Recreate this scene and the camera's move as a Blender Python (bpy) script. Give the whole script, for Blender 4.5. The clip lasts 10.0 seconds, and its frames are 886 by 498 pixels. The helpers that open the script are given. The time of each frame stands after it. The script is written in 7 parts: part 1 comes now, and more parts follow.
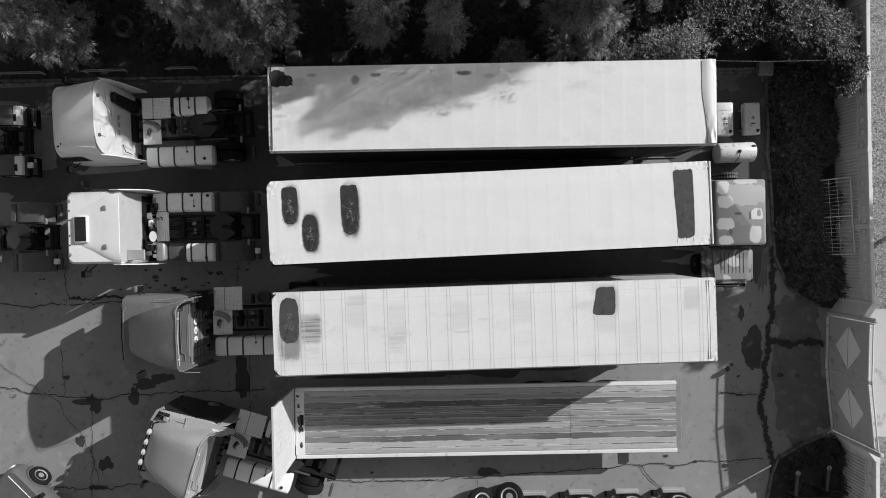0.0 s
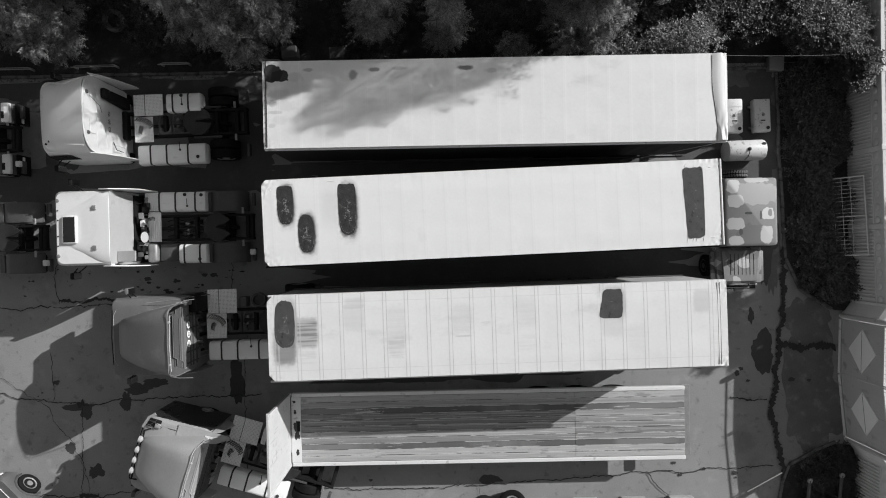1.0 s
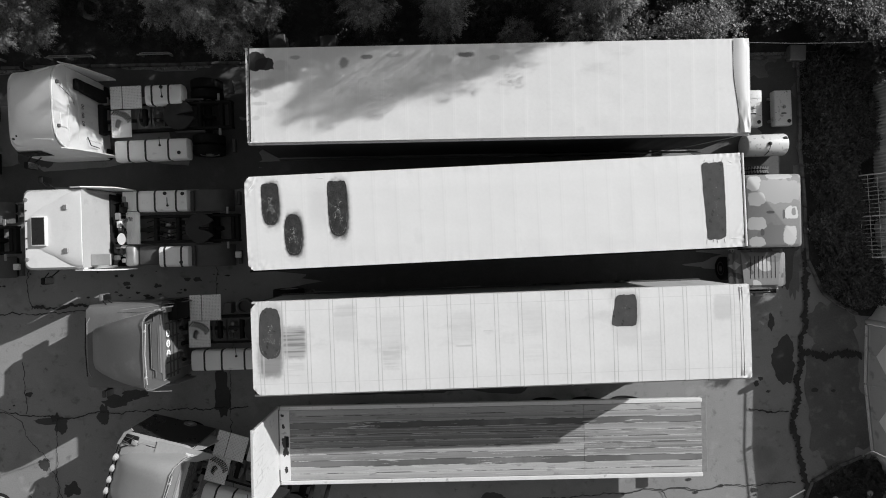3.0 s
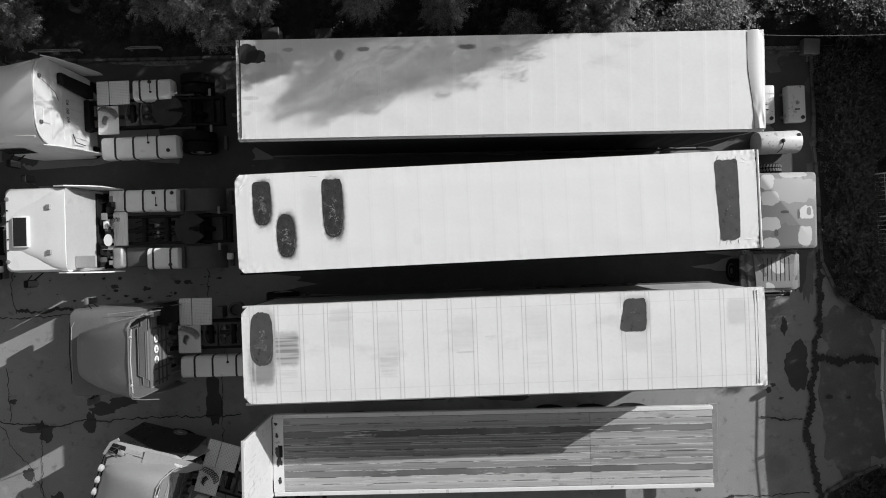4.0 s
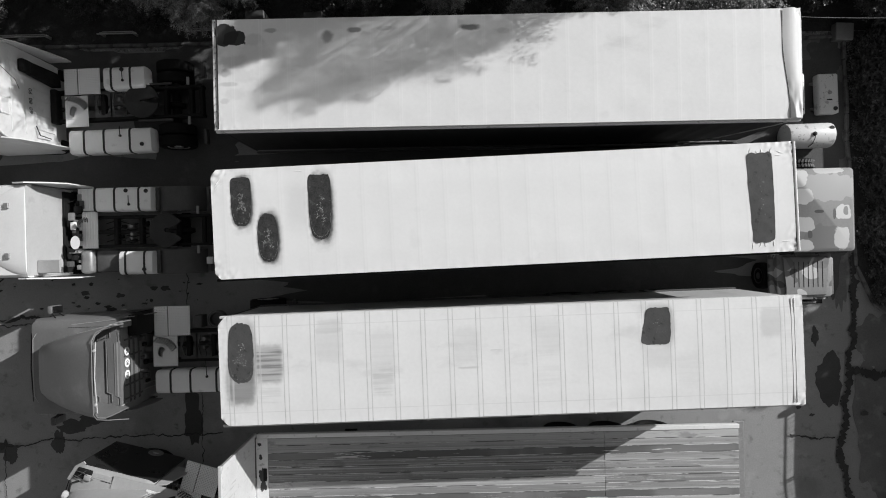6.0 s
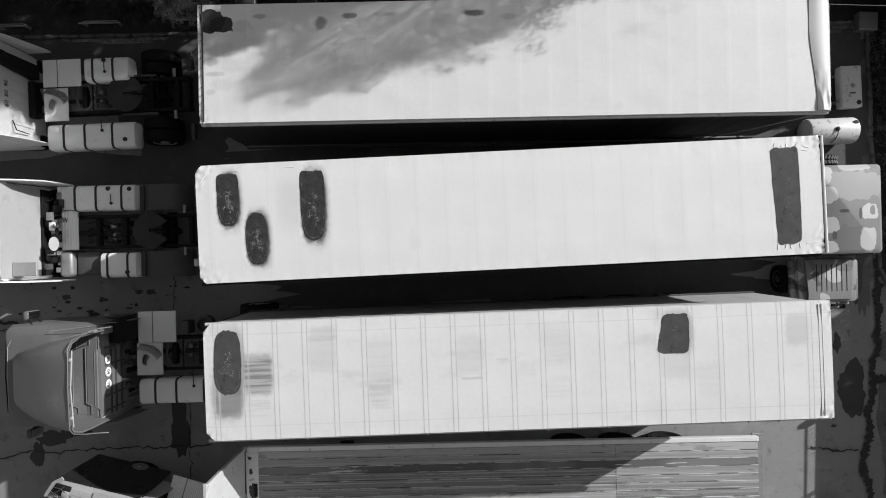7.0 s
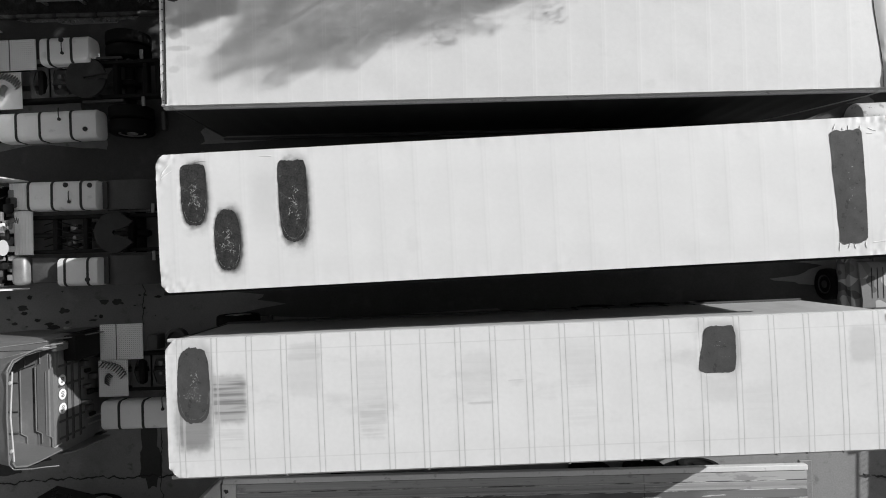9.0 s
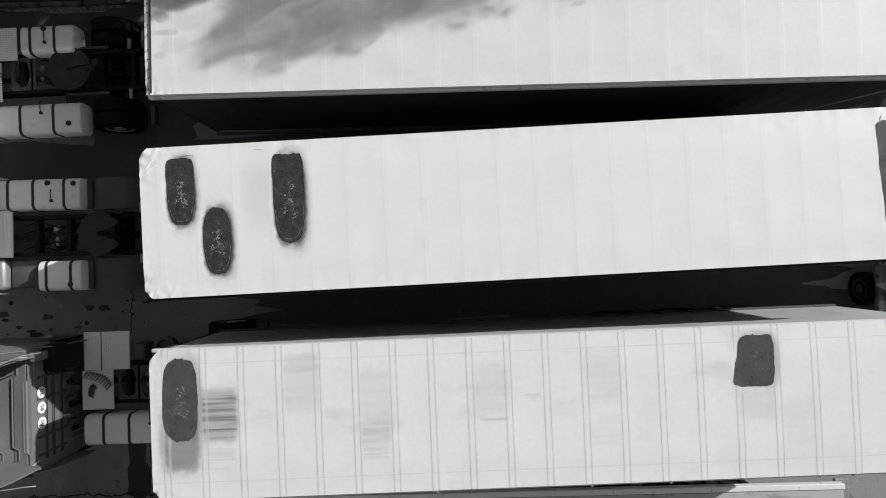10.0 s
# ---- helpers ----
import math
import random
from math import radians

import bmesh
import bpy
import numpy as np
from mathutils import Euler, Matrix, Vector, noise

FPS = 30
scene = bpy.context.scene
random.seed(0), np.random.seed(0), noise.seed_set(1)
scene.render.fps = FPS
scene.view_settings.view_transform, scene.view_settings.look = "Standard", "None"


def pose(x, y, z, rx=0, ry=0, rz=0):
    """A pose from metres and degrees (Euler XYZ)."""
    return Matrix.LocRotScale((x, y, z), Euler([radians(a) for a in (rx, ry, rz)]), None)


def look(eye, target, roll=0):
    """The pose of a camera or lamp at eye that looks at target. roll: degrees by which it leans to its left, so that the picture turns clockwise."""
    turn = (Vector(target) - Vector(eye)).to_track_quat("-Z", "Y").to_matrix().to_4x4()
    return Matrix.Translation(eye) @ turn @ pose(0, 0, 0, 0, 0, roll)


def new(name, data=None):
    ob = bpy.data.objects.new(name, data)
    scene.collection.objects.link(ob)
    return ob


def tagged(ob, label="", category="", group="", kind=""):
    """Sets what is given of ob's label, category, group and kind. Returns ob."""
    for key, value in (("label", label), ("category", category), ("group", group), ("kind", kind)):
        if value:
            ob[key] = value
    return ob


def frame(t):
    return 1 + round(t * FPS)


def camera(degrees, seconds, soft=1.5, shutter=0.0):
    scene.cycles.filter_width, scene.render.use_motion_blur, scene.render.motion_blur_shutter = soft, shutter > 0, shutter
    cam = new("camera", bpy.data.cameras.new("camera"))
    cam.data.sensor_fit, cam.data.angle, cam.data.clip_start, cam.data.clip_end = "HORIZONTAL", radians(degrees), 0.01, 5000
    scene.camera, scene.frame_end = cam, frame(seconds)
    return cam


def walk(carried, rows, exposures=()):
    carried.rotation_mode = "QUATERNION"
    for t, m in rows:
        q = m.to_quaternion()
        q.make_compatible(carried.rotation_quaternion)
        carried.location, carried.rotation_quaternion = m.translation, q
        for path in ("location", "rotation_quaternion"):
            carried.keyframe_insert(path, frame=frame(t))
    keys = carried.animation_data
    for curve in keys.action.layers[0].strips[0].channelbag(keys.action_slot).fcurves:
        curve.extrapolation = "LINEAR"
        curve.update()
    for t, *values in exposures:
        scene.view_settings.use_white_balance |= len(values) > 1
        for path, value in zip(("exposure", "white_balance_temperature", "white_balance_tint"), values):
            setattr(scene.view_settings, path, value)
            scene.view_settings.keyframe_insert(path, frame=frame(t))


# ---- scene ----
cam = camera(75.21, 10.0, soft=1.0)
PATH = [
    (0, 0.547, -0.292, 21.095, -0.451, -0.005, -1.218),
    (0.5, 0.517, -0.291, 20.798, -0.455, -0.031, -1.224),
    (1, 0.520, -0.287, 20.491, -0.387, 0.003, -1.255),
    (1.5, 0.540, -0.284, 20.202, -0.343, 0.022, -1.305),
    (2, 0.529, -0.266, 19.850, -0.356, -0.052, -1.300),
    (2.5, 0.550, -0.279, 19.526, -0.287, -0.022, -1.321),
    (4, 0.552, -0.260, 18.473, -0.148, 0.007, -1.366),
    (4.5, 0.546, -0.266, 18.123, -0.051, 0.005, -1.363),
    (5, 0.543, -0.249, 17.726, -0.030, 0.003, -1.374),
    (5.5, 0.548, -0.247, 17.361, 0.030, -0.002, -1.384),
    (7, 0.498, -0.215, 16.061, 0.171, -0.039, -1.367),
    (7.5, 0.462, -0.222, 15.622, 0.267, -0.154, -1.406),
    (8, 0.454, -0.239, 15.197, 0.415, -0.196, -1.417),
    (8.5, 0.458, -0.264, 14.776, 0.642, -0.182, -1.476),
    (9, 0.479, -0.279, 14.274, 0.760, 0.150, -1.623),
    (9.5, 0.415, -0.276, 13.845, 0.863, 0.113, -1.673),
    (10, 0.358, -0.296, 13.388, 1.123, 0.393, -1.657),
]
walk(cam, [(row[0], pose(*row[1:])) for row in PATH])

SUN_UP, SUN_TO = 25.5, Vector((0.884, 0.468))
sun = new("sun", bpy.data.lights.new("sun", "SUN"))
sun.data.energy, sun.data.angle = 4.3, radians(0.45)
sun.matrix_world = look((SUN_TO.x * 40, SUN_TO.y * 40, 40 * math.tan(radians(SUN_UP))), (0, 0, 0))
world = bpy.data.worlds.new("sky")
scene.world = world
world.use_nodes = True
wn, wl = world.node_tree.nodes, world.node_tree.links
sky = wn.new("ShaderNodeTexSky")
sky.sky_type, sky.sun_disc = "NISHITA", False
sky.sun_elevation, sky.sun_rotation = radians(SUN_UP), math.atan2(SUN_TO.x, SUN_TO.y)
grey = wn.new("ShaderNodeRGBToBW")
wl.new(sky.outputs["Color"], grey.inputs[0])
wl.new(grey.outputs[0], wn["Background"].inputs["Color"])
wn["Background"].inputs["Strength"].default_value = 0.102
scene.view_settings.exposure = 0.25


# ---- materials ----
def link_chain(nt, *pairs):
    for a, b in pairs:
        nt.links.new(a, b)


def mat(name, dark, light, scale=1.5, fine=30.0, rough=0.7, metal=0.0, bump=0.15, rand=0.0, stretch=(1, 1, 1), contrast=1.0, spec=0.4, depth=0.01):
    """A grey surface that varies between dark and light at two scales, with fine relief."""
    m = bpy.data.materials.new(name)
    m.use_nodes = True
    nt = m.node_tree
    b = nt.nodes["Principled BSDF"]
    co = nt.nodes.new("ShaderNodeTexCoord")
    mp = nt.nodes.new("ShaderNodeMapping")
    mp.inputs["Scale"].default_value = stretch
    nt.links.new(co.outputs["Object"], mp.inputs["Vector"])
    src = mp.outputs["Vector"]
    inf = nt.nodes.new("ShaderNodeObjectInfo")
    if rand:
        add = nt.nodes.new("ShaderNodeVectorMath")
        add.operation = "MULTIPLY_ADD"
        nt.links.new(inf.outputs["Random"], add.inputs[0])
        add.inputs[1].default_value = (37, 53, 71)
        nt.links.new(src, add.inputs[2])
        src = add.outputs[0]
    n1 = nt.nodes.new("ShaderNodeTexNoise")
    n1.inputs["Scale"].default_value, n1.inputs["Detail"].default_value, n1.inputs["Roughness"].default_value = scale, 7, 0.62
    n2 = nt.nodes.new("ShaderNodeTexNoise")
    n2.inputs["Scale"].default_value, n2.inputs["Detail"].default_value = fine, 4
    link_chain(nt, (src, n1.inputs["Vector"]), (src, n2.inputs["Vector"]))
    mx = nt.nodes.new("ShaderNodeMath")
    mx.operation = "MULTIPLY_ADD"
    mx.inputs[1].default_value = 0.4
    sc = nt.nodes.new("ShaderNodeMath")
    sc.operation = "MULTIPLY"
    sc.inputs[1].default_value = 0.6
    link_chain(nt, (n1.outputs["Fac"], sc.inputs[0]), (n2.outputs["Fac"], mx.inputs[0]), (sc.outputs[0], mx.inputs[2]))
    fac = mx.outputs[0]
    if rand:
        r = nt.nodes.new("ShaderNodeMath")
        r.operation = "MULTIPLY_ADD"
        r.inputs[1].default_value = rand
        sh = nt.nodes.new("ShaderNodeMath")
        sh.operation = "ADD"
        sh.inputs[1].default_value = -rand / 2
        link_chain(nt, (inf.outputs["Random"], r.inputs[0]), (fac, r.inputs[2]), (r.outputs[0], sh.inputs[0]))
        fac = sh.outputs[0]
    ramp = nt.nodes.new("ShaderNodeMapRange")
    w = 0.22 / contrast
    ramp.inputs["From Min"].default_value, ramp.inputs["From Max"].default_value = 0.5 - w, 0.5 + w
    ramp.inputs["To Min"].default_value, ramp.inputs["To Max"].default_value = dark, light
    link_chain(nt, (fac, ramp.inputs["Value"]), (ramp.outputs["Result"], b.inputs["Base Color"]))
    rr = nt.nodes.new("ShaderNodeMapRange")
    rr.inputs["To Min"].default_value, rr.inputs["To Max"].default_value = max(0.03, rough - 0.12), min(1, rough + 0.12)
    link_chain(nt, (n1.outputs["Fac"], rr.inputs["Value"]), (rr.outputs["Result"], b.inputs["Roughness"]))
    b.inputs["Metallic"].default_value = metal
    b.inputs["Specular IOR Level"].default_value = spec
    if bump:
        bp = nt.nodes.new("ShaderNodeBump")
        bp.inputs["Strength"].default_value, bp.inputs["Distance"].default_value = bump, depth
        link_chain(nt, (n2.outputs["Fac"], bp.inputs["Height"]), (bp.outputs["Normal"], b.inputs["Normal"]))
    return m


def overlay(m, tone, lo, hi, scale, stretch=(1, 1, 1), amount=1.0, offset=(0, 0, 0), detail=5):
    """Lays stains of one tone over a material made by mat(), where a further noise is high."""
    nt = m.node_tree
    b = nt.nodes["Principled BSDF"]
    old = b.inputs["Base Color"].links[0].from_socket
    co = nt.nodes.new("ShaderNodeTexCoord")
    mp = nt.nodes.new("ShaderNodeMapping")
    mp.inputs["Scale"].default_value, mp.inputs["Location"].default_value = stretch, offset
    n = nt.nodes.new("ShaderNodeTexNoise")
    n.inputs["Scale"].default_value, n.inputs["Detail"].default_value, n.inputs["Roughness"].default_value = scale, detail, 0.6
    r = nt.nodes.new("ShaderNodeMapRange")
    r.interpolation_type = "SMOOTHSTEP"
    r.inputs["From Min"].default_value, r.inputs["From Max"].default_value = lo, hi
    r.inputs["To Max"].default_value = amount
    mix = nt.nodes.new("ShaderNodeMix")
    mix.data_type = "FLOAT"
    mix.inputs[3].default_value = tone
    link_chain(nt, (co.outputs["Object"], mp.inputs["Vector"]), (mp.outputs["Vector"], n.inputs["Vector"]), (n.outputs["Fac"], r.inputs["Value"]),
               (r.outputs["Result"], mix.inputs[0]), (old, mix.inputs[2]), (mix.outputs[0], b.inputs["Base Color"]))
    return m


M_yard = overlay(overlay(mat("yard_concrete", 0.2, 0.305, 0.35, 25, 0.85, bump=0.3, spec=0.15), 0.13, 0.56, 0.72, 0.5, amount=0.5), 0.06, 0.66, 0.72, 1.1, amount=0.7, offset=(5, 3, 0))
overlay(overlay(M_yard, 0.34, 0.54, 0.72, 1.7, amount=0.5, offset=(1, 9, 0), detail=8), 0.09, 0.56, 0.72, 3.2, amount=0.5, offset=(2, 4, 0), detail=8)
M_soil = overlay(mat("soil", 0.015, 0.045, 0.8, 18, 0.95, bump=0.8, depth=0.05), 0.05, 0.5, 0.6, 3.0, amount=0.6)
M_grass = overlay(mat("dry_grass_ground", 0.16, 0.34, 1.6, 14, 0.95, bump=0.8, depth=0.05), 0.09, 0.5, 0.7, 2.2, amount=0.7)
overlay(overlay(M_grass, 0.06, 0.52, 0.6, 9, amount=0.7, offset=(3, 1, 0)), 0.5, 0.56, 0.62, 13, amount=0.7, offset=(8, 2, 0))
M_drive = overlay(mat("entrance_concrete", 0.42, 0.54, 0.5, 20, 0.85, bump=0.2), 0.2, 0.56, 0.64, 0.8, amount=0.6)
M_crack = mat("dirt_filled_crack", 0.02, 0.05, 3, 30, 0.95, bump=0.5)
M_oil = mat("oil_stain", 0.03, 0.06, 2, 20, 0.6, bump=0.1)
M_dirt = overlay(mat("damp_grimy_concrete", 0.10, 0.175, 1.2, 22, 0.85, bump=0.3, spec=0.2), 0.24, 0.52, 0.68, 2.2, amount=0.6)
# Serves damp oily dirt and ground shade painted into the colour alike.
M_damp_shade = overlay(mat("damp_oily_shaded_ground", 0.06, 0.1, 1.4, 22, 0.75, bump=0.3, spec=0.3), 0.11, 0.56, 0.7, 1.8, amount=0.6)
M_oldtyre = mat("bleached_rubber", 0.10, 0.17, 4, 30, 0.9, bump=0.3)
M_kerb = overlay(mat("kerb_concrete", 0.08, 0.19, 2, 30, 0.9, bump=0.4), 0.05, 0.5, 0.65, 1.5, amount=0.8)
M_tarp = overlay(mat("white_tarpaulin", 0.66, 0.73, 0.9, 12, 0.55, bump=0.1, spec=0.3), 0.52, 0.55, 0.75, 0.7, stretch=(1, 2.2, 1), amount=0.55)
M_tarp_t = overlay(mat("clean_white_tarpaulin", 0.70, 0.75, 0.8, 12, 0.5, bump=0.08, spec=0.3), 0.62, 0.6, 0.75, 1.2, amount=0.4)
M_curtain = overlay(mat("dark_curtain", 0.04, 0.07, 0.8, 10, 0.55, bump=0.08, spec=0.2), 0.1, 0.5, 0.75, 1.6, amount=0.5)
M_pale_curtain = overlay(mat("pale_grey_curtain", 0.46, 0.56, 0.8, 10, 0.5, bump=0.08, spec=0.3), 0.34, 0.55, 0.75, 1.3, stretch=(1, 1, 0.3), amount=0.5)
M_water = mat("dirty_rainwater", 0.012, 0.075, 5, 40, 0.25, bump=0.05, spec=0.5)
M_shallow = mat("shallow_rainwater", 0.045, 0.095, 4, 40, 0.3, bump=0.05)
M_debris = mat("leaf_debris", 0.2, 0.5, 20, 80, 0.9, bump=0.2)
M_seam = mat("grimy_seam", 0.52, 0.68, 3, 30, 0.8, bump=0.1)
M_white = overlay(mat("white_cab_paint", 0.68, 0.75, 1.2, 18, 0.32, bump=0.02, spec=0.4), 0.6, 0.56, 0.75, 1.6, amount=0.5)
M_red = overlay(mat("faded_dark_grey_paint", 0.125, 0.17, 1.2, 18, 0.42, bump=0.02, spec=0.5), 0.26, 0.56, 0.75, 1.6, amount=0.4)
M_paint = overlay(mat("faded_pale_grey_paint", 0.29, 0.37, 1.2, 18, 0.42, bump=0.02, spec=0.5), 0.36, 0.56, 0.75, 1.6, amount=0.4)
M_black = mat("black_chassis_paint", 0.007, 0.018, 3, 30, 0.7, bump=0.2, spec=0.15)
M_greyplate = mat("dark_grey_plastic", 0.055, 0.095, 3, 30, 0.6, bump=0.1, spec=0.35)
M_rubber = mat("tyre_rubber", 0.008, 0.016, 5, 40, 0.85, bump=0.3, spec=0.12)
M_rim = mat("steel_wheel_rim", 0.35, 0.6, 5, 40, 0.35, metal=0.6, bump=0.1)
M_tread = mat("aluminium_tread_plate", 0.86, 0.95, 4, 40, 0.45, metal=0.0, bump=0.2)
M_lozenge = mat("worn_tread_pattern", 0.28, 0.42, 4, 40, 0.4, metal=0.1, bump=0.1)
M_tank = overlay(mat("dull_aluminium_tank", 0.84, 0.92, 2.5, 25, 0.35, bump=0.04), 0.5, 0.6, 0.72, 3, amount=0.4)
M_dirtytank = overlay(overlay(mat("grimy_tank_paint", 0.6, 0.7, 2.5, 25, 0.45, bump=0.05), 0.2, 0.57, 0.66, 5, amount=0.6), 0.1, 0.64, 0.68, 9, amount=0.7, offset=(4, 2, 0))
M_steel = mat("galvanised_steel", 0.24, 0.38, 6, 40, 0.5, metal=0.5, bump=0.1)
M_strap = mat("black_rubber_strap", 0.025, 0.05, 6, 40, 0.8)
M_glass = mat("dark_window_glass", 0.015, 0.025, 2, 10, 0.08, bump=0, spec=0.6)
M_mirror = mat("mirror_glass", 0.75, 0.8, 2, 10, 0.06, metal=1.0, bump=0)
M_grease = mat("greasy_black_steel", 0.02, 0.045, 3, 30, 0.5, bump=0.15, spec=0.3)
M_deck = mat("weathered_deck_plank", 0.2, 0.4, 1.0, 26, 0.85, bump=0.3, rand=0.55, stretch=(0.05, 3.5, 3.5), contrast=1.2)
for tone, lo, hi, k, amount, off, size in ((0.16, 0.56, 0.66, 1.1, 0.3, (9, 4, 0), (0.03, 22, 1)), (0.5, 0.54, 0.62, 1.3, 0.5, (3, 8, 0), (0.04, 24, 1)), (0.62, 0.63, 0.65, 1.5, 0.8, (1, 3, 0), (0.5, 22, 1)), (0.12, 0.58, 0.66, 1.6, 0.45, (2, 7, 0), (1, 2, 1)), (0.1, 0.6, 0.68, 2.2, 0.3, (6, 1, 0), (0.12, 26, 1)), (0.1, 0.62, 0.66, 3.0, 0.4, (4, 9, 0), (0.7, 9, 1))):
    overlay(M_deck, tone, lo, hi, k, size, amount, off, 8)
M_deck_dark = mat("dark_worn_deck_plank", 0.15, 0.22, 0.8, 26, 0.85, bump=0.3, stretch=(0.1, 3, 3))
for tone, lo, hi, k, amount, off, size in ((0.06, 0.45, 0.6, 0.5, 0.6, (2, 0, 0), (0.5, 0.1, 1)), (0.55, 0.63, 0.65, 1.3, 0.9, (5, 2, 0), (0.6, 10, 1))):
    overlay(M_deck_dark, tone, lo, hi, k, size, amount, off, 8)
M_joint = overlay(mat("bright_deck_strip", 0.5, 0.68, 2, 26, 0.7, bump=0.1), 0.09, 0.46, 0.54, 1.9, (0.8, 4.0, 1), 0.95, (3, 0, 0), 9)
M_rail = overlay(mat("white_painted_steel", 0.62, 0.74, 2, 25, 0.5, bump=0.06), 0.25, 0.6, 0.7, 4, amount=0.6)
M_fence = overlay(mat("cast_concrete_panel", 0.58, 0.74, 1.5, 25, 0.9, bump=0.4), 0.22, 0.52, 0.7, 1.2, amount=0.35)
M_gate = overlay(mat("grey_gate_paint", 0.42, 0.5, 1.2, 25, 0.5, bump=0.05), 0.13, 0.55, 0.7, 2, amount=0.5)
M_diamond = mat("pale_gate_paint", 0.82, 0.88, 2, 25, 0.5, bump=0.05)
M_bark = mat("bark", 0.05, 0.13, 4, 25, 0.9, bump=0.8, depth=0.03, stretch=(1, 1, 0.3))
M_wood = mat("bare_timber", 0.25, 0.42, 2, 30, 0.85, bump=0.2, stretch=(0.3, 3, 3))
M_num = mat("black_sticker_print", 0.02, 0.03, 3, 30, 0.6, bump=0)
M_sticker = mat("white_round_sticker", 0.75, 0.82, 3, 30, 0.5, bump=0)


def leaf_mat(name, dark, light, gloss=0.45):
    """Leaves that differ from clump to clump, partly letting light through."""
    m = bpy.data.materials.new(name)
    m.use_nodes = True
    nt = m.node_tree
    b = nt.nodes["Principled BSDF"]
    g = nt.nodes.new("ShaderNodeNewGeometry")
    co = nt.nodes.new("ShaderNodeTexCoord")
    n = nt.nodes.new("ShaderNodeTexNoise")
    n.inputs["Scale"].default_value = 1.3
    nt.links.new(co.outputs["Object"], n.inputs["Vector"])
    s = nt.nodes.new("ShaderNodeMath")
    s.operation = "ADD"
    r = nt.nodes.new("ShaderNodeMapRange")
    r.inputs["From Min"].default_value, r.inputs["From Max"].default_value = 0.35, 1.45
    r.inputs["To Min"].default_value, r.inputs["To Max"].default_value = dark, light
    link_chain(nt, (g.outputs["Random Per Island"], s.inputs[0]), (n.outputs["Fac"], s.inputs[1]), (s.outputs[0], r.inputs["Value"]), (r.outputs["Result"], b.inputs["Base Color"]))
    b.inputs["Roughness"].default_value = gloss
    t = nt.nodes.new("ShaderNodeBsdfTranslucent")
    nt.links.new(r.outputs["Result"], t.inputs["Color"])
    mix = nt.nodes.new("ShaderNodeMixShader")
    mix.inputs[0].default_value = 0.3
    link_chain(nt, (b.outputs[0], mix.inputs[1]), (t.outputs[0], mix.inputs[2]), (mix.outputs[0], nt.nodes["Material Output"].inputs["Surface"]))
    return m




def stain(m, cx, cy, rx, ry, tone, amount, soft=0.25, power=4.0, bars=0.0, rag=0.3):
    """One stain of a rounded box shape at a place of the sheet, with ragged edges; bars: streaks across it."""
    nt = m.node_tree
    b = nt.nodes["Principled BSDF"]
    old = b.inputs["Base Color"].links[0].from_socket
    co = nt.nodes.new("ShaderNodeTexCoord")
    sep = nt.nodes.new("ShaderNodeSeparateXYZ")
    n = nt.nodes.new("ShaderNodeTexNoise")
    n.inputs["Scale"].default_value, n.inputs["Detail"].default_value = 6, 4
    link_chain(nt, (co.outputs["Object"], sep.inputs[0]), (co.outputs["Object"], n.inputs["Vector"]))

    def op(kind, a, c, d=None):
        o = nt.nodes.new("ShaderNodeMath")
        o.operation = kind
        for k, v in enumerate((a, c, d)):
            if v is None:
                continue
            if isinstance(v, (int, float)):
                o.inputs[k].default_value = v
            else:
                nt.links.new(v, o.inputs[k])
        return o.outputs[0]

    u = op("POWER", op("ABSOLUTE", op("MULTIPLY_ADD", sep.outputs[0], 1 / rx, -cx / rx), 0), power)
    v = op("POWER", op("ABSOLUTE", op("MULTIPLY_ADD", sep.outputs[1], 1 / ry, -cy / ry), 0), power)
    q = op("POWER", op("ADD", u, v), 1 / power)
    q = op("MULTIPLY_ADD", n.outputs["Fac"], rag, op("SUBTRACT", q, rag / 2))
    r = nt.nodes.new("ShaderNodeMapRange")
    r.interpolation_type = "SMOOTHSTEP"
    r.inputs["From Min"].default_value, r.inputs["From Max"].default_value = 1 - soft, 1 + soft
    r.inputs["To Min"].default_value, r.inputs["To Max"].default_value = amount, 0
    nt.links.new(q, r.inputs["Value"])
    fac = r.outputs["Result"]
    if bars:
        mp = nt.nodes.new("ShaderNodeMapping")
        mp.inputs["Scale"].default_value = (0.7, 13, 1)
        n2 = nt.nodes.new("ShaderNodeTexNoise")
        n2.inputs["Scale"].default_value = 1.2
        r2 = nt.nodes.new("ShaderNodeMapRange")
        r2.inputs["From Min"].default_value, r2.inputs["From Max"].default_value = 0.42, 0.62
        r2.inputs["To Min"].default_value = 1 - bars
        link_chain(nt, (co.outputs["Object"], mp.inputs["Vector"]), (mp.outputs["Vector"], n2.inputs["Vector"]), (n2.outputs["Fac"], r2.inputs["Value"]))
        fac = op("MULTIPLY", fac, r2.outputs["Result"])
    mix = nt.nodes.new("ShaderNodeMix")
    mix.data_type = "FLOAT"
    mix.inputs[3].default_value = tone
    link_chain(nt, (fac, mix.inputs[0]), (old, mix.inputs[2]), (mix.outputs[0], b.inputs["Base Color"]))
    return m


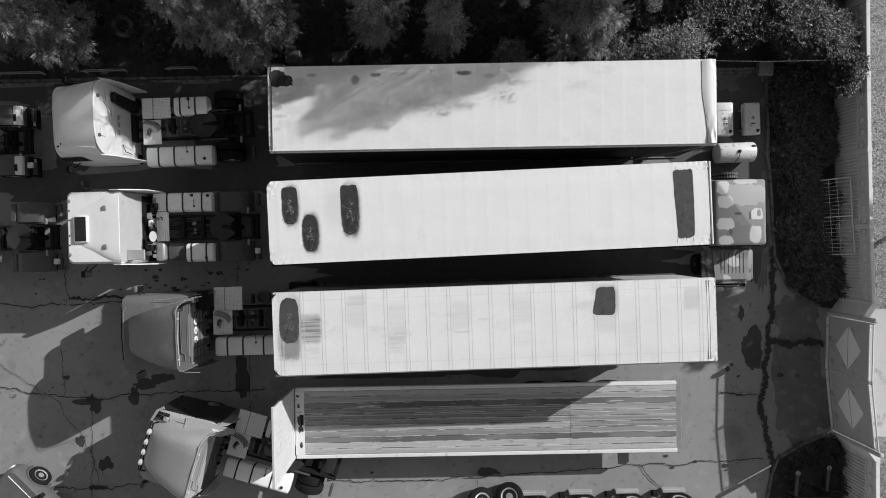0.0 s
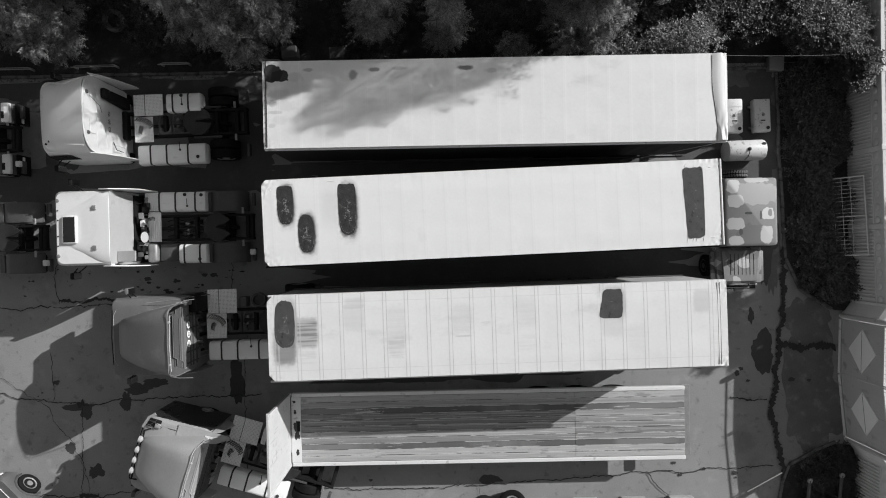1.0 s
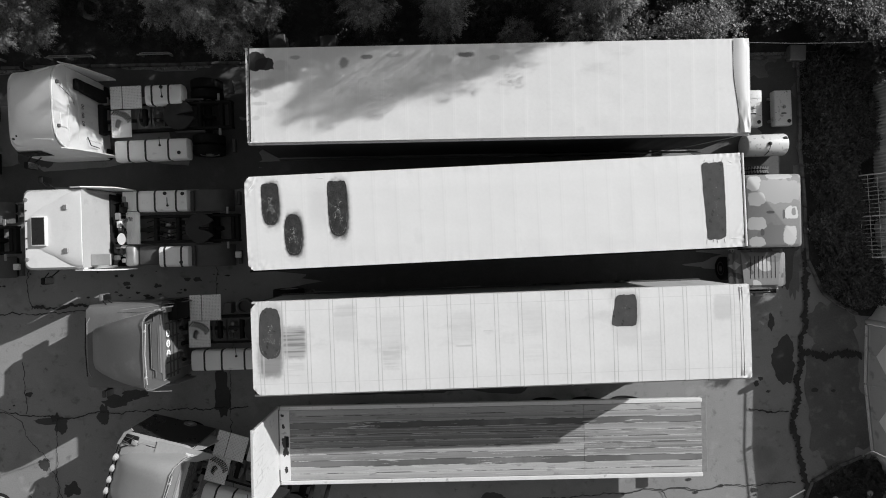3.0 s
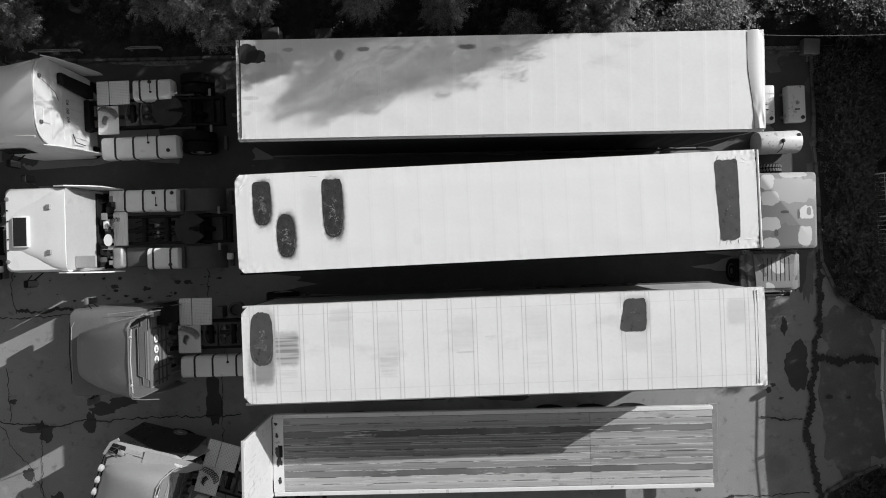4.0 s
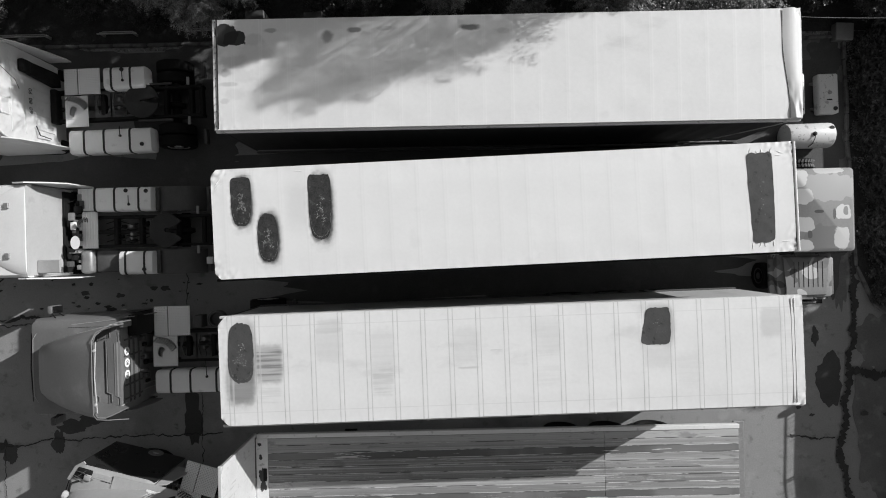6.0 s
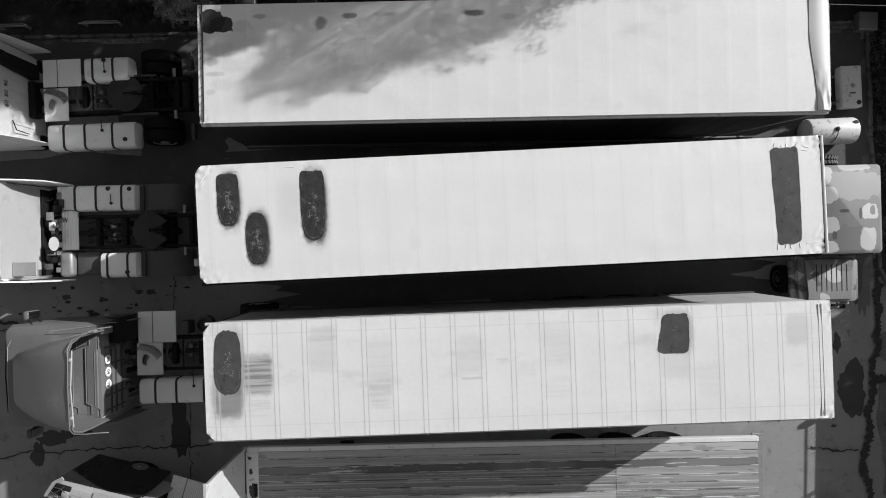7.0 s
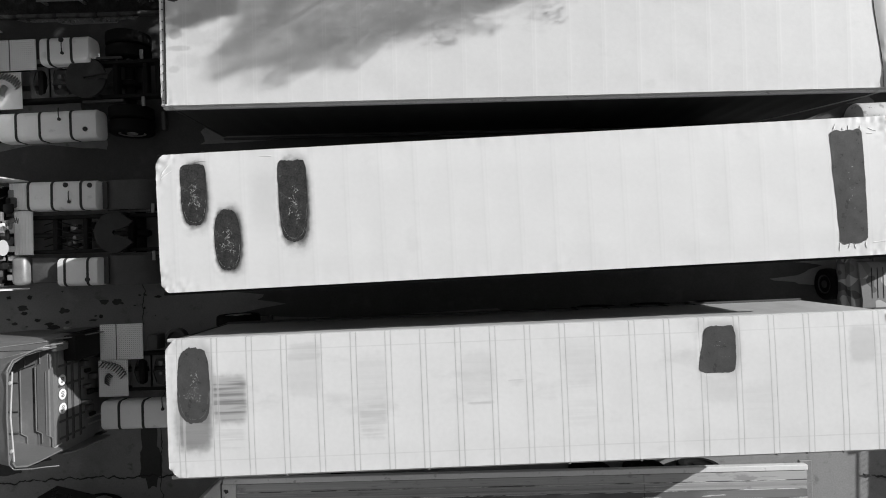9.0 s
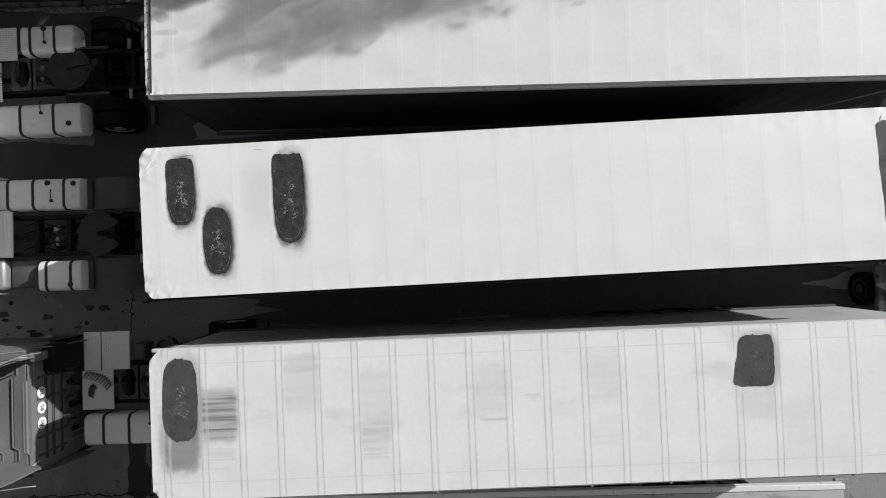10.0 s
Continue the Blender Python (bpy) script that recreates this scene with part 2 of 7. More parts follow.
def bow_lines(m, bow, x0, tone, amount, width=0.05, pair=0.0, grain=1.7, axis=0):
    """Faint lines across the sheet over the roof bows."""
    nt = m.node_tree
    b = nt.nodes["Principled BSDF"]
    old = b.inputs["Base Color"].links[0].from_socket
    co = nt.nodes.new("ShaderNodeTexCoord")
    sep = nt.nodes.new("ShaderNodeSeparateXYZ")
    n = nt.nodes.new("ShaderNodeTexNoise")
    n.inputs["Scale"].default_value = grain
    pp = nt.nodes.new("ShaderNodeMath")
    pp.operation = "PINGPONG"
    pp.inputs[1].default_value = bow / 2
    ad = nt.nodes.new("ShaderNodeMath")
    ad.operation = "ADD"
    ad.inputs[1].default_value = 20 * bow - x0
    df = nt.nodes.new("ShaderNodeMath")
    df.operation = "SUBTRACT"
    df.inputs[1].default_value = pair
    ab = nt.nodes.new("ShaderNodeMath")
    ab.operation = "ABSOLUTE"
    r = nt.nodes.new("ShaderNodeMapRange")
    r.inputs["From Min"].default_value, r.inputs["From Max"].default_value = width * 0.4, width
    r.inputs["To Min"].default_value, r.inputs["To Max"].default_value = amount, 0
    mu = nt.nodes.new("ShaderNodeMath")
    mu.operation = "MULTIPLY"
    mix = nt.nodes.new("ShaderNodeMix")
    mix.data_type = "FLOAT"
    mix.inputs[3].default_value = tone
    link_chain(nt, (co.outputs["Object"], sep.inputs[0]), (co.outputs["Object"], n.inputs["Vector"]), (sep.outputs[axis], ad.inputs[0]), (ad.outputs[0], pp.inputs[0]), (pp.outputs[0], df.inputs[0]), (df.outputs[0], ab.inputs[0]),
               (ab.outputs[0], r.inputs["Value"]), (r.outputs["Result"], mu.inputs[0]), (n.outputs["Fac"], mu.inputs[1]), (mu.outputs[0], mix.inputs[0]), (old, mix.inputs[2]), (mix.outputs[0], b.inputs["Base Color"]))
    return m


M_leaf = leaf_mat("tree_leaves", 0.06, 0.3, 0.45)
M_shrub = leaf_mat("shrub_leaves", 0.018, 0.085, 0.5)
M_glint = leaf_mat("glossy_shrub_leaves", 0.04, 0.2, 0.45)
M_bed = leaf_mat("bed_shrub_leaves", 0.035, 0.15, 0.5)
M_straw = leaf_mat("dry_grass_blades", 0.18, 0.42, 0.7)


# ---- mesh helpers ----
def bmn():
    return bmesh.new()


def box(bm, x0, x1, y0, y1, z0, z1, bev=0.0, seg=2, m=None):
    t = bmesh.new()
    bmesh.ops.create_cube(t, size=1.0)
    for v in t.verts:
        v.co = Vector((x0 + (v.co.x + 0.5) * (x1 - x0), y0 + (v.co.y + 0.5) * (y1 - y0), z0 + (v.co.z + 0.5) * (z1 - z0)))
    if bev:
        bmesh.ops.bevel(t, geom=list(t.edges), offset=bev, segments=seg, affect="EDGES", profile=0.5)
    return merge(bm, t, m)


def merge(bm, t, m=None):
    at = {}
    for v in t.verts:
        at[v] = bm.verts.new(m @ v.co if m is not None else v.co)
    for f in t.faces:
        bm.faces.new([at[v] for v in f.verts])
    t.free()
    return bm


def loft(bm, rings, caps=True):
    """Skins closed rings of equal length."""
    vs = [[bm.verts.new(p) for p in r] for r in rings]
    n = len(vs[0])
    for a, b in zip(vs, vs[1:]):
        for i in range(n):
            bm.faces.new((a[i], a[(i + 1) % n], b[(i + 1) % n], b[i]))
    if caps:
        bm.faces.new(vs[0][::-1])
        bm.faces.new(vs[-1])
    return bm


def rrect(x0, x1, y0, y1, r, z, n=5):
    out = []
    r = min(r, (x1 - x0) / 2 - 1e-3, (y1 - y0) / 2 - 1e-3)
    for cx, cy, a0 in ((x1 - r, y1 - r, 0), (x0 + r, y1 - r, 90), (x0 + r, y0 + r, 180), (x1 - r, y0 + r, 270)):
        for i in range(n + 1):
            a = radians(a0 + 90 * i / n)
            out.append(Vector((cx + r * math.cos(a), cy + r * math.sin(a), z)))
    return out


def tube(bm, pts, r, seg=8, caps=True):
    pts = [Vector(p) for p in pts]
    rings = []
    side = None
    for i, p in enumerate(pts):
        d = (pts[min(i + 1, len(pts) - 1)] - pts[max(i - 1, 0)]).normalized()
        if side is None:
            side = d.orthogonal().normalized()
        side = (side - d * side.dot(d)).normalized()
        up = d.cross(side)
        rr = r[i] if isinstance(r, (list, tuple)) else r
        rings.append([p + (side * math.cos(2 * math.pi * k / seg) + up * math.sin(2 * math.pi * k / seg)) * rr for k in range(seg)])
    return loft(bm, rings, caps)


def lathe(bm, prof, axis="y", at=(0, 0, 0), seg=28):
    """Turns a profile of (radius, along) round an axis."""
    at = Vector(at)
    rings = []
    for r, s in prof:
        ring = []
        for k in range(seg):
            a = 2 * math.pi * k / seg
            c, d = r * math.cos(a), r * math.sin(a)
            ring.append(at + Vector({"y": (c, s, d), "x": (s, c, d), "z": (c, d, s)}[axis]))
        rings.append(ring)
    return loft(bm, rings, True)


def part(name, bm, material, parent=None, label="", smooth=True, angle=35):
    me = bpy.data.meshes.new(name)
    bmesh.ops.recalc_face_normals(bm, faces=bm.faces)
    bm.to_mesh(me)
    bm.free()
    me.materials.append(material)
    if smooth:
        me.polygons.foreach_set("use_smooth", [True] * len(me.polygons))
        me.set_sharp_from_angle(angle=radians(angle))
    ob = new(name, me)
    ob.parent = parent
    return tagged(ob, label)


def share(name, ob, parent, x=0, y=0, z=0, rz=0):
    """A further object on the same mesh."""
    o = new(name, ob.data)
    o.parent = parent
    o.location, o.rotation_euler = (x, y, z), (0, 0, radians(rz))
    return o


def raw(name, verts, faces, material, parent=None):
    me = bpy.data.meshes.new(name)
    me.from_pydata([tuple(v) for v in verts], [], faces)
    me.materials.append(material)
    ob = new(name, me)
    ob.parent = parent
    return ob


def thing(name, m, label, category, group="", kind=""):
    e = new(name)
    e.empty_display_size = 0.3
    e.matrix_world = m
    return tagged(e, label, category, group, kind)


def solid(name, bm, material, m, label, category, group="", kind="", smooth=True):
    ob = part(name, bm, material, None, label, smooth)
    ob.matrix_world = m
    return tagged(ob, label, category, group, kind)


def letters(text, size, m, material, parent, name="painted_number"):
    cu = bpy.data.curves.new(name, "FONT")
    cu.body, cu.size, cu.align_x, cu.align_y, cu.extrude = text, size, "CENTER", "CENTER", 0.002
    tmp = bpy.data.objects.new("tmp", cu)
    me = bpy.data.meshes.new_from_object(tmp)
    bpy.data.objects.remove(tmp)
    me.materials.clear()
    me.materials.append(material)
    ob = new(name, me)
    ob.parent = parent
    ob.matrix_local = m
    return ob

# ---- ground and setting ----
bm = bmn()
bmesh.ops.create_grid(bm, x_segments=8, y_segments=8, size=600)
ground = solid("ground", bm, M_grass, pose(0, 0, -0.012), "dry patchy grass reaching out beyond the yard", "ground", kind="structure")
bm = bmn()
box(bm, -45, 15.2, -40, 5.82, -0.3, 0.0)
yard = solid("pavement_yard", bm, M_yard, pose(0, 0, 0), "stained concrete truck yard with dirt-filled joints", "pavement", kind="structure", smooth=False)
bm = bmn()
box(bm, 15.3, 60, -7.7, -3.0, -0.3, 0.004)
solid("pavement_entrance", bm, M_drive, pose(0, 0, 0), "pale worn concrete driveway outside the gate", "pavement", kind="structure", smooth=False)


def rough_strip(pts, width, seed, step=0.045, jag=0.5):
    """A ragged flat band along a line."""
    rng = random.Random(seed)
    pts = [Vector(p).to_2d() for p in pts]
    dense = []
    for a, b in zip(pts, pts[1:]):
        n = max(2, int((b - a).length / step))
        dense += [a.lerp(b, i / n) for i in range(n)]
    dense.append(pts[-1])
    vs, fs = [], []
    for i, p in enumerate(dense):
        d = (dense[min(i + 1, len(dense) - 1)] - dense[max(i - 1, 0)]).normalized()
        s = Vector((-d.y, d.x))
        k = noise.noise((i * 0.05, seed, 0)) * 0.14 + noise.noise((i * 0.2, seed, 7)) * 0.06 + noise.noise((i * 0.8, seed, 5)) * 0.02 + noise.noise((i * 0.35, seed, 6)) * 0.03
        w1 = width * (0.75 + jag * 1.8 * noise.noise((i * 0.11, seed, 3)) + jag * noise.noise((i * 0.4, seed, 4)) + 0.5 * noise.noise((i * 1.2, seed, 4)) + rng.uniform(-0.3, 0.3))
        w2 = width * (0.75 + jag * 1.8 * noise.noise((i * 0.11, seed, 9)) + jag * noise.noise((i * 0.4, seed, 8)) + 0.5 * noise.noise((i * 1.2, seed, 8)) + rng.uniform(-0.3, 0.3))
        vs += [(*(p + s * (k + max(w1, 0.1 * width))), 0.032 + 0.0007 * seed), (*(p + s * (k - max(w2, 0.1 * width))), 0.032 + 0.0007 * seed)]
        if i:
            fs.append((2 * i - 2, 2 * i - 1, 2 * i + 1, 2 * i))
    return vs, fs


def rough_blob(x, y, rx, ry, seed, n=40):
    level = 0.003 + 0.00018 * seed
    vs = [(x, y, level)]
    for k in range(n):
        a = 2 * math.pi * k / n
        q = 1 + 0.55 * noise.noise((math.cos(a) * 1.3, math.sin(a) * 1.3, seed)) + 0.25 * noise.noise((math.cos(a) * 4, math.sin(a) * 4, seed))
        vs.append((x + rx * q * math.cos(a), y + ry * q * math.sin(a), level))
    return vs, [(0, k + 1, (k + 1) % n + 1) for k in range(n)]


CRACKS = [
    ([(-16, -2.2), (-13.29, -2.22), (-11.56, -2.12), (-9.84, -2.17)], 0.022), ([(-13.18, -1.97), (-12.27, -2.02), (-10.64, -1.92)], 0.06),
    ([(-13.18, -2.07), (-13.35, -1.07), (-13.11, 0.13)], 0.014), ([(-16.01, -5.13), (-13.62, -5.58), (-12.33, -5.67), (-9.93, -5.52), (-6.06, -5.45)], 0.022),
    ([(-12.63, -5.72), (-12.38, -5.63)], 0.12), ([(-12.43, -5.72), (-12.54, -9.01), (-12.46, -12.19)], 0.014), ([(-13.55, -3.79), (-13.43, -5.53)], 0.014),
    ([(-15.81, -4.33), (-13.63, -5.82), (-12.44, -7.81), (-12.25, -8.81)], 0.012), ([(-16.02, -8.91), (-13.04, -8.96), (-10.56, -8.91)], 0.022),
    ([(-12.64, -8.96), (-11.95, -8.91)], 0.09), ([(-6.98, -0.17), (-7.01, -1.76)], 0.014), ([(-6.52, -2.67), (-6.67, -5.4), (-6.62, -8.27)], 0.014),
    ([(12.66, 0.2), (12.6, -2.36), (12.47, -3.46), (12.45, -4.08), (12.29, -5.17), (12.05, -6.51), (12.28, -7.26), (12.46, -8.6), (12.45, -12)], 0.12),
    ([(12.45, -4.05), (13.4, -4.25), (14.41, -4.18)], 0.14), ([(10.6, -5.92), (11.3, -6.05), (11.94, -6.05)], 0.03),
    ([(-4.08, -8.88), (-0.02, -8.95), (3.86, -8.74), (7.64, -8.54), (10.03, -8.49), (12.12, -8.39)], 0.02), ([(7.64, -8.59), (8.44, -9.49)], 0.018), ([(1.6, -8.94), (1.46, -12.18)], 0.01),
]
for i, (line, w) in enumerate(CRACKS):
    ob = raw("crack", *rough_strip(line, w, i + 1), M_crack, yard)
    ob.parent = yard
for i, (x, y, rx, ry) in enumerate([(11.87, -4.42, 0.40, 0.72), (-10.9, -5.62, 0.2, 0.34), (-10.45, -5.2, 0.48, 0.2), (-12.94, -7.22, 0.2, 0.2), (-12.04, -8.11, 0.25, 0.25), (-6.95, -5.0, 0.3, 0.75),
                                    (10.91, -5.08, 0.1, 0.09), (11.05, -4.92, 0.08, 0.07), (2, -8.68, 0.45, 0.16), (-9.01, -1.36, 0.12, 0.07), (-10.02, -1.26, 0.14, 0.06), (-8, -1.16, 0.1, 0.07), (-9.85, -4.95, 0.42, 0.16), (-12.6, -5.78, 0.62, 0.13), (-12.32, -5.95, 0.2, 0.28), (11.44, -3.03, 0.1, 0.25), (11.58, 5.08, 1.0, 0.45), (10.48, 5.33, 0.6, 0.3)]):
    raw("oil_spot", *rough_blob(x, y, rx, ry, i), M_oil, yard)

for i, (x, y, rx, ry) in enumerate([(13.58, -5.62, 1.05, 2.5), (13.41, -3.32, 0.75, 0.8), (12.36, 2.75, 0.35, 2.2), (12.2, -0.76, 0.3, 1.4), (11.02, 1.68, 0.8, 0.35), (11.38, 4.98, 1.3, 0.7)]):
    raw("grime_and_shade_patch", *rough_blob(x, y, rx, ry, 40 + i, 70), M_dirt, yard)

# Damp dirt by the tanks; then painted shade by the trees and between vehicles.
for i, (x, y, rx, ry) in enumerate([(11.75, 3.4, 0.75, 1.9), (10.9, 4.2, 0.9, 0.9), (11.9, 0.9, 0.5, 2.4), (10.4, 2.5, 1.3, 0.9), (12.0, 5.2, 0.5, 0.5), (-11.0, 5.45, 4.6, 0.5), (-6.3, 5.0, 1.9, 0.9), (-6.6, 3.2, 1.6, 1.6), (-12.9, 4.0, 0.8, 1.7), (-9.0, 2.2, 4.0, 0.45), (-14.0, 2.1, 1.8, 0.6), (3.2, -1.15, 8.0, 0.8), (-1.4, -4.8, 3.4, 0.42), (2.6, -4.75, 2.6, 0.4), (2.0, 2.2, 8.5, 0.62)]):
    raw("grime_and_shade_patch", *rough_blob(x, y, rx, ry, 48 + i, 70), M_damp_shade, yard)

rng = random.Random(31)
for i in range(34):
    x, y = rng.uniform(-14.5, -6.6), rng.uniform(-1.9, -0.85)
    s = rng.choice((0.02, 0.03, 0.04, 0.06, 0.09))
    raw("oil_spot", *rough_blob(x, y, s * rng.uniform(0.8, 2.2), s * rng.uniform(0.5, 1.0), 60 + i, 18), M_crack if i % 3 else M_oil, yard)
for i in range(30):
    x, y = rng.uniform(-15, 14), rng.choice((rng.uniform(-9, -8.2), rng.uniform(-5.6, -4.8)))
    if -9.8 < x < 9 and y > -8:
        continue
    s = rng.choice((0.02, 0.03, 0.05, 0.08))
    raw("oil_spot", *rough_blob(x, y, s * 1.4, s, 120 + i, 16), M_oil, yard)

# planting beds: one behind the north kerb, one along the fence
bm = bmn()
box(bm, -45, 15.2, 5.95, 40, -0.2, 0.03)
solid("ground_wood_floor", bm, M_soil, pose(0, 0, 0), "dark leaf litter under the trees", "ground", kind="structure", smooth=False)
bm = bmn()
outline = [Vector((12.5, 5.9, 0)), Vector((12.54, 2.68, 0)), Vector((12.66, 0.75, 0)), Vector((12.74, -1.02, 0)), Vector((13.24, -2.08, 0)), Vector((13.7, -2.42, 0)), Vector((14.4, -2.9, 0)), Vector((14.95, -2.95, 0)), Vector((14.95, 5.9, 0))]
loft(bm, [[p + Vector((0, 0, -0.2)) for p in outline], [p + Vector((0, 0, 0.05)) for p in outline]])
solid("ground_bed_upper", bm, M_soil, pose(0, 0, 0), "dark overgrown soil bed beside the fence", "ground", kind="structure", smooth=False)
bm = bmn()
outline = [Vector((12.24, -14.16, 0)), Vector((15.0, -14.16, 0)), Vector((15.05, -7.75, 0)), Vector((14.4, -7.68, 0)), Vector((13.57, -7.98, 0)), Vector((12.74, -8.45, 0)), Vector((12.48, -9.1, 0)), Vector((12.28, -10.0, 0))]
loft(bm, [[p + Vector((0, 0, -0.2)) for p in outline], [p + Vector((0, 0, 0.05)) for p in outline]])
solid("ground_bed_lower", bm, M_soil, pose(0, 0, 0), "dark overgrown soil bed beside the gate", "ground", kind="structure", smooth=False)


def kerb_line(pts, gap=0.006, lean=0.03, seed=1, long=1.0):
    rng = random.Random(seed)
    for a, b in zip(pts, pts[1:]):
        a, b = Vector((*a, 0)), Vector((*b, 0))
        n = max(1, round((b - a).length / long))
        for i in range(n):
            p, q = a.lerp(b, i / n), a.lerp(b, (i + 1) / n)
            bm = bmn()
            L = (q - p).length - gap
            box(bm, 0, L, -0.05, 0.05, -0.1, 0.1 + rng.uniform(-lean, lean), 0.02, 1)
            o = part("kerb_stone", bm, M_kerb, kerbs)
            ang = math.degrees(math.atan2(q.y - p.y, q.x - p.x))
            o.matrix_local = pose(p.x, p.y, 0, rng.uniform(-4, 4), 0, ang + rng.uniform(-1, 1))


kerbs = thing("kerb_edge", pose(0, 0, 0), "weathered concrete kerb stones along the beds", "kerb", kind="structure")
kerb_line([(12.45, 5.9), (12.5, 4.27), (12.5, 2.68), (12.6, 0.75), (12.69, -1.02), (13.18, -2.12), (13.66, -2.48), (14.3, -2.85)], seed=2)
kerb_line([(14.36, -7.6), (13.55, -7.92), (12.69, -8.4), (12.43, -9.05), (12.23, -10.0), (12.2, -13)], seed=3, long=0.7)
kerb_line([(-30, 6.05), (-6, 5.99), (12.45, 5.74)], seed=4, long=1.0)

# ---- boundary fence and gate ----
def fence_panel(length):
    """A cast panel with fine ribs on its face and a row of scallops below the top edge; x along it, face towards -y."""
    e = thing("concrete_fence", pose(0, 0, 0), "weathered ribbed concrete fence panel with a scalloped top band", "fence panel", "boundary fence panels")
    bm = bmn()
    box(bm, 0.02, length - 0.02, 0.0, 0.09, -0.05, 1.66, 0.012, 1)
    part("slab", bm, M_fence, e)
    bm = bmn()
    box(bm, 0.0, length, -0.03, 0.11, 1.6, 1.7, 0.015, 1)
    part("coping", bm, M_fence, e)
    n = int((length - 0.2) / 0.115)
    bm = bmn()
    box(bm, -0.03, 0.03, -0.055, 0.002, 0.06, 1.2, 0.012, 1)
    first = part("rib", bm, M_fence, e)
    first.location = (0.12, 0, 0)
    for i in range(1, n):
        share("rib", first, e, 0.12 + i * 0.115)
    bm = bmn()
    box(bm, 0.05, length - 0.05, -0.035, 0.0, 1.2, 1.25, 0.01, 1)
    part("band", bm, M_fence, e)
    bm = bmn()
    lathe(bm, [(0.12, -0.03), (0.10, -0.045), (0.05, -0.05)], "y", (0, 0, 0), 16)
    knob = part("scallop", bm, M_fence, e)
    k = int(length / 0.42)
    knob.location = (length / k / 2, 0, 1.42)
    for i in range(1, k):
        share("scallop", knob, e, length / k * (i + 0.5), 0, 1.42)
    return e


FENCE_Y = [12.8, 10.25, 7.7, 5.15, 2.6, 0.02, -2.62]
FENCE_X = [14.99, 14.98, 14.97, 14.95, 14.95, 14.97, 15.02]
for (xa, ya), (xb, yb) in zip(zip(FENCE_X, FENCE_Y), zip(FENCE_X[1:], FENCE_Y[1:])):
    v = Vector((xb - xa, yb - ya))
    p = fence_panel(v.length)
    p.matrix_world = pose(xa, ya, 0, 0, 0, math.degrees(math.atan2(v.y, v.x)))
for xa, ya, xb, yb in ((15.06, -7.9, 15.02, -10.5), (15.02, -10.5, 15.0, -13.1)):
    p = fence_panel(math.hypot(xb - xa, yb - ya))
    p.matrix_world = pose(xa, ya, 0, 0, 0, math.degrees(math.atan2(yb - ya, xb - xa)))


def pillar(x, y, h=1.85):
    bm = bmn()
    box(bm, -0.09, 0.09, -0.09, 0.09, -0.05, h, 0.015, 1)
    return solid("fence_post", bm, M_fence, pose(x, y, 0), "square concrete fence post", "post", "fence posts")


for x, y in list(zip(FENCE_X, FENCE_Y))[1:] + [(15.06, -7.9), (15.02, -10.5)]:
    pillar(x + 0.03, y, 1.715)


def gate_leaf(length):
    """A sheet-steel gate leaf with a proud diamond, a frame and an open slot below its top rail; x along it, z up."""
    e = thing("gate_leaf", pose(0, 0, 0), "closed grey sheet-steel gate leaf with a pale diamond", "gate", "gate leaves")
    bm = bmn()
    box(bm, 0.0, length, -0.006, 0.006, 0.01, 2.06)
    part("sheet", bm, M_gate, e)
    for z in (0.12, 2.03, 2.2):
        bm = bmn()
        box(bm, 0, length, -0.02, 0.02, z, z + 0.04, 0.008, 1)
        part("rail", bm, M_rail if z > 1.8 else M_gate, e)
    for x in (0, length / 2 - 0.03, length - 0.06):
        bm = bmn()
        box(bm, x, x + 0.04, -0.02, 0.02, 0.05, 2.24 if x != length / 2 - 0.03 else 2.04, 0.008, 1)
        part("stile", bm, M_gate, e)
    bm = bmn()
    box(bm, -0.005, 0.005, -0.005, 0.005, 2.05, 2.21)
    bar = part("top_bar", bm, M_gate, e)
    bar.location.x = 0.14
    for k in range(1, int((length - 0.2) / 0.14)):
        share("top_bar", bar, e, 0.14 + 0.14 * k)
    bm = bmn()
    box(bm, 0.02, length - 0.02, -0.075, -0.022, 0.0, 0.09, 0.01, 1)
    part("foot_rail", bm, M_rail, e, "white painted foot rail")
    bm = bmn()
    c, hx, hz = Vector((length / 2, -0.036, 1.1)), 0.74, 0.62
    ring = [c + Vector((hx, 0, 0)), c + Vector((0, 0, hz)), c - Vector((hx, 0, 0)), c - Vector((0, 0, hz))]
    loft(bm, [[p + Vector((0, 0.028, 0)) for p in ring], ring])
    d = part("diamond", bm, M_diamond, e, "pale rhombus plate")
    bm = bmn()
    box(bm, length / 2 - 0.72, length / 2 + 0.72, -0.042, -0.034, 1.095, 1.105)
    part("weld_line", bm, M_greyplate, d)
    return e


for xa, ya, xb, yb in ((14.64, -3.2, 14.56, -5.175), (14.562, -5.18, 14.74, -7.42)):
    g = gate_leaf(math.hypot(xb - xa, yb - ya))
    g.matrix_world = pose(xa, ya, 0, 0, 0, math.degrees(math.atan2(yb - ya, xb - xa)))
for x, y in ((14.58, -3.1), (14.68, -7.52)):
    bm = bmn()
    lathe(bm, [(0.085, 0), (0.085, 2.32), (0.06, 2.36), (0.01, 2.37)], "z", (0.08, 0, 0), 16)
    solid("gate_post", bm, M_gate, pose(x, y, -0.02), "round painted steel gate post", "post", "gate posts")


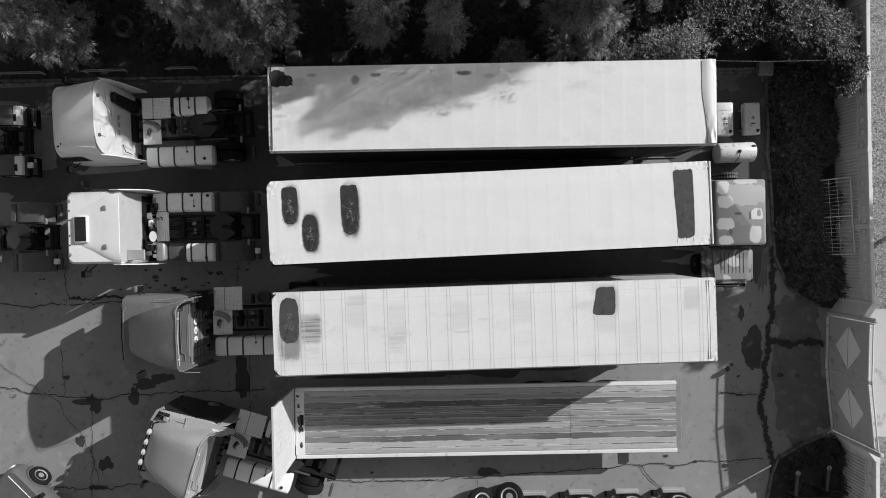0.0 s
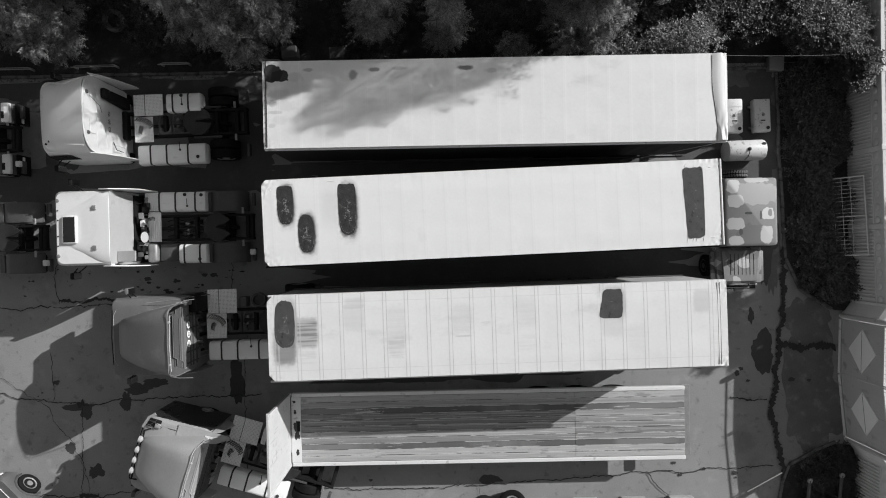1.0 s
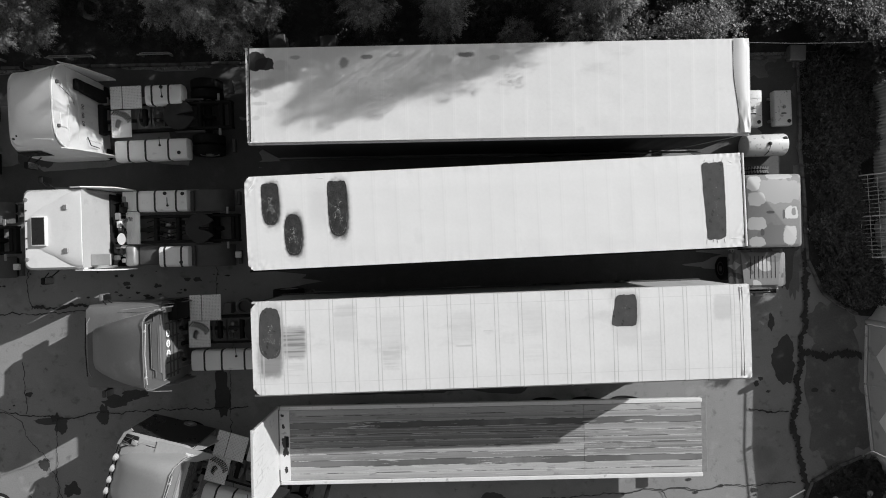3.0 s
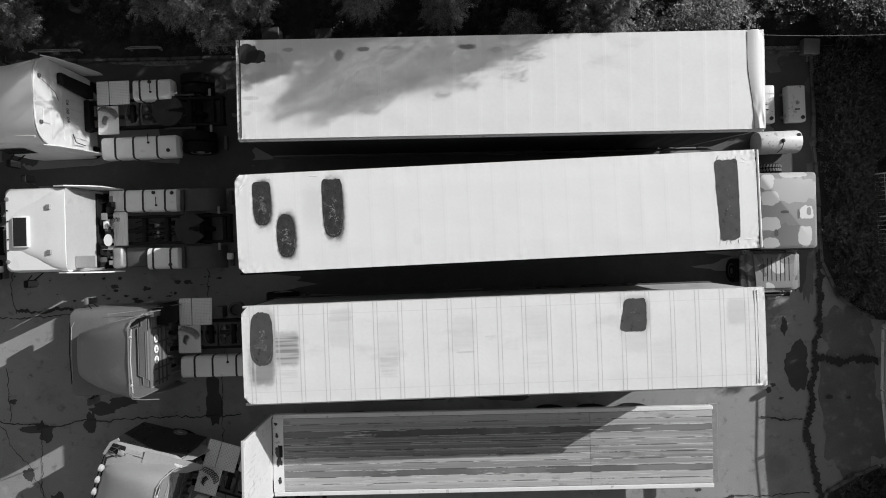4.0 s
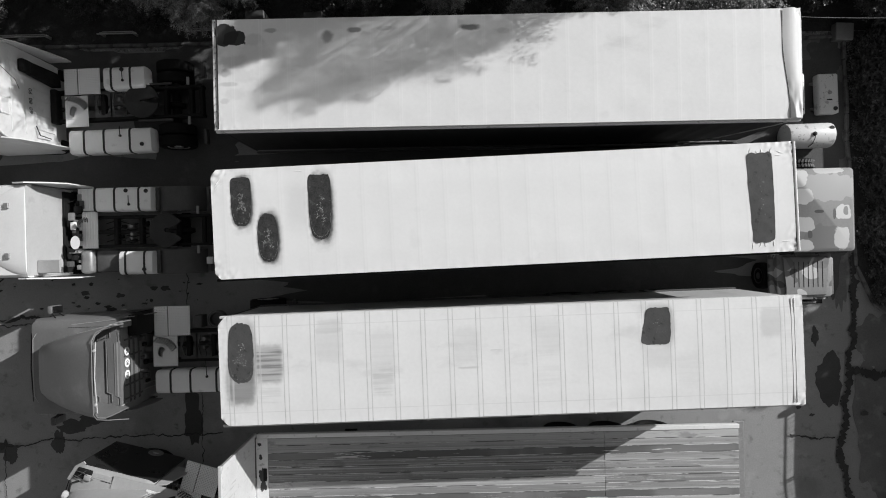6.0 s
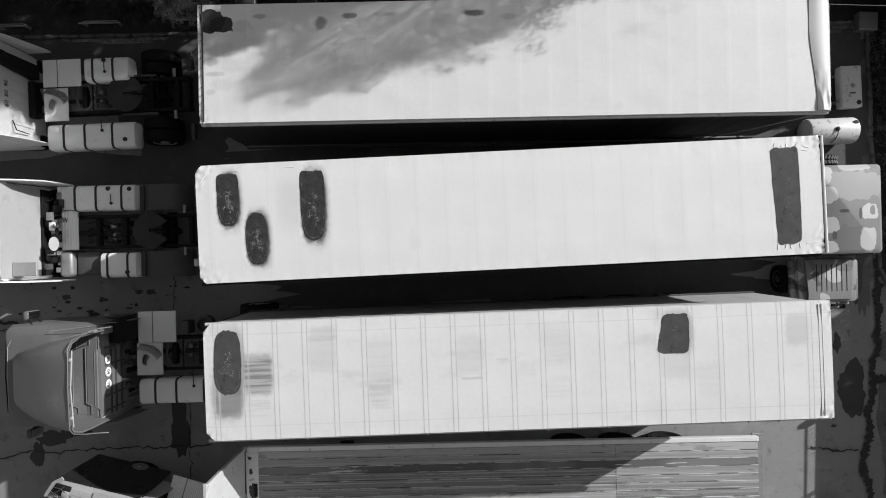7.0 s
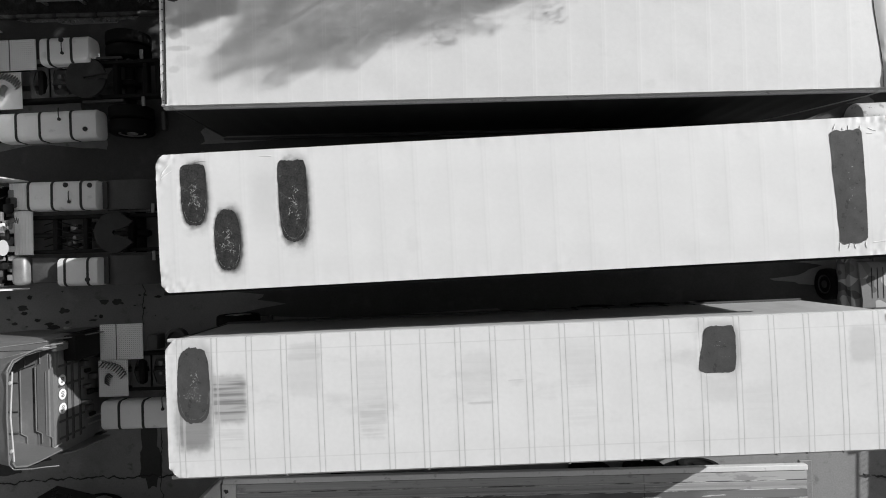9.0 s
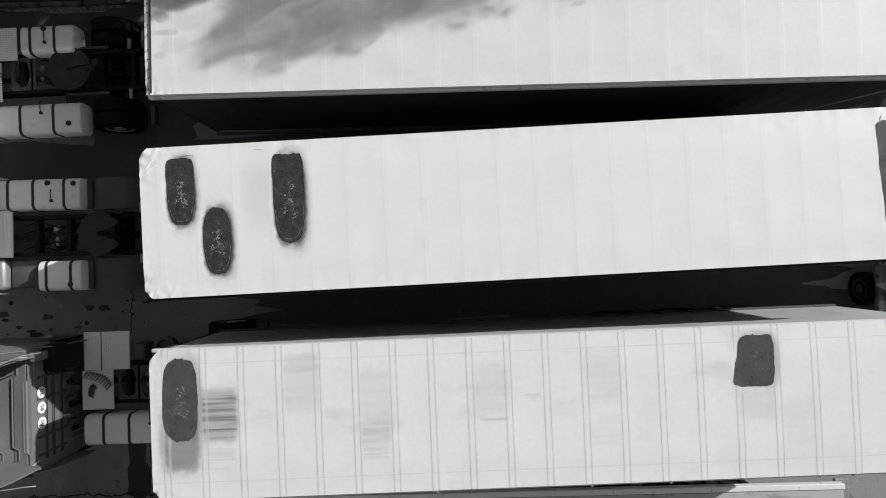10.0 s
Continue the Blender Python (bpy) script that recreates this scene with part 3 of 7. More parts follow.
for xa, ya, xb, yb in ((15.03, -2.62, 14.68, -3.1), (14.78, -7.52, 15.07, -7.9)):
    bm = bmn()
    box(bm, 0, math.hypot(xb - xa, yb - ya), -0.05, 0.05, -0.02, 1.72, 0.012, 1)
    box(bm, -0.02, math.hypot(xb - xa, yb - ya) + 0.02, -0.1, 0.1, 1.724, 1.78, 0.012, 1)
    solid("wall_gate_return", bm, M_fence, pose(xa, ya, 0, 0, 0, math.degrees(math.atan2(yb - ya, xb - xa))), "short concrete wall joining fence and gate", "wall", kind="structure")


def grille():
    """A welded steel grille frame; x along it, z up."""
    e = thing("steel_grille", pose(0, 0, 0), "pale welded steel grille leaning on the fence", "grille")
    for z in (0, 1.15):
        bm = bmn()
        box(bm, 0, 2.72, -0.015, 0.015, z, z + 0.04, 0.006, 1)
        part("frame_bar", bm, M_rail, e)
    for x in (0, 1.34, 2.68):
        bm = bmn()
        box(bm, x, x + 0.04, -0.018, 0.018, 0, 1.18, 0.006, 1)
        part("frame_bar", bm, M_rail, e)
    bm = bmn()
    tube(bm, [(0, 0, 0.02), (0, 0, 1.18)], 0.008, 6)
    rod = None
    for i in range(19):
        x = 0.135 + 0.135 * i
        if rod is None:
            rod = part("rod", bm, M_rail, e)
            rod.location.x = x
        else:
            share("rod", rod, e, x)
    bm = bmn()
    tube(bm, [(0.02, 0, 0), (2.7, 0, 0)], 0.008, 6)
    cross = part("cross_rod", bm, M_rail, e)
    cross.location.z = 0.25
    for z in (0.5, 0.76):
        share("cross_rod", cross, e, 0, 0, z)
    return e


grille().matrix_world = pose(14.17, -0.98, 0.14, 0, 0, 92.5) @ pose(0, 0, 0, 37, 0, 0)

# ---- wheels ----
def wheel(parent, x, y, z=0.5, r=0.5, w=0.29, rim=M_rim, name="wheel"):
    """A road wheel with its axle along y, under parent."""
    bm = bmn()
    h = w / 2
    lathe(bm, [(r * 0.58, -h * 0.8), (r * 0.66, -h), (r * 0.9, -h), (r * 0.985, -h * 0.82), (r, -h * 0.4), (r, h * 0.4), (r * 0.985, h * 0.82), (r * 0.9, h), (r * 0.66, h), (r * 0.58, h * 0.8)], "y", (0, 0, 0), 32)
    e = part("tyre", bm, M_rubber, parent)
    e.location = (x, y, z)
    bm = bmn()
    lathe(bm, [(r * 0.1, h * 0.95), (r * 0.24, h * 0.95), (r * 0.26, h * 0.6), (r * 0.45, h * 0.35), (r * 0.5, h * 0.8), (r * 0.6, h * 0.92), (r * 0.6, -h * 0.92), (r * 0.5, -h * 0.8), (r * 0.45, -h * 0.35), (r * 0.26, -h * 0.6), (r * 0.24, -h * 0.95), (r * 0.1, -h * 0.95)], "y", (0, 0, 0), 28)
    part("rim", bm, rim, e)
    return e


# ---- curtain-sided trailers ----
def smooth01(a, b, v):
    t = min(1.0, max(0.0, (v - a) / (b - a)))
    return t * t * (3 - 2 * t)


def pool_depth(x, y, pools):
    d = 0.0
    for px, py, rx, ry in pools:
        q = abs((x - px) / rx) ** 3 + abs((y - py) / ry) ** 3
        d = max(d, 0.014 * (1 - smooth01(0.6, 1.9, q)))
    return d


def trailer_roof(L, W, zc, ze, bow, pools, seed, wrinkle, nx=420, ny=72, puckers=(), chamfer=0.0, first=0.3):
    """The height of the roof sheet as a function, and its grid, folded down at the edges."""
    def top(x, y):
        edge = min(x, L - x, W / 2 - abs(y))
        z = zc - (zc - ze) * (1 - smooth01(0.0, 0.55, W / 2 - abs(y)))
        u = (x - first) / bow
        z += 0.0012 * math.exp(-((u - round(u)) * bow / 0.05) ** 2)
        z -= 0.0008 * (1 - math.cos(2 * math.pi * u)) * 0.5 * smooth01(0.0, 0.3, edge)
        z -= pool_depth(x, y, pools)
        near = math.exp(-(W / 2 - abs(y)) / 0.16)
        z += wrinkle * near * 0.004 * noise.noise((x * 6, y * 3, seed)) + 0.004 * noise.noise((x * 1.7, y * 2.3, seed + 4))
        z += wrinkle * 0.06 * math.exp(-edge / 0.2) * math.exp(-min(x, L - x) / 0.3) * math.exp(-(W / 2 - abs(y)) / 0.3) * noise.noise((x * 11 - y * 9, x * 5 + y * 6, seed + 9))
        for qx, qy in puckers:
            dx, dy = x - qx, y - qy
            d = math.hypot(dx, dy)
            if d < 0.7:
                an = math.atan2(dy, dx)
                z += 0.02 * smooth01(0.04, 0.2, d) * math.exp(-d / 0.2) * noise.noise((math.cos(an) * 3.5, math.sin(an) * 3.5, seed + d * 1.5))
        return z
    vs, fs = [], []
    xs = [L * i / nx for i in range(nx + 1)]
    ys = [-W / 2 + W * j / ny for j in range(ny + 1)]
    for x in xs:
        for y in ys:
            vs.append((max(x, abs(y) - W / 2 + chamfer), y, top(x, y) - 0.03 * smooth01(0.0, 0.25, abs(y) - W / 2 + chamfer * 1.4 - x)))
    for i in range(nx):
        for j in range(ny):
            a = i * (ny + 1) + j
            fs.append((a, a + ny + 1, a + ny + 2, a + 1))
    rim = [(i * (ny + 1)) for i in range(nx + 1)] + [nx * (ny + 1) + j for j in range(1, ny + 1)] + [i * (ny + 1) + ny for i in range(nx - 1, -1, -1)] + [j for j in range(ny - 1, 0, -1)]
    base = len(vs)
    for k in rim:
        x, y, z = vs[k]
        vs.append((x + (0.012 if x >= L else -0.012 if x <= 0 else 0), y * 1.004, ze - 0.06 + 0.01 * noise.noise((x * 3, y * 3, 5))))
    n = len(rim)
    for i in range(n):
        fs.append((rim[i], rim[(i + 1) % n], base + (i + 1) % n, base + i))
    return top, vs, fs


def puddle(m, top, x, y, rx, ry, seed, tone=None, label="dark pool of dirty rainwater lying on a trailer roof", power=3.0, drop=0.005, square=False, specks=30, ragged=1.0, slant=0.0):
    """Standing water in a dip of the roof, with a silt ring and bits of debris."""
    e = thing("rainwater_puddle", m @ pose(x, y, top(x, y)), label, "puddle", "pools on the trailer roofs")
    z, n = top(x, y), 64
    vs, fs = [(0, 0, drop)], []
    for k in range(1, 9):
        for i in range(n):
            a = 2 * math.pi * i / n
            c, s = math.cos(a), math.sin(a)
            pw = 9.0 if square and s > 0 else power
            q = k / 8 / (abs(c) ** pw + abs(s) ** pw) ** (1 / pw) * (1 + ragged * 0.05 * noise.noise((c * 2, s * 2, seed)) + ragged * 0.035 * noise.noise((c * 7, s * 7, seed)) + 0.02 * noise.noise((c * 19, s * 19, seed)))
            px, py = rx * q * c * (1 - (slant * s * q if c < 0 else 0)), ry * q * s
            vs.append((px, py, max(drop * (1 - k / 8), top(x + px, y + py) - z) + 0.004))
            b = 1 + (k - 1) * n
            fs.append((0, b + i, b + (i + 1) % n) if k == 1 else (b - n + i, b + i, b + (i + 1) % n, b - n + (i + 1) % n))
    w = raw("water", vs, fs, tone or M_water, e)
    w.data.polygons.foreach_set("use_smooth", [True] * len(w.data.polygons))
    rng = random.Random(seed)
    vs, fs = [], []
    for _ in range(specks):
        hub = rng.choice(((0.1, 0.25), (-0.25, -0.25), (0.3, -0.35), (0, 0.05), (0.1, -0.1)))
        cx, cy = rx * max(-0.75, min(0.75, hub[0] + rng.gauss(0, 0.14))), ry * max(-0.8, min(0.8, hub[1] + rng.gauss(0, 0.07)))
        k = len(vs)
        s, th, thin = rng.choice((0.003, 0.004, 0.006, 0.009, 0.013)), rng.uniform(0, 3.14), rng.uniform(0.2, 0.6)
        for t in range(5):
            b = 1.2566 * t + rng.uniform(-0.5, 0.5)
            u, v = s * 1.6 * math.cos(b), s * thin * math.sin(b)
            vs.append((cx + u * math.cos(th) - v * math.sin(th), cy + u * math.sin(th) + v * math.cos(th), drop + 0.012))
        fs.append((k, k + 1, k + 2, k + 3, k + 4))
    if specks > 20:
        # a broken pale line of silt inside the lower end
        for i in range(46):
            a = radians(-165 + 150 * i / 45)
            if noise.noise((i * 0.25, seed, 3)) < -0.1:
                continue
            c, s = math.cos(a), math.sin(a)
            q = 0.9 / (abs(c) ** power + abs(s) ** power) ** (1 / power)
            a2 = radians(-165 + 150 * (i + 1) / 45)
            q2 = 0.9 / (abs(math.cos(a2)) ** power + abs(math.sin(a2)) ** power) ** (1 / power)
            wd = 0.003 + 0.003 * noise.noise((i * 0.3, seed, 9))
            k = len(vs)
            for qq, aa, o in ((q, a, 0), (q2, a2, 0), (q2, a2, wd), (q, a, wd)):
                px, py = (rx * qq - o) * math.cos(aa), (ry * qq - o) * math.sin(aa)
                vs.append((px, py, max(drop * (1 - qq), top(x + px, y + py) - z) + 0.009))
            fs.append((k, k + 1, k + 2, k + 3))
    if specks:
        tagged(raw("debris", vs, fs, M_debris, e), "pale leaf fragments", kind="stuff")
    return e


def trailer(m, L, W, zc, ze, bow, pools, seed, sheet, label, wrinkle=1.0, rear_bar=False, puckers=(), chamfer=0.0, first=0.3, side=None, valance=False):
    e = thing("curtain_trailer", m, label, "trailer", "parked curtain-sided trailers")
    top, vs, fs = trailer_roof(L, W, zc, ze, bow, pools, seed, wrinkle, puckers=puckers, chamfer=chamfer, first=first)
    ob = raw("roof_sheet", vs, fs, sheet, e)
    ob.data.polygons.foreach_set("use_smooth", [True] * len(ob.data.polygons))
    ob.data.set_sharp_from_angle(angle=radians(50))
    tagged(ob, "white tarpaulin roof stretched over bows")
    for s in (-1, 1):
        bm = bmn()
        n = 90
        rows = []
        for i in range(n + 1):
            x = 0.06 + (L - 0.12) * i / n
            d = (0.3 if side else 1.0) * (0.014 * math.sin(i * 2.1) + 0.03 * noise.noise((x * 0.9, s, seed)))
            rows.append([Vector((x, s * (W / 2 - 0.045 + d * k), z)) for k, z in ((0, 1.0), (1, 1.5), (1.2, 2.3), (1, 3.2), (0, ze - 0.06))])
        gv = [[bm.verts.new(p) for p in r] for r in rows]
        for a, b in zip(gv, gv[1:]):
            for k in range(4):
                bm.faces.new((a[k], b[k], b[k + 1], a[k + 1]))
        part("curtain", bm, side or M_curtain, e, "pale side curtain" if side else "dark side curtain")
        bm = bmn()
        box(bm, 0, L, s * W / 2 - 0.05, s * W / 2 + 0.012, ze - (0.17 if valance else 0.16), ze - 0.07, 0.012, 1)
        part("roof_rail", bm, M_rail if valance else side or M_black, e)
        bm = bmn()
        box(bm, 0.05, L - 0.05, s * W / 2 - 0.05, s * W / 2 + 0.0, 0.95, 1.06, 0.01, 1)
        part("side_rail", bm, M_greyplate, e)
        bm = bmn()
        box(bm, 0.2, L - 0.2, s * 0.5 - 0.06, s * 0.5 + 0.06, 0.62, 1.0, 0.01, 1)
        part("chassis_beam", bm, M_black, e)
        for x in (L - 4.6, L - 3.3, L - 2.0):
            wheel(e, x, s * 1.03, 0.5, 0.5, 0.34, M_black)
        bm = bmn()
        box(bm, 2.2, 2.36, s * 0.85 - 0.08, s * 0.85 + 0.08, 0.1, 1.0, 0.01, 1)
        box(bm, 2.12, 2.44, s * 0.85 - 0.14, s * 0.85 + 0.14, 0.0, 0.1, 0.01, 1)
        part("landing_leg", bm, M_black, e)
        bm = bmn()
        box(bm, L - 0.09, L - 0.02, 0.01 if s > 0 else -W / 2 + 0.05, W / 2 - 0.05 if s > 0 else -0.01, 1.0, ze - 0.1, 0.01, 1)
        part("rear_door", bm, M_curtain, e)
    bm = bmn()
    box(bm, 0.0, 0.07, -W / 2 + 0.03, W / 2 - 0.03, 0.95, ze - 0.08, 0.012, 1)
    part("front_wall", bm, M_curtain, e)
    bm = bmn()
    box(bm, 0.02, L - 0.02, -W / 2 + 0.06, W / 2 - 0.06, 0.99, 1.04)
    part("floor", bm, M_black, e)
    bm = bmn()
    box(bm, L - 0.25, L - 0.13, -W / 2 + 0.1, W / 2 - 0.1, 0.42, 0.56, 0.01, 1)
    part("underrun_bar", bm, M_steel, e)
    if rear_bar:
        bm = bmn()
        tube(bm, [(L + 0.05, -W / 2 + 0.01, ze - 0.0), (L + 0.05, W / 2 - 0.01, ze - 0.0)], 0.035, 10)
        part("rear_roof_bar", bm, M_rail, e)
        bm = bmn()
        box(bm, L + 0.0, L + 0.02, -W / 2 + 0.02, W / 2 - 0.02, ze - 0.1, ze + 0.01)
        part("rear_seal", bm, M_black, e)
    return e, top


M_roof1, M_roof2, M_roof3 = M_tarp.copy(), M_tarp_t.copy(), M_tarp.copy()
M_roof1.name, M_roof2.name, M_roof3.name = "creased_roof_tarpaulin", "pooled_roof_tarpaulin", "seamed_roof_tarpaulin"
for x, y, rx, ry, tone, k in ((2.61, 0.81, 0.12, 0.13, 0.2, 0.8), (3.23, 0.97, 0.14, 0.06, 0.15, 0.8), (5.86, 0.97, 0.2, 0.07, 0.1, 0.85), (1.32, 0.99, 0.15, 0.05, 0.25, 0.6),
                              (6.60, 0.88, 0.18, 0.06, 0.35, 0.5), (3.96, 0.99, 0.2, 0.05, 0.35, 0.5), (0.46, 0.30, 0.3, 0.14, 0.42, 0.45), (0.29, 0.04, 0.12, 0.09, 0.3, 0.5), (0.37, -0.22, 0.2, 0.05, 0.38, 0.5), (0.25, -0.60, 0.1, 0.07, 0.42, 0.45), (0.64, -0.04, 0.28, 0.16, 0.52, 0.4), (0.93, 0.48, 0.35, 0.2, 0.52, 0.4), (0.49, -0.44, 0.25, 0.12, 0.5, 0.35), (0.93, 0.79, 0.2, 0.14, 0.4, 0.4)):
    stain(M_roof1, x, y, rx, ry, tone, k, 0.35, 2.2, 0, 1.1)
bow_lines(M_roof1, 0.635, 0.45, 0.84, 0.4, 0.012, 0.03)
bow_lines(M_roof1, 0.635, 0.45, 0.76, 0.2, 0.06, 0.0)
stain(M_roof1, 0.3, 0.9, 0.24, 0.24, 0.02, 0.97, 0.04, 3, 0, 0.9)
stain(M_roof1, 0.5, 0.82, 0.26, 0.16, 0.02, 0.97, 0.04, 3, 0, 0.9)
bow_lines(M_roof2, 0.62, 0.3, 0.62, 0.35, 0.02, 0.035)
P1 = pose(-4.585, 3.864, 0, 0, 0, -0.2)
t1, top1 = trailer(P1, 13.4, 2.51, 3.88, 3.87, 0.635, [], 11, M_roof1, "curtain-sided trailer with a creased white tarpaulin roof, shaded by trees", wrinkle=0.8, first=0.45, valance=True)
P2 = pose(-4.63, 0.447, 0, 0, 0, 1.47)
POOLS2 = [(0.66, 0.49, 0.235, 0.56), (1.23, -0.345, 0.24, 0.56), (2.435, 0.28, 0.265, 0.75), (12.385, 0.01, 0.285, 1.03)]
for x, y, rx, ry in POOLS2[:3]:
    stain(M_roof2, x + 0.02, y - 0.03, rx * 1.22, ry * 1.1, 0.3, 0.55, 0.25, 3)
    stain(M_roof2, x + 0.01, y - 0.01, rx * 1.06, ry * 1.03, 0.06, 0.85, 0.1, 3, 0, 0.25)
stain(M_roof2, 1.95, 0.35, 0.28, 0.5, 0.5, 0.35, 0.6, 3)
t2, top2 = trailer(P2, 13.12, 2.48, 4.0, 3.985, 0.62, POOLS2[:3], 23, M_roof2, "curtain-sided trailer with bright white roof holding pools of rain", wrinkle=1.5, rear_bar=True, puckers=((12.38, 1.14), (12.4, -1.1), (2.42, 1.12), (0.62, 1.1)), chamfer=0.13)
P3 = pose(-4.592, -2.887, 0, 0, 0, 0.78)
POOLS3 = [(0.49, 0.41, 0.30, 0.69), (9.96, 0.67, 0.32, 0.43)]
for x, y, rx, ry, tone, k, bars in ((0.48, 0.16, 0.37, 0.98, 0.40, 0.5, 0), (0.48, -0.2, 0.31, 0.54, 0.2, 0.9, 0.1), (1.13, 0.14, 0.31, 0.43, 0.34, 0.85, 0.12), (1.12, -0.5, 0.27, 0.25, 0.45, 0.4, 0.85),
                                     (1.13, 0.16, 0.29, 0.38, 0.10, 0.6, 1.0), (2.5, 0.6, 0.3, 0.46, 0.50, 0.42, 0.2), (2.5, 0.95, 0.3, 0.16, 0.45, 0.4, 0.6), (3.7, 0.15, 0.27, 0.7, 0.50, 0.36, 0.35), (3.7, -0.3, 0.24, 0.36, 0.42, 0.45, 0.9),
                                     (5.6, 0.4, 0.3, 0.42, 0.48, 0.35, 0.3), (5.65, -0.1, 0.22, 0.04, 0.38, 0.5, 0.9), (6.3, 0.25, 0.14, 0.03, 0.3, 0.5, 0.9), (7.45, 0.56, 0.3, 0.42, 0.50, 0.36, 0.3), (7.45, -0.2, 0.28, 0.4, 0.52, 0.25, 0.8),
                                     (9.96, 0.67, 0.4, 0.5, 0.45, 0.5, 0), (9.96, 0.1, 0.3, 0.4, 0.48, 0.35, 0.2), (10.65, -0.35, 0.28, 0.4, 0.52, 0.3, 0.5), (12.55, 0.66, 0.24, 0.32, 0.44, 0.5, 0.1), (12.95, 0.0, 0.2, 1.0, 0.55, 0.35, 0.6)):
    stain(M_roof3, x, y, rx, ry, tone, k, 0.22, 5, bars)
bow_lines(M_roof3, 0.628, 0.88, 0.60, 0.8, 0.03, 0.05)
bow_lines(M_roof3, 0.628, 0.88, 0.36, 1.1, 0.011, 0.05, 4.0)
bow_lines(M_roof3, 1.94, 0.99, 0.5, 0.7, 0.014, 0.0, 2.0, 1)
t3, top3 = trailer(P3, 13.28, 2.48, 3.90, 3.885, 0.628, POOLS3, 37, M_roof3, "curtain-sided trailer with a grimy seamed white roof", wrinkle=0.9, chamfer=0.16, first=0.88, side=M_pale_curtain)
for i, (x, y, rx, ry) in enumerate(POOLS2):
    puddle(P2, top2, x, y, rx * 0.98, ry * 0.98, i + 3, tone=M_shallow if i == 3 else None, specks=16 if i == 3 else 130, power=2.6 if i < 3 else 14.0, ragged=1.0 if i < 3 else 0.8, square=i in (0, 2), slant=0.0 if i < 3 else -0.16)
for i, (x, y, rx, ry) in enumerate(POOLS3):
    puddle(P3, top3, x, y, rx * 0.98, ry * 0.98, i + 13, tone=M_shallow, specks=110 if i == 0 else 12, power=3.0 if i == 0 else 6.0, slant=0.05 if i == 0 else 0.26)



def folds(e, top, cx, cy, a0, a1, n, seed, sheet, near=0.04, far=0.3, thick=0.014):
    """Crumpled creases of the sheet that run outwards from a point."""
    rng = random.Random(seed)
    for i in range(n):
        a = radians(a0 + (a1 - a0) * (i + rng.uniform(0.1, 0.9)) / n)
        r0, r1 = near * rng.uniform(0.6, 2.0), far * rng.uniform(0.35, 1.0)
        bend = rng.uniform(-0.35, 0.35)
        pts, rad = [], []
        for k in range(7):
            u = k / 6
            r = r0 + (r1 - r0) * u
            x, y = cx + r * math.cos(a + bend * u), cy + r * math.sin(a + bend * u)
            pts.append((x, y, top(x, y) + 0.001))
            rad.append(0.002 + 0.4 * thick * rng.uniform(0.5, 1.0) * math.sin(math.pi * (0.12 + 0.8 * u)))
        bm = bmn()
        tube(bm, pts, rad, 8)
        part("tarpaulin_crease", bm, sheet, e)


for k, x in enumerate((12.15, 12.33, 12.42, 12.62)):
    folds(t2, top2, x, 1.0, 70, 120, 1, 1 + k, M_roof2, 0.01, 0.17, 0.024)
    folds(t2, top2, x, -0.98, 245, 290, 1, 11 + k, M_roof2, 0.01, 0.17, 0.024)
for k, (x, y, a) in enumerate(((12.75, 1.05, -25), (12.72, 0.95, -12), (12.72, -1.02, 10), (0.3, 0.95, 200), (0.25, 1.05, 215), (0.95, 1.08, 170), (2.1, 1.1, 160))):
    folds(t2, top2, x, y, a - 8, a + 8, 1, 31 + k, M_roof2, 0.02, 0.3, 0.02)

for x in (2.1, 4.66, 7.2, 8.5, 10.95, 11.5, 12.15):
    bm = bmn()
    box(bm, x - 0.025, x + 0.025, -1.275, -1.225, 3.83, 3.875, 0.008, 1)
    box(bm, x - 0.012, x + 0.03, -1.295, -1.27, 3.78, 3.85, 0.005, 1)
    part("curtain_buckle", bm, M_steel, t3)
for x in (8.0, 8.7, 9.35, 10.0, 10.6):
    bm = bmn()
    box(bm, x - 0.05, x + 0.06, 1.235, 1.262, 1.02, 1.12, 0.008, 1)
    box(bm, x - 0.015, x + 0.015, 1.232, 1.25, 1.1, 1.5, 0.004, 1)
    part("curtain_buckle", bm, M_black, t3)
for x in (13.02, 13.09):
    bm = bmn()
    box(bm, x - 0.008, x + 0.008, -1.18, 1.18, top3(x, 0) - 0.02, top3(x, 0) + 0.006, 0.003, 1)
    part("rear_seam", bm, M_seam, t3)

# the loose rear flap, front seal and slack rope of the first trailer
vs, fs = [], []
for i in range(15):
    for j in range(41):
        u, y = i / 14, 1.25 - 2.5 * j / 40
        x0 = 12.97 + 0.05 * noise.noise((y * 0.8, 1, 2)) + 0.13 * smooth01(0.5, -1.2, y)
        x = x0 + (13.4 - x0) * u
        corner = smooth01(0.5, 1.25, y) * smooth01(0.6, 1.0, u)
        bunch = smooth01(-0.2, -1.2, y)
        z = 3.889 + 0.04 * math.sin(math.pi * min(1.0, u * 1.3) * 0.77) + 0.07 * bunch * noise.noise((u * 2.2 - y * 1.5, y * 2.2 + u * 3, 8)) - 0.12 * corner * smooth01(1.0, 1.25, y)
        vs.append((x - 0.1 * corner * smooth01(1.05, 1.25, y), y, z - 0.06 * smooth01(0.85, 1.0, u)))
        if i and j:
            a = i * 41 + j
            fs.append((a, a - 1, a - 42, a - 41))
flap = raw("rear_flap", vs, fs, M_roof1, t1)
flap.data.polygons.foreach_set("use_smooth", [True] * len(fs))
tagged(flap, "loose bunched tarpaulin rear flap")
vs, fs = [], []
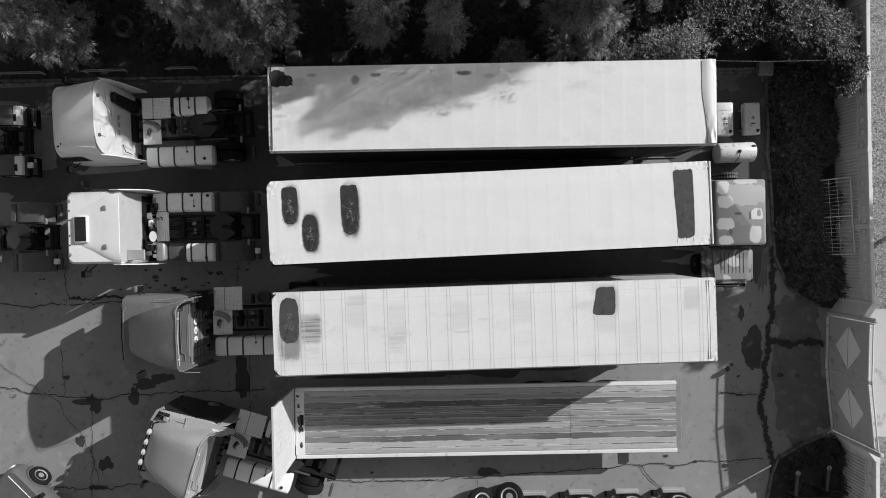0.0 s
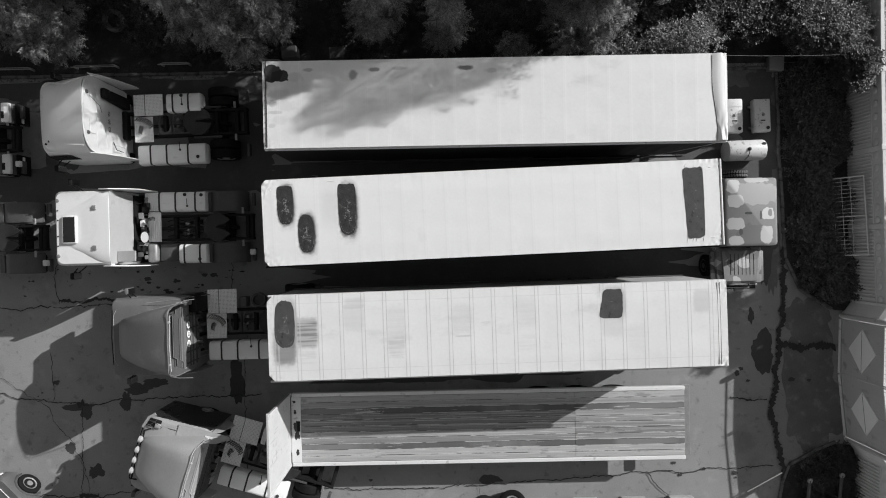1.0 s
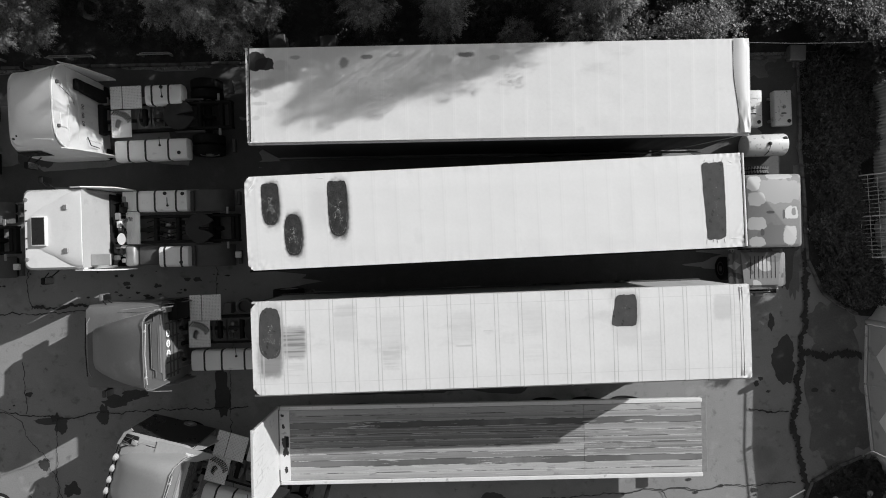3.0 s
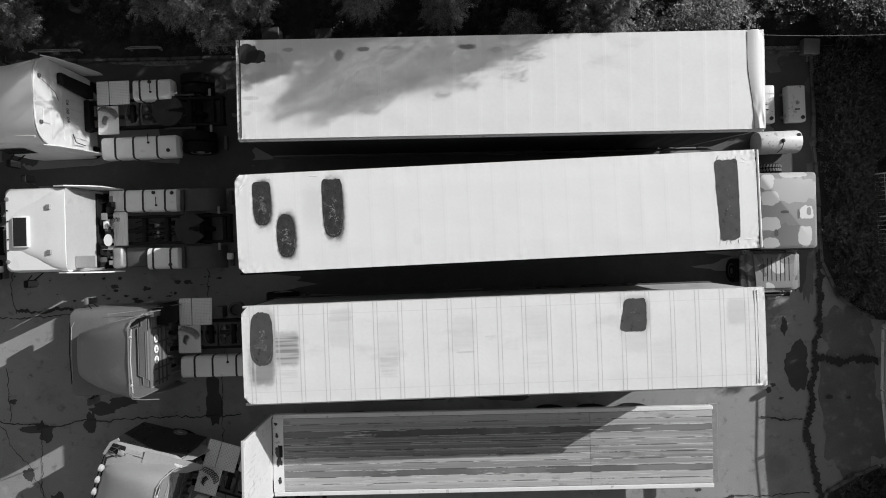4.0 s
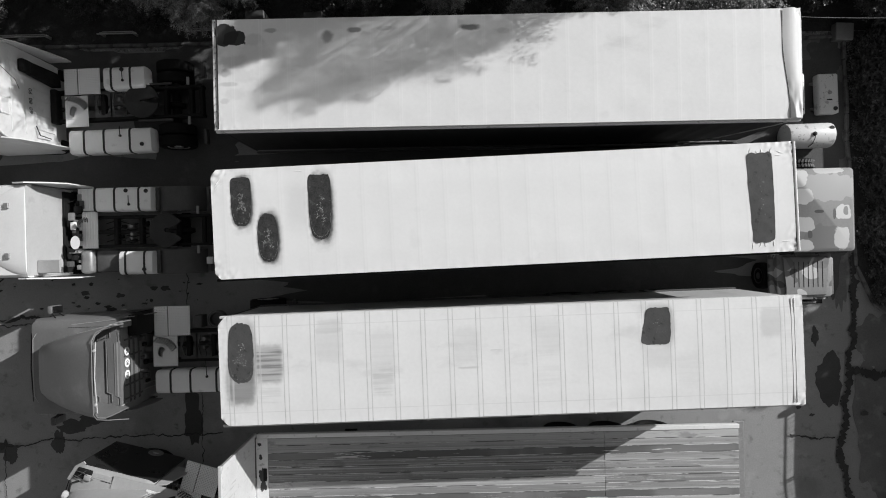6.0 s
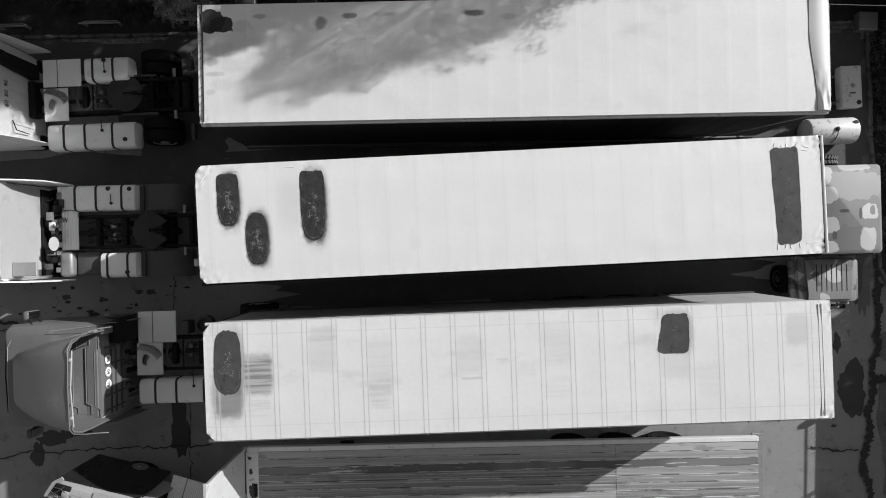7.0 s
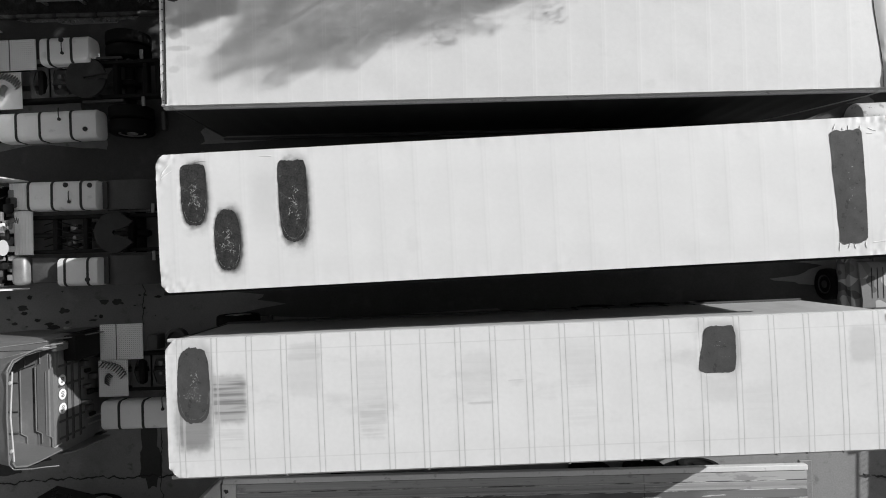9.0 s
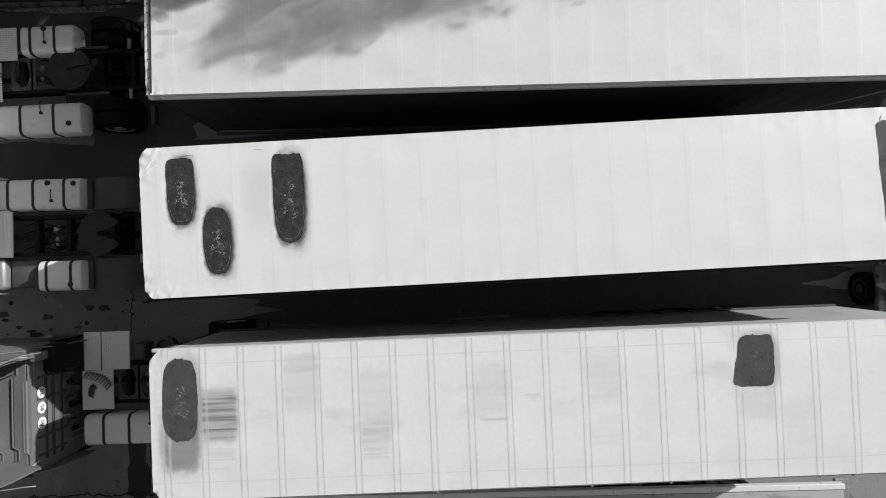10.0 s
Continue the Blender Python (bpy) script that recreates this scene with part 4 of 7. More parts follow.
for j in range(41):
    y = 1.2 - 2.45 * j / 40
    x0 = 12.97 + 0.05 * noise.noise((y * 0.8, 1, 2)) + 0.13 * smooth01(0.5, -1.2, y)
    w = 0.003 + 0.009 * math.sin(math.pi * min(1, max(0, (0.9 - y) / 2.1))) ** 2
    vs += [(x0 - w, y, 3.887), (x0 + 0.004, y, 3.887)]
    if j:
        fs.append((2 * j - 2, 2 * j - 1, 2 * j + 1, 2 * j))
raw("flap_gap", vs, fs, M_black, t1)
bm = bmn()
box(bm, 0.085, 0.115, -1.24, 1.26, 3.892, 3.904)
part("front_seal", bm, M_strap, t1)
rng = random.Random(6)
for j in range(14):
    bm = bmn()
    lathe(bm, [(0.012, 0), (0.01, 0.012), (0.002, 0.014)], "z", (0.06, -1.2 + 2.4 * j / 13 + rng.uniform(-0.05, 0.05), 3.898), 8)
    part("seal_bolt", bm, M_black, t1)
bm = bmn()
tube(bm, [(13.3, -1.26, 3.78), (13.05, -1.31, 3.5), (12.4, -1.34, 2.4), (11.8, -1.32, 1.2)], 0.012, 6)
part("slack_rope", bm, M_rail, t1)

# ---- flatbed trailer ----
M_board = overlay(overlay(mat("scuffed_white_steel", 0.42, 0.54, 2, 25, 0.6, bump=0.06), 0.25, 0.58, 0.7, 4, amount=0.6), 0.3, 0.6, 0.66, 2, (6, 6, 0.4), 0.6)


def flatbed(m, L=12.85, W=2.45, z=1.26):
    e = thing("flatbed_trailer", m, "flatbed trailer with a worn plank deck and white steel headboard", "trailer")
    rng = random.Random(4)
    n, y = 11, -W / 2 + 0.13
    w = (W - 0.26) / n
    for i in range(n):
        dark = i in (2, 8)
        for x0, x1 in ((0.0, L * 0.715 - 0.004), (L * 0.715 + 0.004, L)):
            bm = bmn()
            box(bm, x0, x1, y + 0.007, y + w - 0.008, z - 0.05, z - 0.012 + rng.uniform(-0.006, 0.006), 0.004, 1)
            part("plank", bm, M_deck_dark if dark else M_deck, e, smooth=False)
        if i:
            bm = bmn()
            box(bm, 0.0, L, y - 0.007, y + 0.006, z - 0.05, z - 0.002, 0.002, 1)
            part("deck_strip", bm, M_joint, e, smooth=False)
        y += w
    for s in (-1, 1):
        bm = bmn()
        box(bm, -0.3, L + 0.02, min(s * (W / 2 - 0.12), s * W / 2), max(s * (W / 2 - 0.12), s * W / 2), z - 0.14, z + 0.012, 0.012, 1)
        part("side_rail", bm, M_rail, e)
        bm = bmn()
        box(bm, -0.2, L - 0.1, s * 0.5 - 0.07, s * 0.5 + 0.07, 0.7, z - 0.06, 0.01, 1)
        part("chassis_beam", bm, M_black, e)
        for x in (L - 4.7, L - 3.4, L - 2.1):
            wheel(e, x, s * 0.86, 0.5, 0.5, 0.34, M_black)
        bm = bmn()
        box(bm, 2.0, 2.16, s * 0.8 - 0.08, s * 0.8 + 0.08, 0.1, 1.0, 0.01, 1)
        box(bm, 1.9, 2.26, s * 0.8 - 0.14, s * 0.8 + 0.14, 0.0, 0.1, 0.01, 1)
        part("landing_leg", bm, M_black, e)
        bm = bmn()
        box(bm, -0.42, -0.33, s * (W / 2 - 0.05) - 0.05, s * (W / 2 - 0.05) + 0.05, z - 0.1, 3.66, 0.015, 1)
        part("headboard_post", bm, M_board, e)
    bm = bmn()
    box(bm, -0.32, -0.005, -W / 2 + 0.125, W / 2 - 0.125, z - 0.06, z + 0.006, 0.006, 1)
    part("front_plate", bm, M_rail, e)
    for i, (px, py, rx, ry) in enumerate(((-0.16, 0.12, 0.1, 0.2), (-0.14, -0.2, 0.08, 0.14), (-0.2, 0.6, 0.05, 0.07), (-0.12, -0.75, 0.06, 0.09), (-0.22, 0.95, 0.05, 0.05))):
        raw("rust_patch", *rough_blob(px, py, rx, ry, 3 + i), M_oil, e).location.z = z + 0.006
    bm = bmn()
    box(bm, -0.13, -0.03, -0.05, 0.3, z + 0.008, z + 0.04, 0.015, 1)
    part("lashing_plate", bm, M_black, e, "rusted dark lashing plate")
    bm = bmn()
    box(bm, -0.40, -0.35, -W / 2, W / 2, z, 3.62, 0.006, 1)
    part("headboard", bm, M_board, e, "white sheet-steel headboard")
    bm = bmn()
    box(bm, -0.42, -0.33, -W / 2 - 0.03, W / 2 + 0.03, 3.62, 3.68, 0.015, 1)
    part("headboard_cap", bm, M_board, e)
    bm = bmn()
    box(bm, L + 0.03, L + 0.32, -W / 2 + 0.03, W / 2 - 0.03, 0.85, 0.93, 0.01, 1)
    part("tail_step", bm, M_steel, e)
    return e


flatbed(pose(-4.365, -6.375, 0, 0, 0, -0.15))

# ---- tractor units: x runs from the cab backwards, y across, origin behind the cab ----
def tank(parent, x0, x1, y0, y1, top, h, straps, cap_at=None, hose_at=None, name="fuel_tank", ends=True):
    h = 0.75 * h
    bm = bmn()
    r = min(0.12, (y1 - y0) / 3)
    rings = []
    for x, k in ((x0, 0.9), (x0 + 0.012, 0.97), (x0 + 0.035, 1.0), (x1 - 0.035, 1.0), (x1 - 0.012, 0.97), (x1, 0.9)):
        cy, cz = (y0 + y1) / 2, top - h / 2
        prof = rrect(-(y1 - y0) / 2 * k, (y1 - y0) / 2 * k, -h / 2 * k, h / 2 * k, r, 0, 5)
        rings.append([Vector((x, cy + p.x, cz + p.y)) for p in prof])
    loft(bm, rings)
    e = part(name, bm, M_tank, parent, "aluminium fuel tank with dark straps")
    for x in straps:
        bm = bmn()
        rings = []
        for dx in (-0.028, 0.028):
            prof = rrect(-(y1 - y0) / 2 - 0.008, (y1 - y0) / 2 + 0.008, -h / 2 - 0.008, h / 2 + 0.008, r, 0, 5)
            rings.append([Vector((x + dx, (y0 + y1) / 2 + p.x, top - h / 2 + p.y)) for p in prof])
        loft(bm, rings)
        part("strap", bm, M_strap, e)
    for x, y in cap_at or ():
        bm = bmn()
        lathe(bm, [(0.055, top - 0.03), (0.055, top + 0.02), (0.045, top + 0.035), (0.01, top + 0.036)], "z", (x, y, 0), 14)
        part("filler_cap", bm, M_strap, e)
    if hose_at:
        x, y = hose_at
        bm = bmn()
        lathe(bm, [(0.035, top - 0.02), (0.035, top + 0.03), (0.01, top + 0.035)], "z", (x, y, 0), 12)
        tube(bm, [(x, y, top + 0.02), (x + 0.01, y + 0.08, top + 0.05), (x - 0.005, y + 0.18, top + 0.03), (x - 0.03, y + 0.27, top - 0.02)], 0.011, 6)
        part("sender_hose", bm, M_strap, e)
    return e


def tread_plate(parent, x0, x1, y0, y1, z, split=None, slats=0):
    bm = bmn()
    box(bm, x0, x1, y0, y1, z - 0.03, z, 0.006, 1)
    e = part("catwalk_plate", bm, M_tread, parent, "aluminium tread plate")
    vs, fs = [], []
    if slats:
        n = slats
        for i in range(n):
            x = x0 + (x1 - x0) * (i + 0.5) / n
            w = (x1 - x0) / n * 0.3
            k = len(vs)
            vs += [(x - w, y0 + 0.01, z + 0.0), (x + w, y0 + 0.01, z), (x + w * 0.6, y0 + 0.02, z + 0.012), (x - w * 0.6, y0 + 0.02, z + 0.012),
                   (x - w, y1 - 0.01, z), (x + w, y1 - 0.01, z), (x + w * 0.6, y1 - 0.02, z + 0.012), (x - w * 0.6, y1 - 0.02, z + 0.012)]
            fs += [(k, k + 1, k + 2, k + 3), (k + 5, k + 4, k + 7, k + 6), (k + 1, k + 5, k + 6, k + 2), (k + 4, k, k + 3, k + 7), (k + 3, k + 2, k + 6, k + 7)]
    else:
        nx, ny = int((x1 - x0) / 0.045), int((y1 - y0) / 0.045)
        for i in range(nx):
            for j in range(ny):
                cx, cy = x0 + (x1 - x0) * (i + 0.5) / nx, y0 + (y1 - y0) * (j + 0.5) / ny
                k = len(vs)
                a = 0.6 if (i + j) % 2 else -0.6
                dx, dy = 0.018 * math.cos(a), 0.018 * math.sin(a)
                vs += [(cx - dx, cy - dy, z + 0.0005), (cx + dy * 0.4, cy - dx * 0.4, z + 0.0005), (cx + dx, cy + dy, z + 0.0005), (cx - dy * 0.4, cy + dx * 0.4, z + 0.0005), (cx, cy, z + 0.008)]
                fs += [(k, k + 1, k + 4), (k + 1, k + 2, k + 4), (k + 2, k + 3, k + 4), (k + 3, k, k + 4)]
    tagged(raw("tread", vs, fs, M_tread if slats else M_lozenge, e), kind="stuff")
    if split:
        bm = bmn()
        box(bm, split - 0.006, split + 0.006, y0, y1, z + 0.001, z + 0.01)
        part("plate_joint", bm, M_black, e)
    return e


def coil_hose(parent, x, y, z, r=0.09, turns=9, length=0.45, ang=0, lie=0.03):
    bm = bmn()
    pts = []
    c, s = math.cos(ang), math.sin(ang)
    for i in range(turns * 14):
        a = 2 * math.pi * i / 14
        u = length * i / (turns * 14)
        du, dv, dz = 0.25 * r * math.sin(a), r * math.cos(a), r * 0.35 * math.sin(a) + r * 0.4
        bend = 0.35 * math.sin(u / length * 2.2) * length
        pts.append((x + c * (u + du) - s * (dv + bend), y + s * (u + du) + c * (dv + bend), z + dz + lie))
    tube(bm, pts, 0.0095, 5)
    return part("coiled_air_hose", bm, M_strap, parent, "coiled black air hose")


def chassis(e, style, x_front=-1.9, x_end=3.85, x5=2.2, axle=2.98, steer=0.0):
    for s in (-1, 1):
        bm = bmn()
        box(bm, x_front, x_end, s * 0.4 - 0.04, s * 0.4 + 0.04, 0.72, 0.98, 0.008, 1)
        part("chassis_rail", bm, M_black, e)
        bm = bmn()
        box(bm, x5 - 0.2, x5 + 0.75, s * 0.5 - 0.03, s * 0.5 + 0.03, 0.93, 1.0, 0.006, 1)
        part("mounting_angle", bm, M_greyplate, e)
        wheel(e, axle, s * 1.05, 0.5, 0.5, 0.30)
        wheel(e, axle, s * 0.72, 0.5, 0.5, 0.30)
        wheel(e, x_front + 1.2, s * 1.0 + steer, 0.5, 0.5, 0.32)
    for x in (0.1, 0.85, 1.55, 2.6, 3.3, x_end - 0.06):
        bm = bmn()
        box(bm, x - 0.06, x + 0.06, -0.37, 0.37, 0.76, 0.94, 0.02, 1)
        part("cross_member", bm, M_black, e)
    bm = bmn()
    lathe(bm, [(0.09, -0.75), (0.12, -0.7), (0.12, -0.1), (0.24, -0.05), (0.24, 0.05), (0.12, 0.1), (0.12, 0.7), (0.09, 0.75)], "y", (axle, 0, 0.5), 20)
    part("drive_axle", bm, M_black, e)
    bm = bmn()
    tube(bm, [(x_front + 1.2, 0, 0.6), (1.2, 0, 0.62), (axle, 0, 0.5)], 0.06, 10)
    part("propeller_shaft", bm, M_greyplate, e)
    bm = bmn()
    box(bm, x_front + 0.2, x_front + 1.7, -0.33, 0.33, 0.55, 1.0, 0.06, 2)
    part("gearbox", bm, M_greyplate, e)
    for x, y, r in ((1.25, 0.16, 0.07), (1.25, -0.08, 0.05)):
        bm = bmn()
        lathe(bm, [(r, 0.6), (r, 0.84), (r * 0.8, 0.87), (0.01, 0.875)], "z", (x, y, 0), 14)
        part("air_dryer", bm, M_steel, e)
    # fifth wheel with its throat open to the rear
    bm = bmn()
    ring = []
    for i in range(40):
        a = radians(10 + 340 * i / 39)
        ring.append((x5 + 0.47 * math.cos(a), 0.47 * math.sin(a) * 0.98))
    if style == "b":
        ring = [(x5 + 0.42, 0.24), (x5 + 0.2, 0.40)] + [(x5 + 0.46 * math.cos(radians(a)), 0.47 * math.sin(radians(a))) for a in range(75, 290, 9)] + [(x5 + 0.2, -0.40), (x5 + 0.42, -0.24)]
    k = 1.0 if style == "b" else 0.5
    ring += [(x5 + 0.3, -0.14 * k), (x5 + 0.1, -0.06 * k), (x5 - 0.02, -0.05 * k), (x5 - 0.05, 0), (x5 - 0.02, 0.05 * k), (x5 + 0.1, 0.06 * k), (x5 + 0.3, 0.14 * k)]
    if style == "a":
        for xa, xb, wy in ((0.7, 1.08, 0.3), (1.14, 1.78, 0.33)):
            bm2 = bmn()
            c = (xa + xb) / 2
            outer = [(xa - 0.05, -0.36), (c, -0.36), (xb + 0.05, -0.36), (xb + 0.05, 0), (xb + 0.05, 0.36), (c, 0.36), (xa - 0.05, 0.36), (xa - 0.05, 0)]
            inner = [(xa + 0.08, -wy + 0.05), (c, -wy), (xb - 0.08, -wy + 0.05), (xb, 0), (xb - 0.08, wy - 0.05), (c, wy), (xa + 0.08, wy - 0.05), (xa, 0)]
            loft(bm2, [[Vector((x, y, z)) for x, y in r] for r, z in ((outer, 0.95), (outer, 0.985), (inner, 0.985), (inner, 0.95))], False)
            part("frame_plate", bm2, M_greyplate, e)
    loft(bm, [[Vector((x, y, 1.12)) for x, y in ring], [Vector((x, y, 1.18)) for x, y in ring]])
    part("fifth_wheel", bm, M_grease, e, "greasy dark coupling plate")
    for s in (-1, 1):
        bm = bmn()
        box(bm, x5 - 0.25, x5 + 0.25, s * 0.4 - 0.05, s * 0.4 + 0.05, 0.95, 1.12, 0.02, 1)
        part("coupling_bracket", bm, M_black, e)
        bm = bmn()
        box(bm, x_end - 0.12, x_end - 0.02, s * 0.95 - 0.22, s * 0.95 + 0.22, 0.55, 0.72, 0.02, 1)
        part("tail_lamp", bm, M_greyplate, e)
        bm = bmn()
        box(bm, axle + 0.5, axle + 0.58, s * 0.55 - 0.11, s * 0.55 + 0.11, 0.96, 1.0, 0.01, 1)
        o = part("mudguard_bracket", bm, M_steel, e)


def mudguard(e, x, y, w, r=0.58, cover=None):
    """An arched wheel cover over the rear wheel."""
    bm = bmn()
    prof = []
    for k in range(17):
        a = radians(15 + 150 * k / 16)
        prof.append((math.cos(a) * r * 1.05, 0.5 + max(min(math.sin(a) * r, r * 0.9), 0)))
    outer = [[Vector((x + px, y + s * w / 2, pz)) for px, pz in prof] for s in (-1, 1)]
    inner = [[Vector((x + px * 0.96, y + s * w / 2, pz - 0.02)) for px, pz in prof] for s in (-1, 1)]
    for a, b in ((outer[0], outer[1]), (inner[1], inner[0]), (outer[1], inner[1]), (inner[0], outer[0])):
        va, vb = [bm.verts.new(p) for p in a], [bm.verts.new(p) for p in b]
        for k in range(16):
            bm.faces.new((va[k], va[k + 1], vb[k + 1], vb[k]))
    g = part("mudguard", bm, M_greyplate, e, "dark plastic mudguard")
    bm = bmn()
    box(bm, x - r * 1.02, x - r * 0.78, y - w / 2 + 0.03, y + w / 2 - 0.03, 0.93, 0.99, 0.015, 1)
    part("hinge_plate", bm, M_steel if cover else M_greyplate, g)
    bm = bmn()
    box(bm, x - 0.35, x + 0.4, y - 0.006, y + 0.006, 1.015, 1.03, 0.004, 1)
    part("crease", bm, M_black, g)
    if cover:
        bm = bmn()
        box(bm, x + r * 0.42, x + r * 0.96, y - w / 2 + 0.01, y + w / 2 - 0.01, 0.9, 1.05, 0.03, 2)
        part("end_cap", bm, M_rail, g, "pale mudguard end")
        bm = bmn()
        box(bm, x + r * 0.5, x + r * 0.72, y - w * 0.3, y + w * 0.05, 1.05, 1.056)
        part("cap_recess", bm, M_black, g)
        bm = bmn()
        box(bm, x + r * 1.08, x + r * 1.14, y - w / 2, y + w / 2, 0.2, 0.85, 0.008, 1)
        flap = part("mud_flap", bm, M_rubber, g)
        bm = bmn()
        box(bm, x + r * 1.15, x + r * 1.16, y - w * 0.42, y + w * 0.42, 0.5, 0.62)
        part("flap_bar", bm, M_rail, flap, "plain pale bar")


def cab_shell(e, levels, paint, label, n=7, taper=0.0):
    """Skins rounded plan outlines (z, front, back, half width, corner radius)."""
    bm = bmn()
    loft(bm, [[Vector((p.x, p.y * (1 - taper * max(0.0, -0.5 - p.x) / 2), p.z)) for p in rrect(f, b, -w, w, r, z, n)] for z, f, b, w, r in levels])
    return part("cab", bm, paint, e, label, angle=40)


def shield(bm, stations, base, power=4.0, n=20, wall=0.0):
    """An air deflector skinned through stations (x, half width, top): flat below, a rounded arch above; wall: a hollow shell, open to the rear."""
    def arch(x, w, top, foot):
        ring = []
        for k in range(n + 1):
            a = math.pi * k / n
            c, s = math.cos(a), math.sin(a)
            q = (abs(c) ** power + abs(s) ** power) ** (-1 / power)
            ring.append(Vector((x, w * q * c, foot + (top - foot) * q * s)))
        return ring
    rings = [arch(x, w, top, base) for x, w, top in stations]
    if wall:
        rings += [arch(x, w - wall, top - wall, base + 0.005) for x, w, top in stations[:1:-1]]
    loft(bm, rings)
    if wall:
        bmesh.ops.delete(bm, geom=[f for f in bm.faces if all(v.co.z < base + 0.006 for v in f.verts)], context="FACES_ONLY")
    return bm


def mirror(e, x, y, s, paint, z=2.1):
    bm = bmn()
    tube(bm, [(x + 0.25, y, z - 0.3), (x, y + s * 0.22, z - 0.25), (x - 0.02, y + s * 0.28, z + 0.05), (x + 0.22, y + s * 0.05, z + 0.12)], 0.018, 6)
    a = part("mirror_arm", bm, M_black, e)
    bm = bmn()
    box(bm, x - 0.06, x + 0.07, y + s * 0.3 - 0.11, y + s * 0.3 + 0.11, z - 0.36, z + 0.1, 0.045, 2)
    h = part("mirror_housing", bm, paint, e)
    bm = bmn()
    box(bm, x + 0.071, x + 0.076, y + s * 0.3 - 0.09, y + s * 0.3 + 0.09, z - 0.33, z + 0.07)
    part("mirror_glass", bm, M_mirror, h)


def side_glass(cab, f, b, w, z0, z1, s, tilt=0.02):
    bm = bmn()
    loft(bm, [[Vector((f, s * (w + 0.004), z0)), Vector((b, s * (w + 0.004), z0)), Vector((b, s * (w - tilt), z1)), Vector((f + 0.12, s * (w - tilt), z1))],
              [Vector((f, s * (w + 0.012), z0)), Vector((b, s * (w + 0.012), z0)), Vector((b, s * (w - tilt + 0.008), z1)), Vector((f + 0.12, s * (w - tilt + 0.008), z1))]])
    part("side_window", bm, M_glass, cab)


def common_rear(e, y0=-1.38, y1=-0.70, x0=0.17, x1=2.4, lo=(-0.05, 0.62, -0.53, 0.30), hi=(0.0, 0.98, 0.31, 1.12)):
    tread_plate(e, *hi, 1.1, split=hi[0] + 0.38)
    tread_plate(e, *lo, 1.1)
    coil_hose(e, lo[0] + 0.08, lo[3] - 0.07, 1.1, 0.095, 10, 0.6, -0.8)
    coil_hose(e, lo[0] + 0.22, lo[2] + 0.28, 1.1, 0.07, 6, 0.25, 0.9)
    tank(e, x0, x1, y0, y1, 1.25, 0.62, (x0 + 0.42, x0 + 0.96, x0 + 1.67), [(x1 - 0.25, y0 + 0.2)], (x0 + 1.42, y0 + 0.45))


# White greyed a little in the colour because the rear wall faces the sun.
M_toned = overlay(mat("slightly_toned_white_paint", 0.6, 0.68, 1.5, 18, 0.55, bump=0.04, spec=0.3), 0.42, 0.58, 0.72, 2.0, amount=0.5)
# Albedo lowered to offset direct sun on the rear wall; also stays, spotlights.
M_dull = overlay(mat("toned_down_white_paint", 0.36, 0.42, 1.5, 18, 0.6, bump=0.04, spec=0.3), 0.3, 0.58, 0.72, 2.0, amount=0.5)


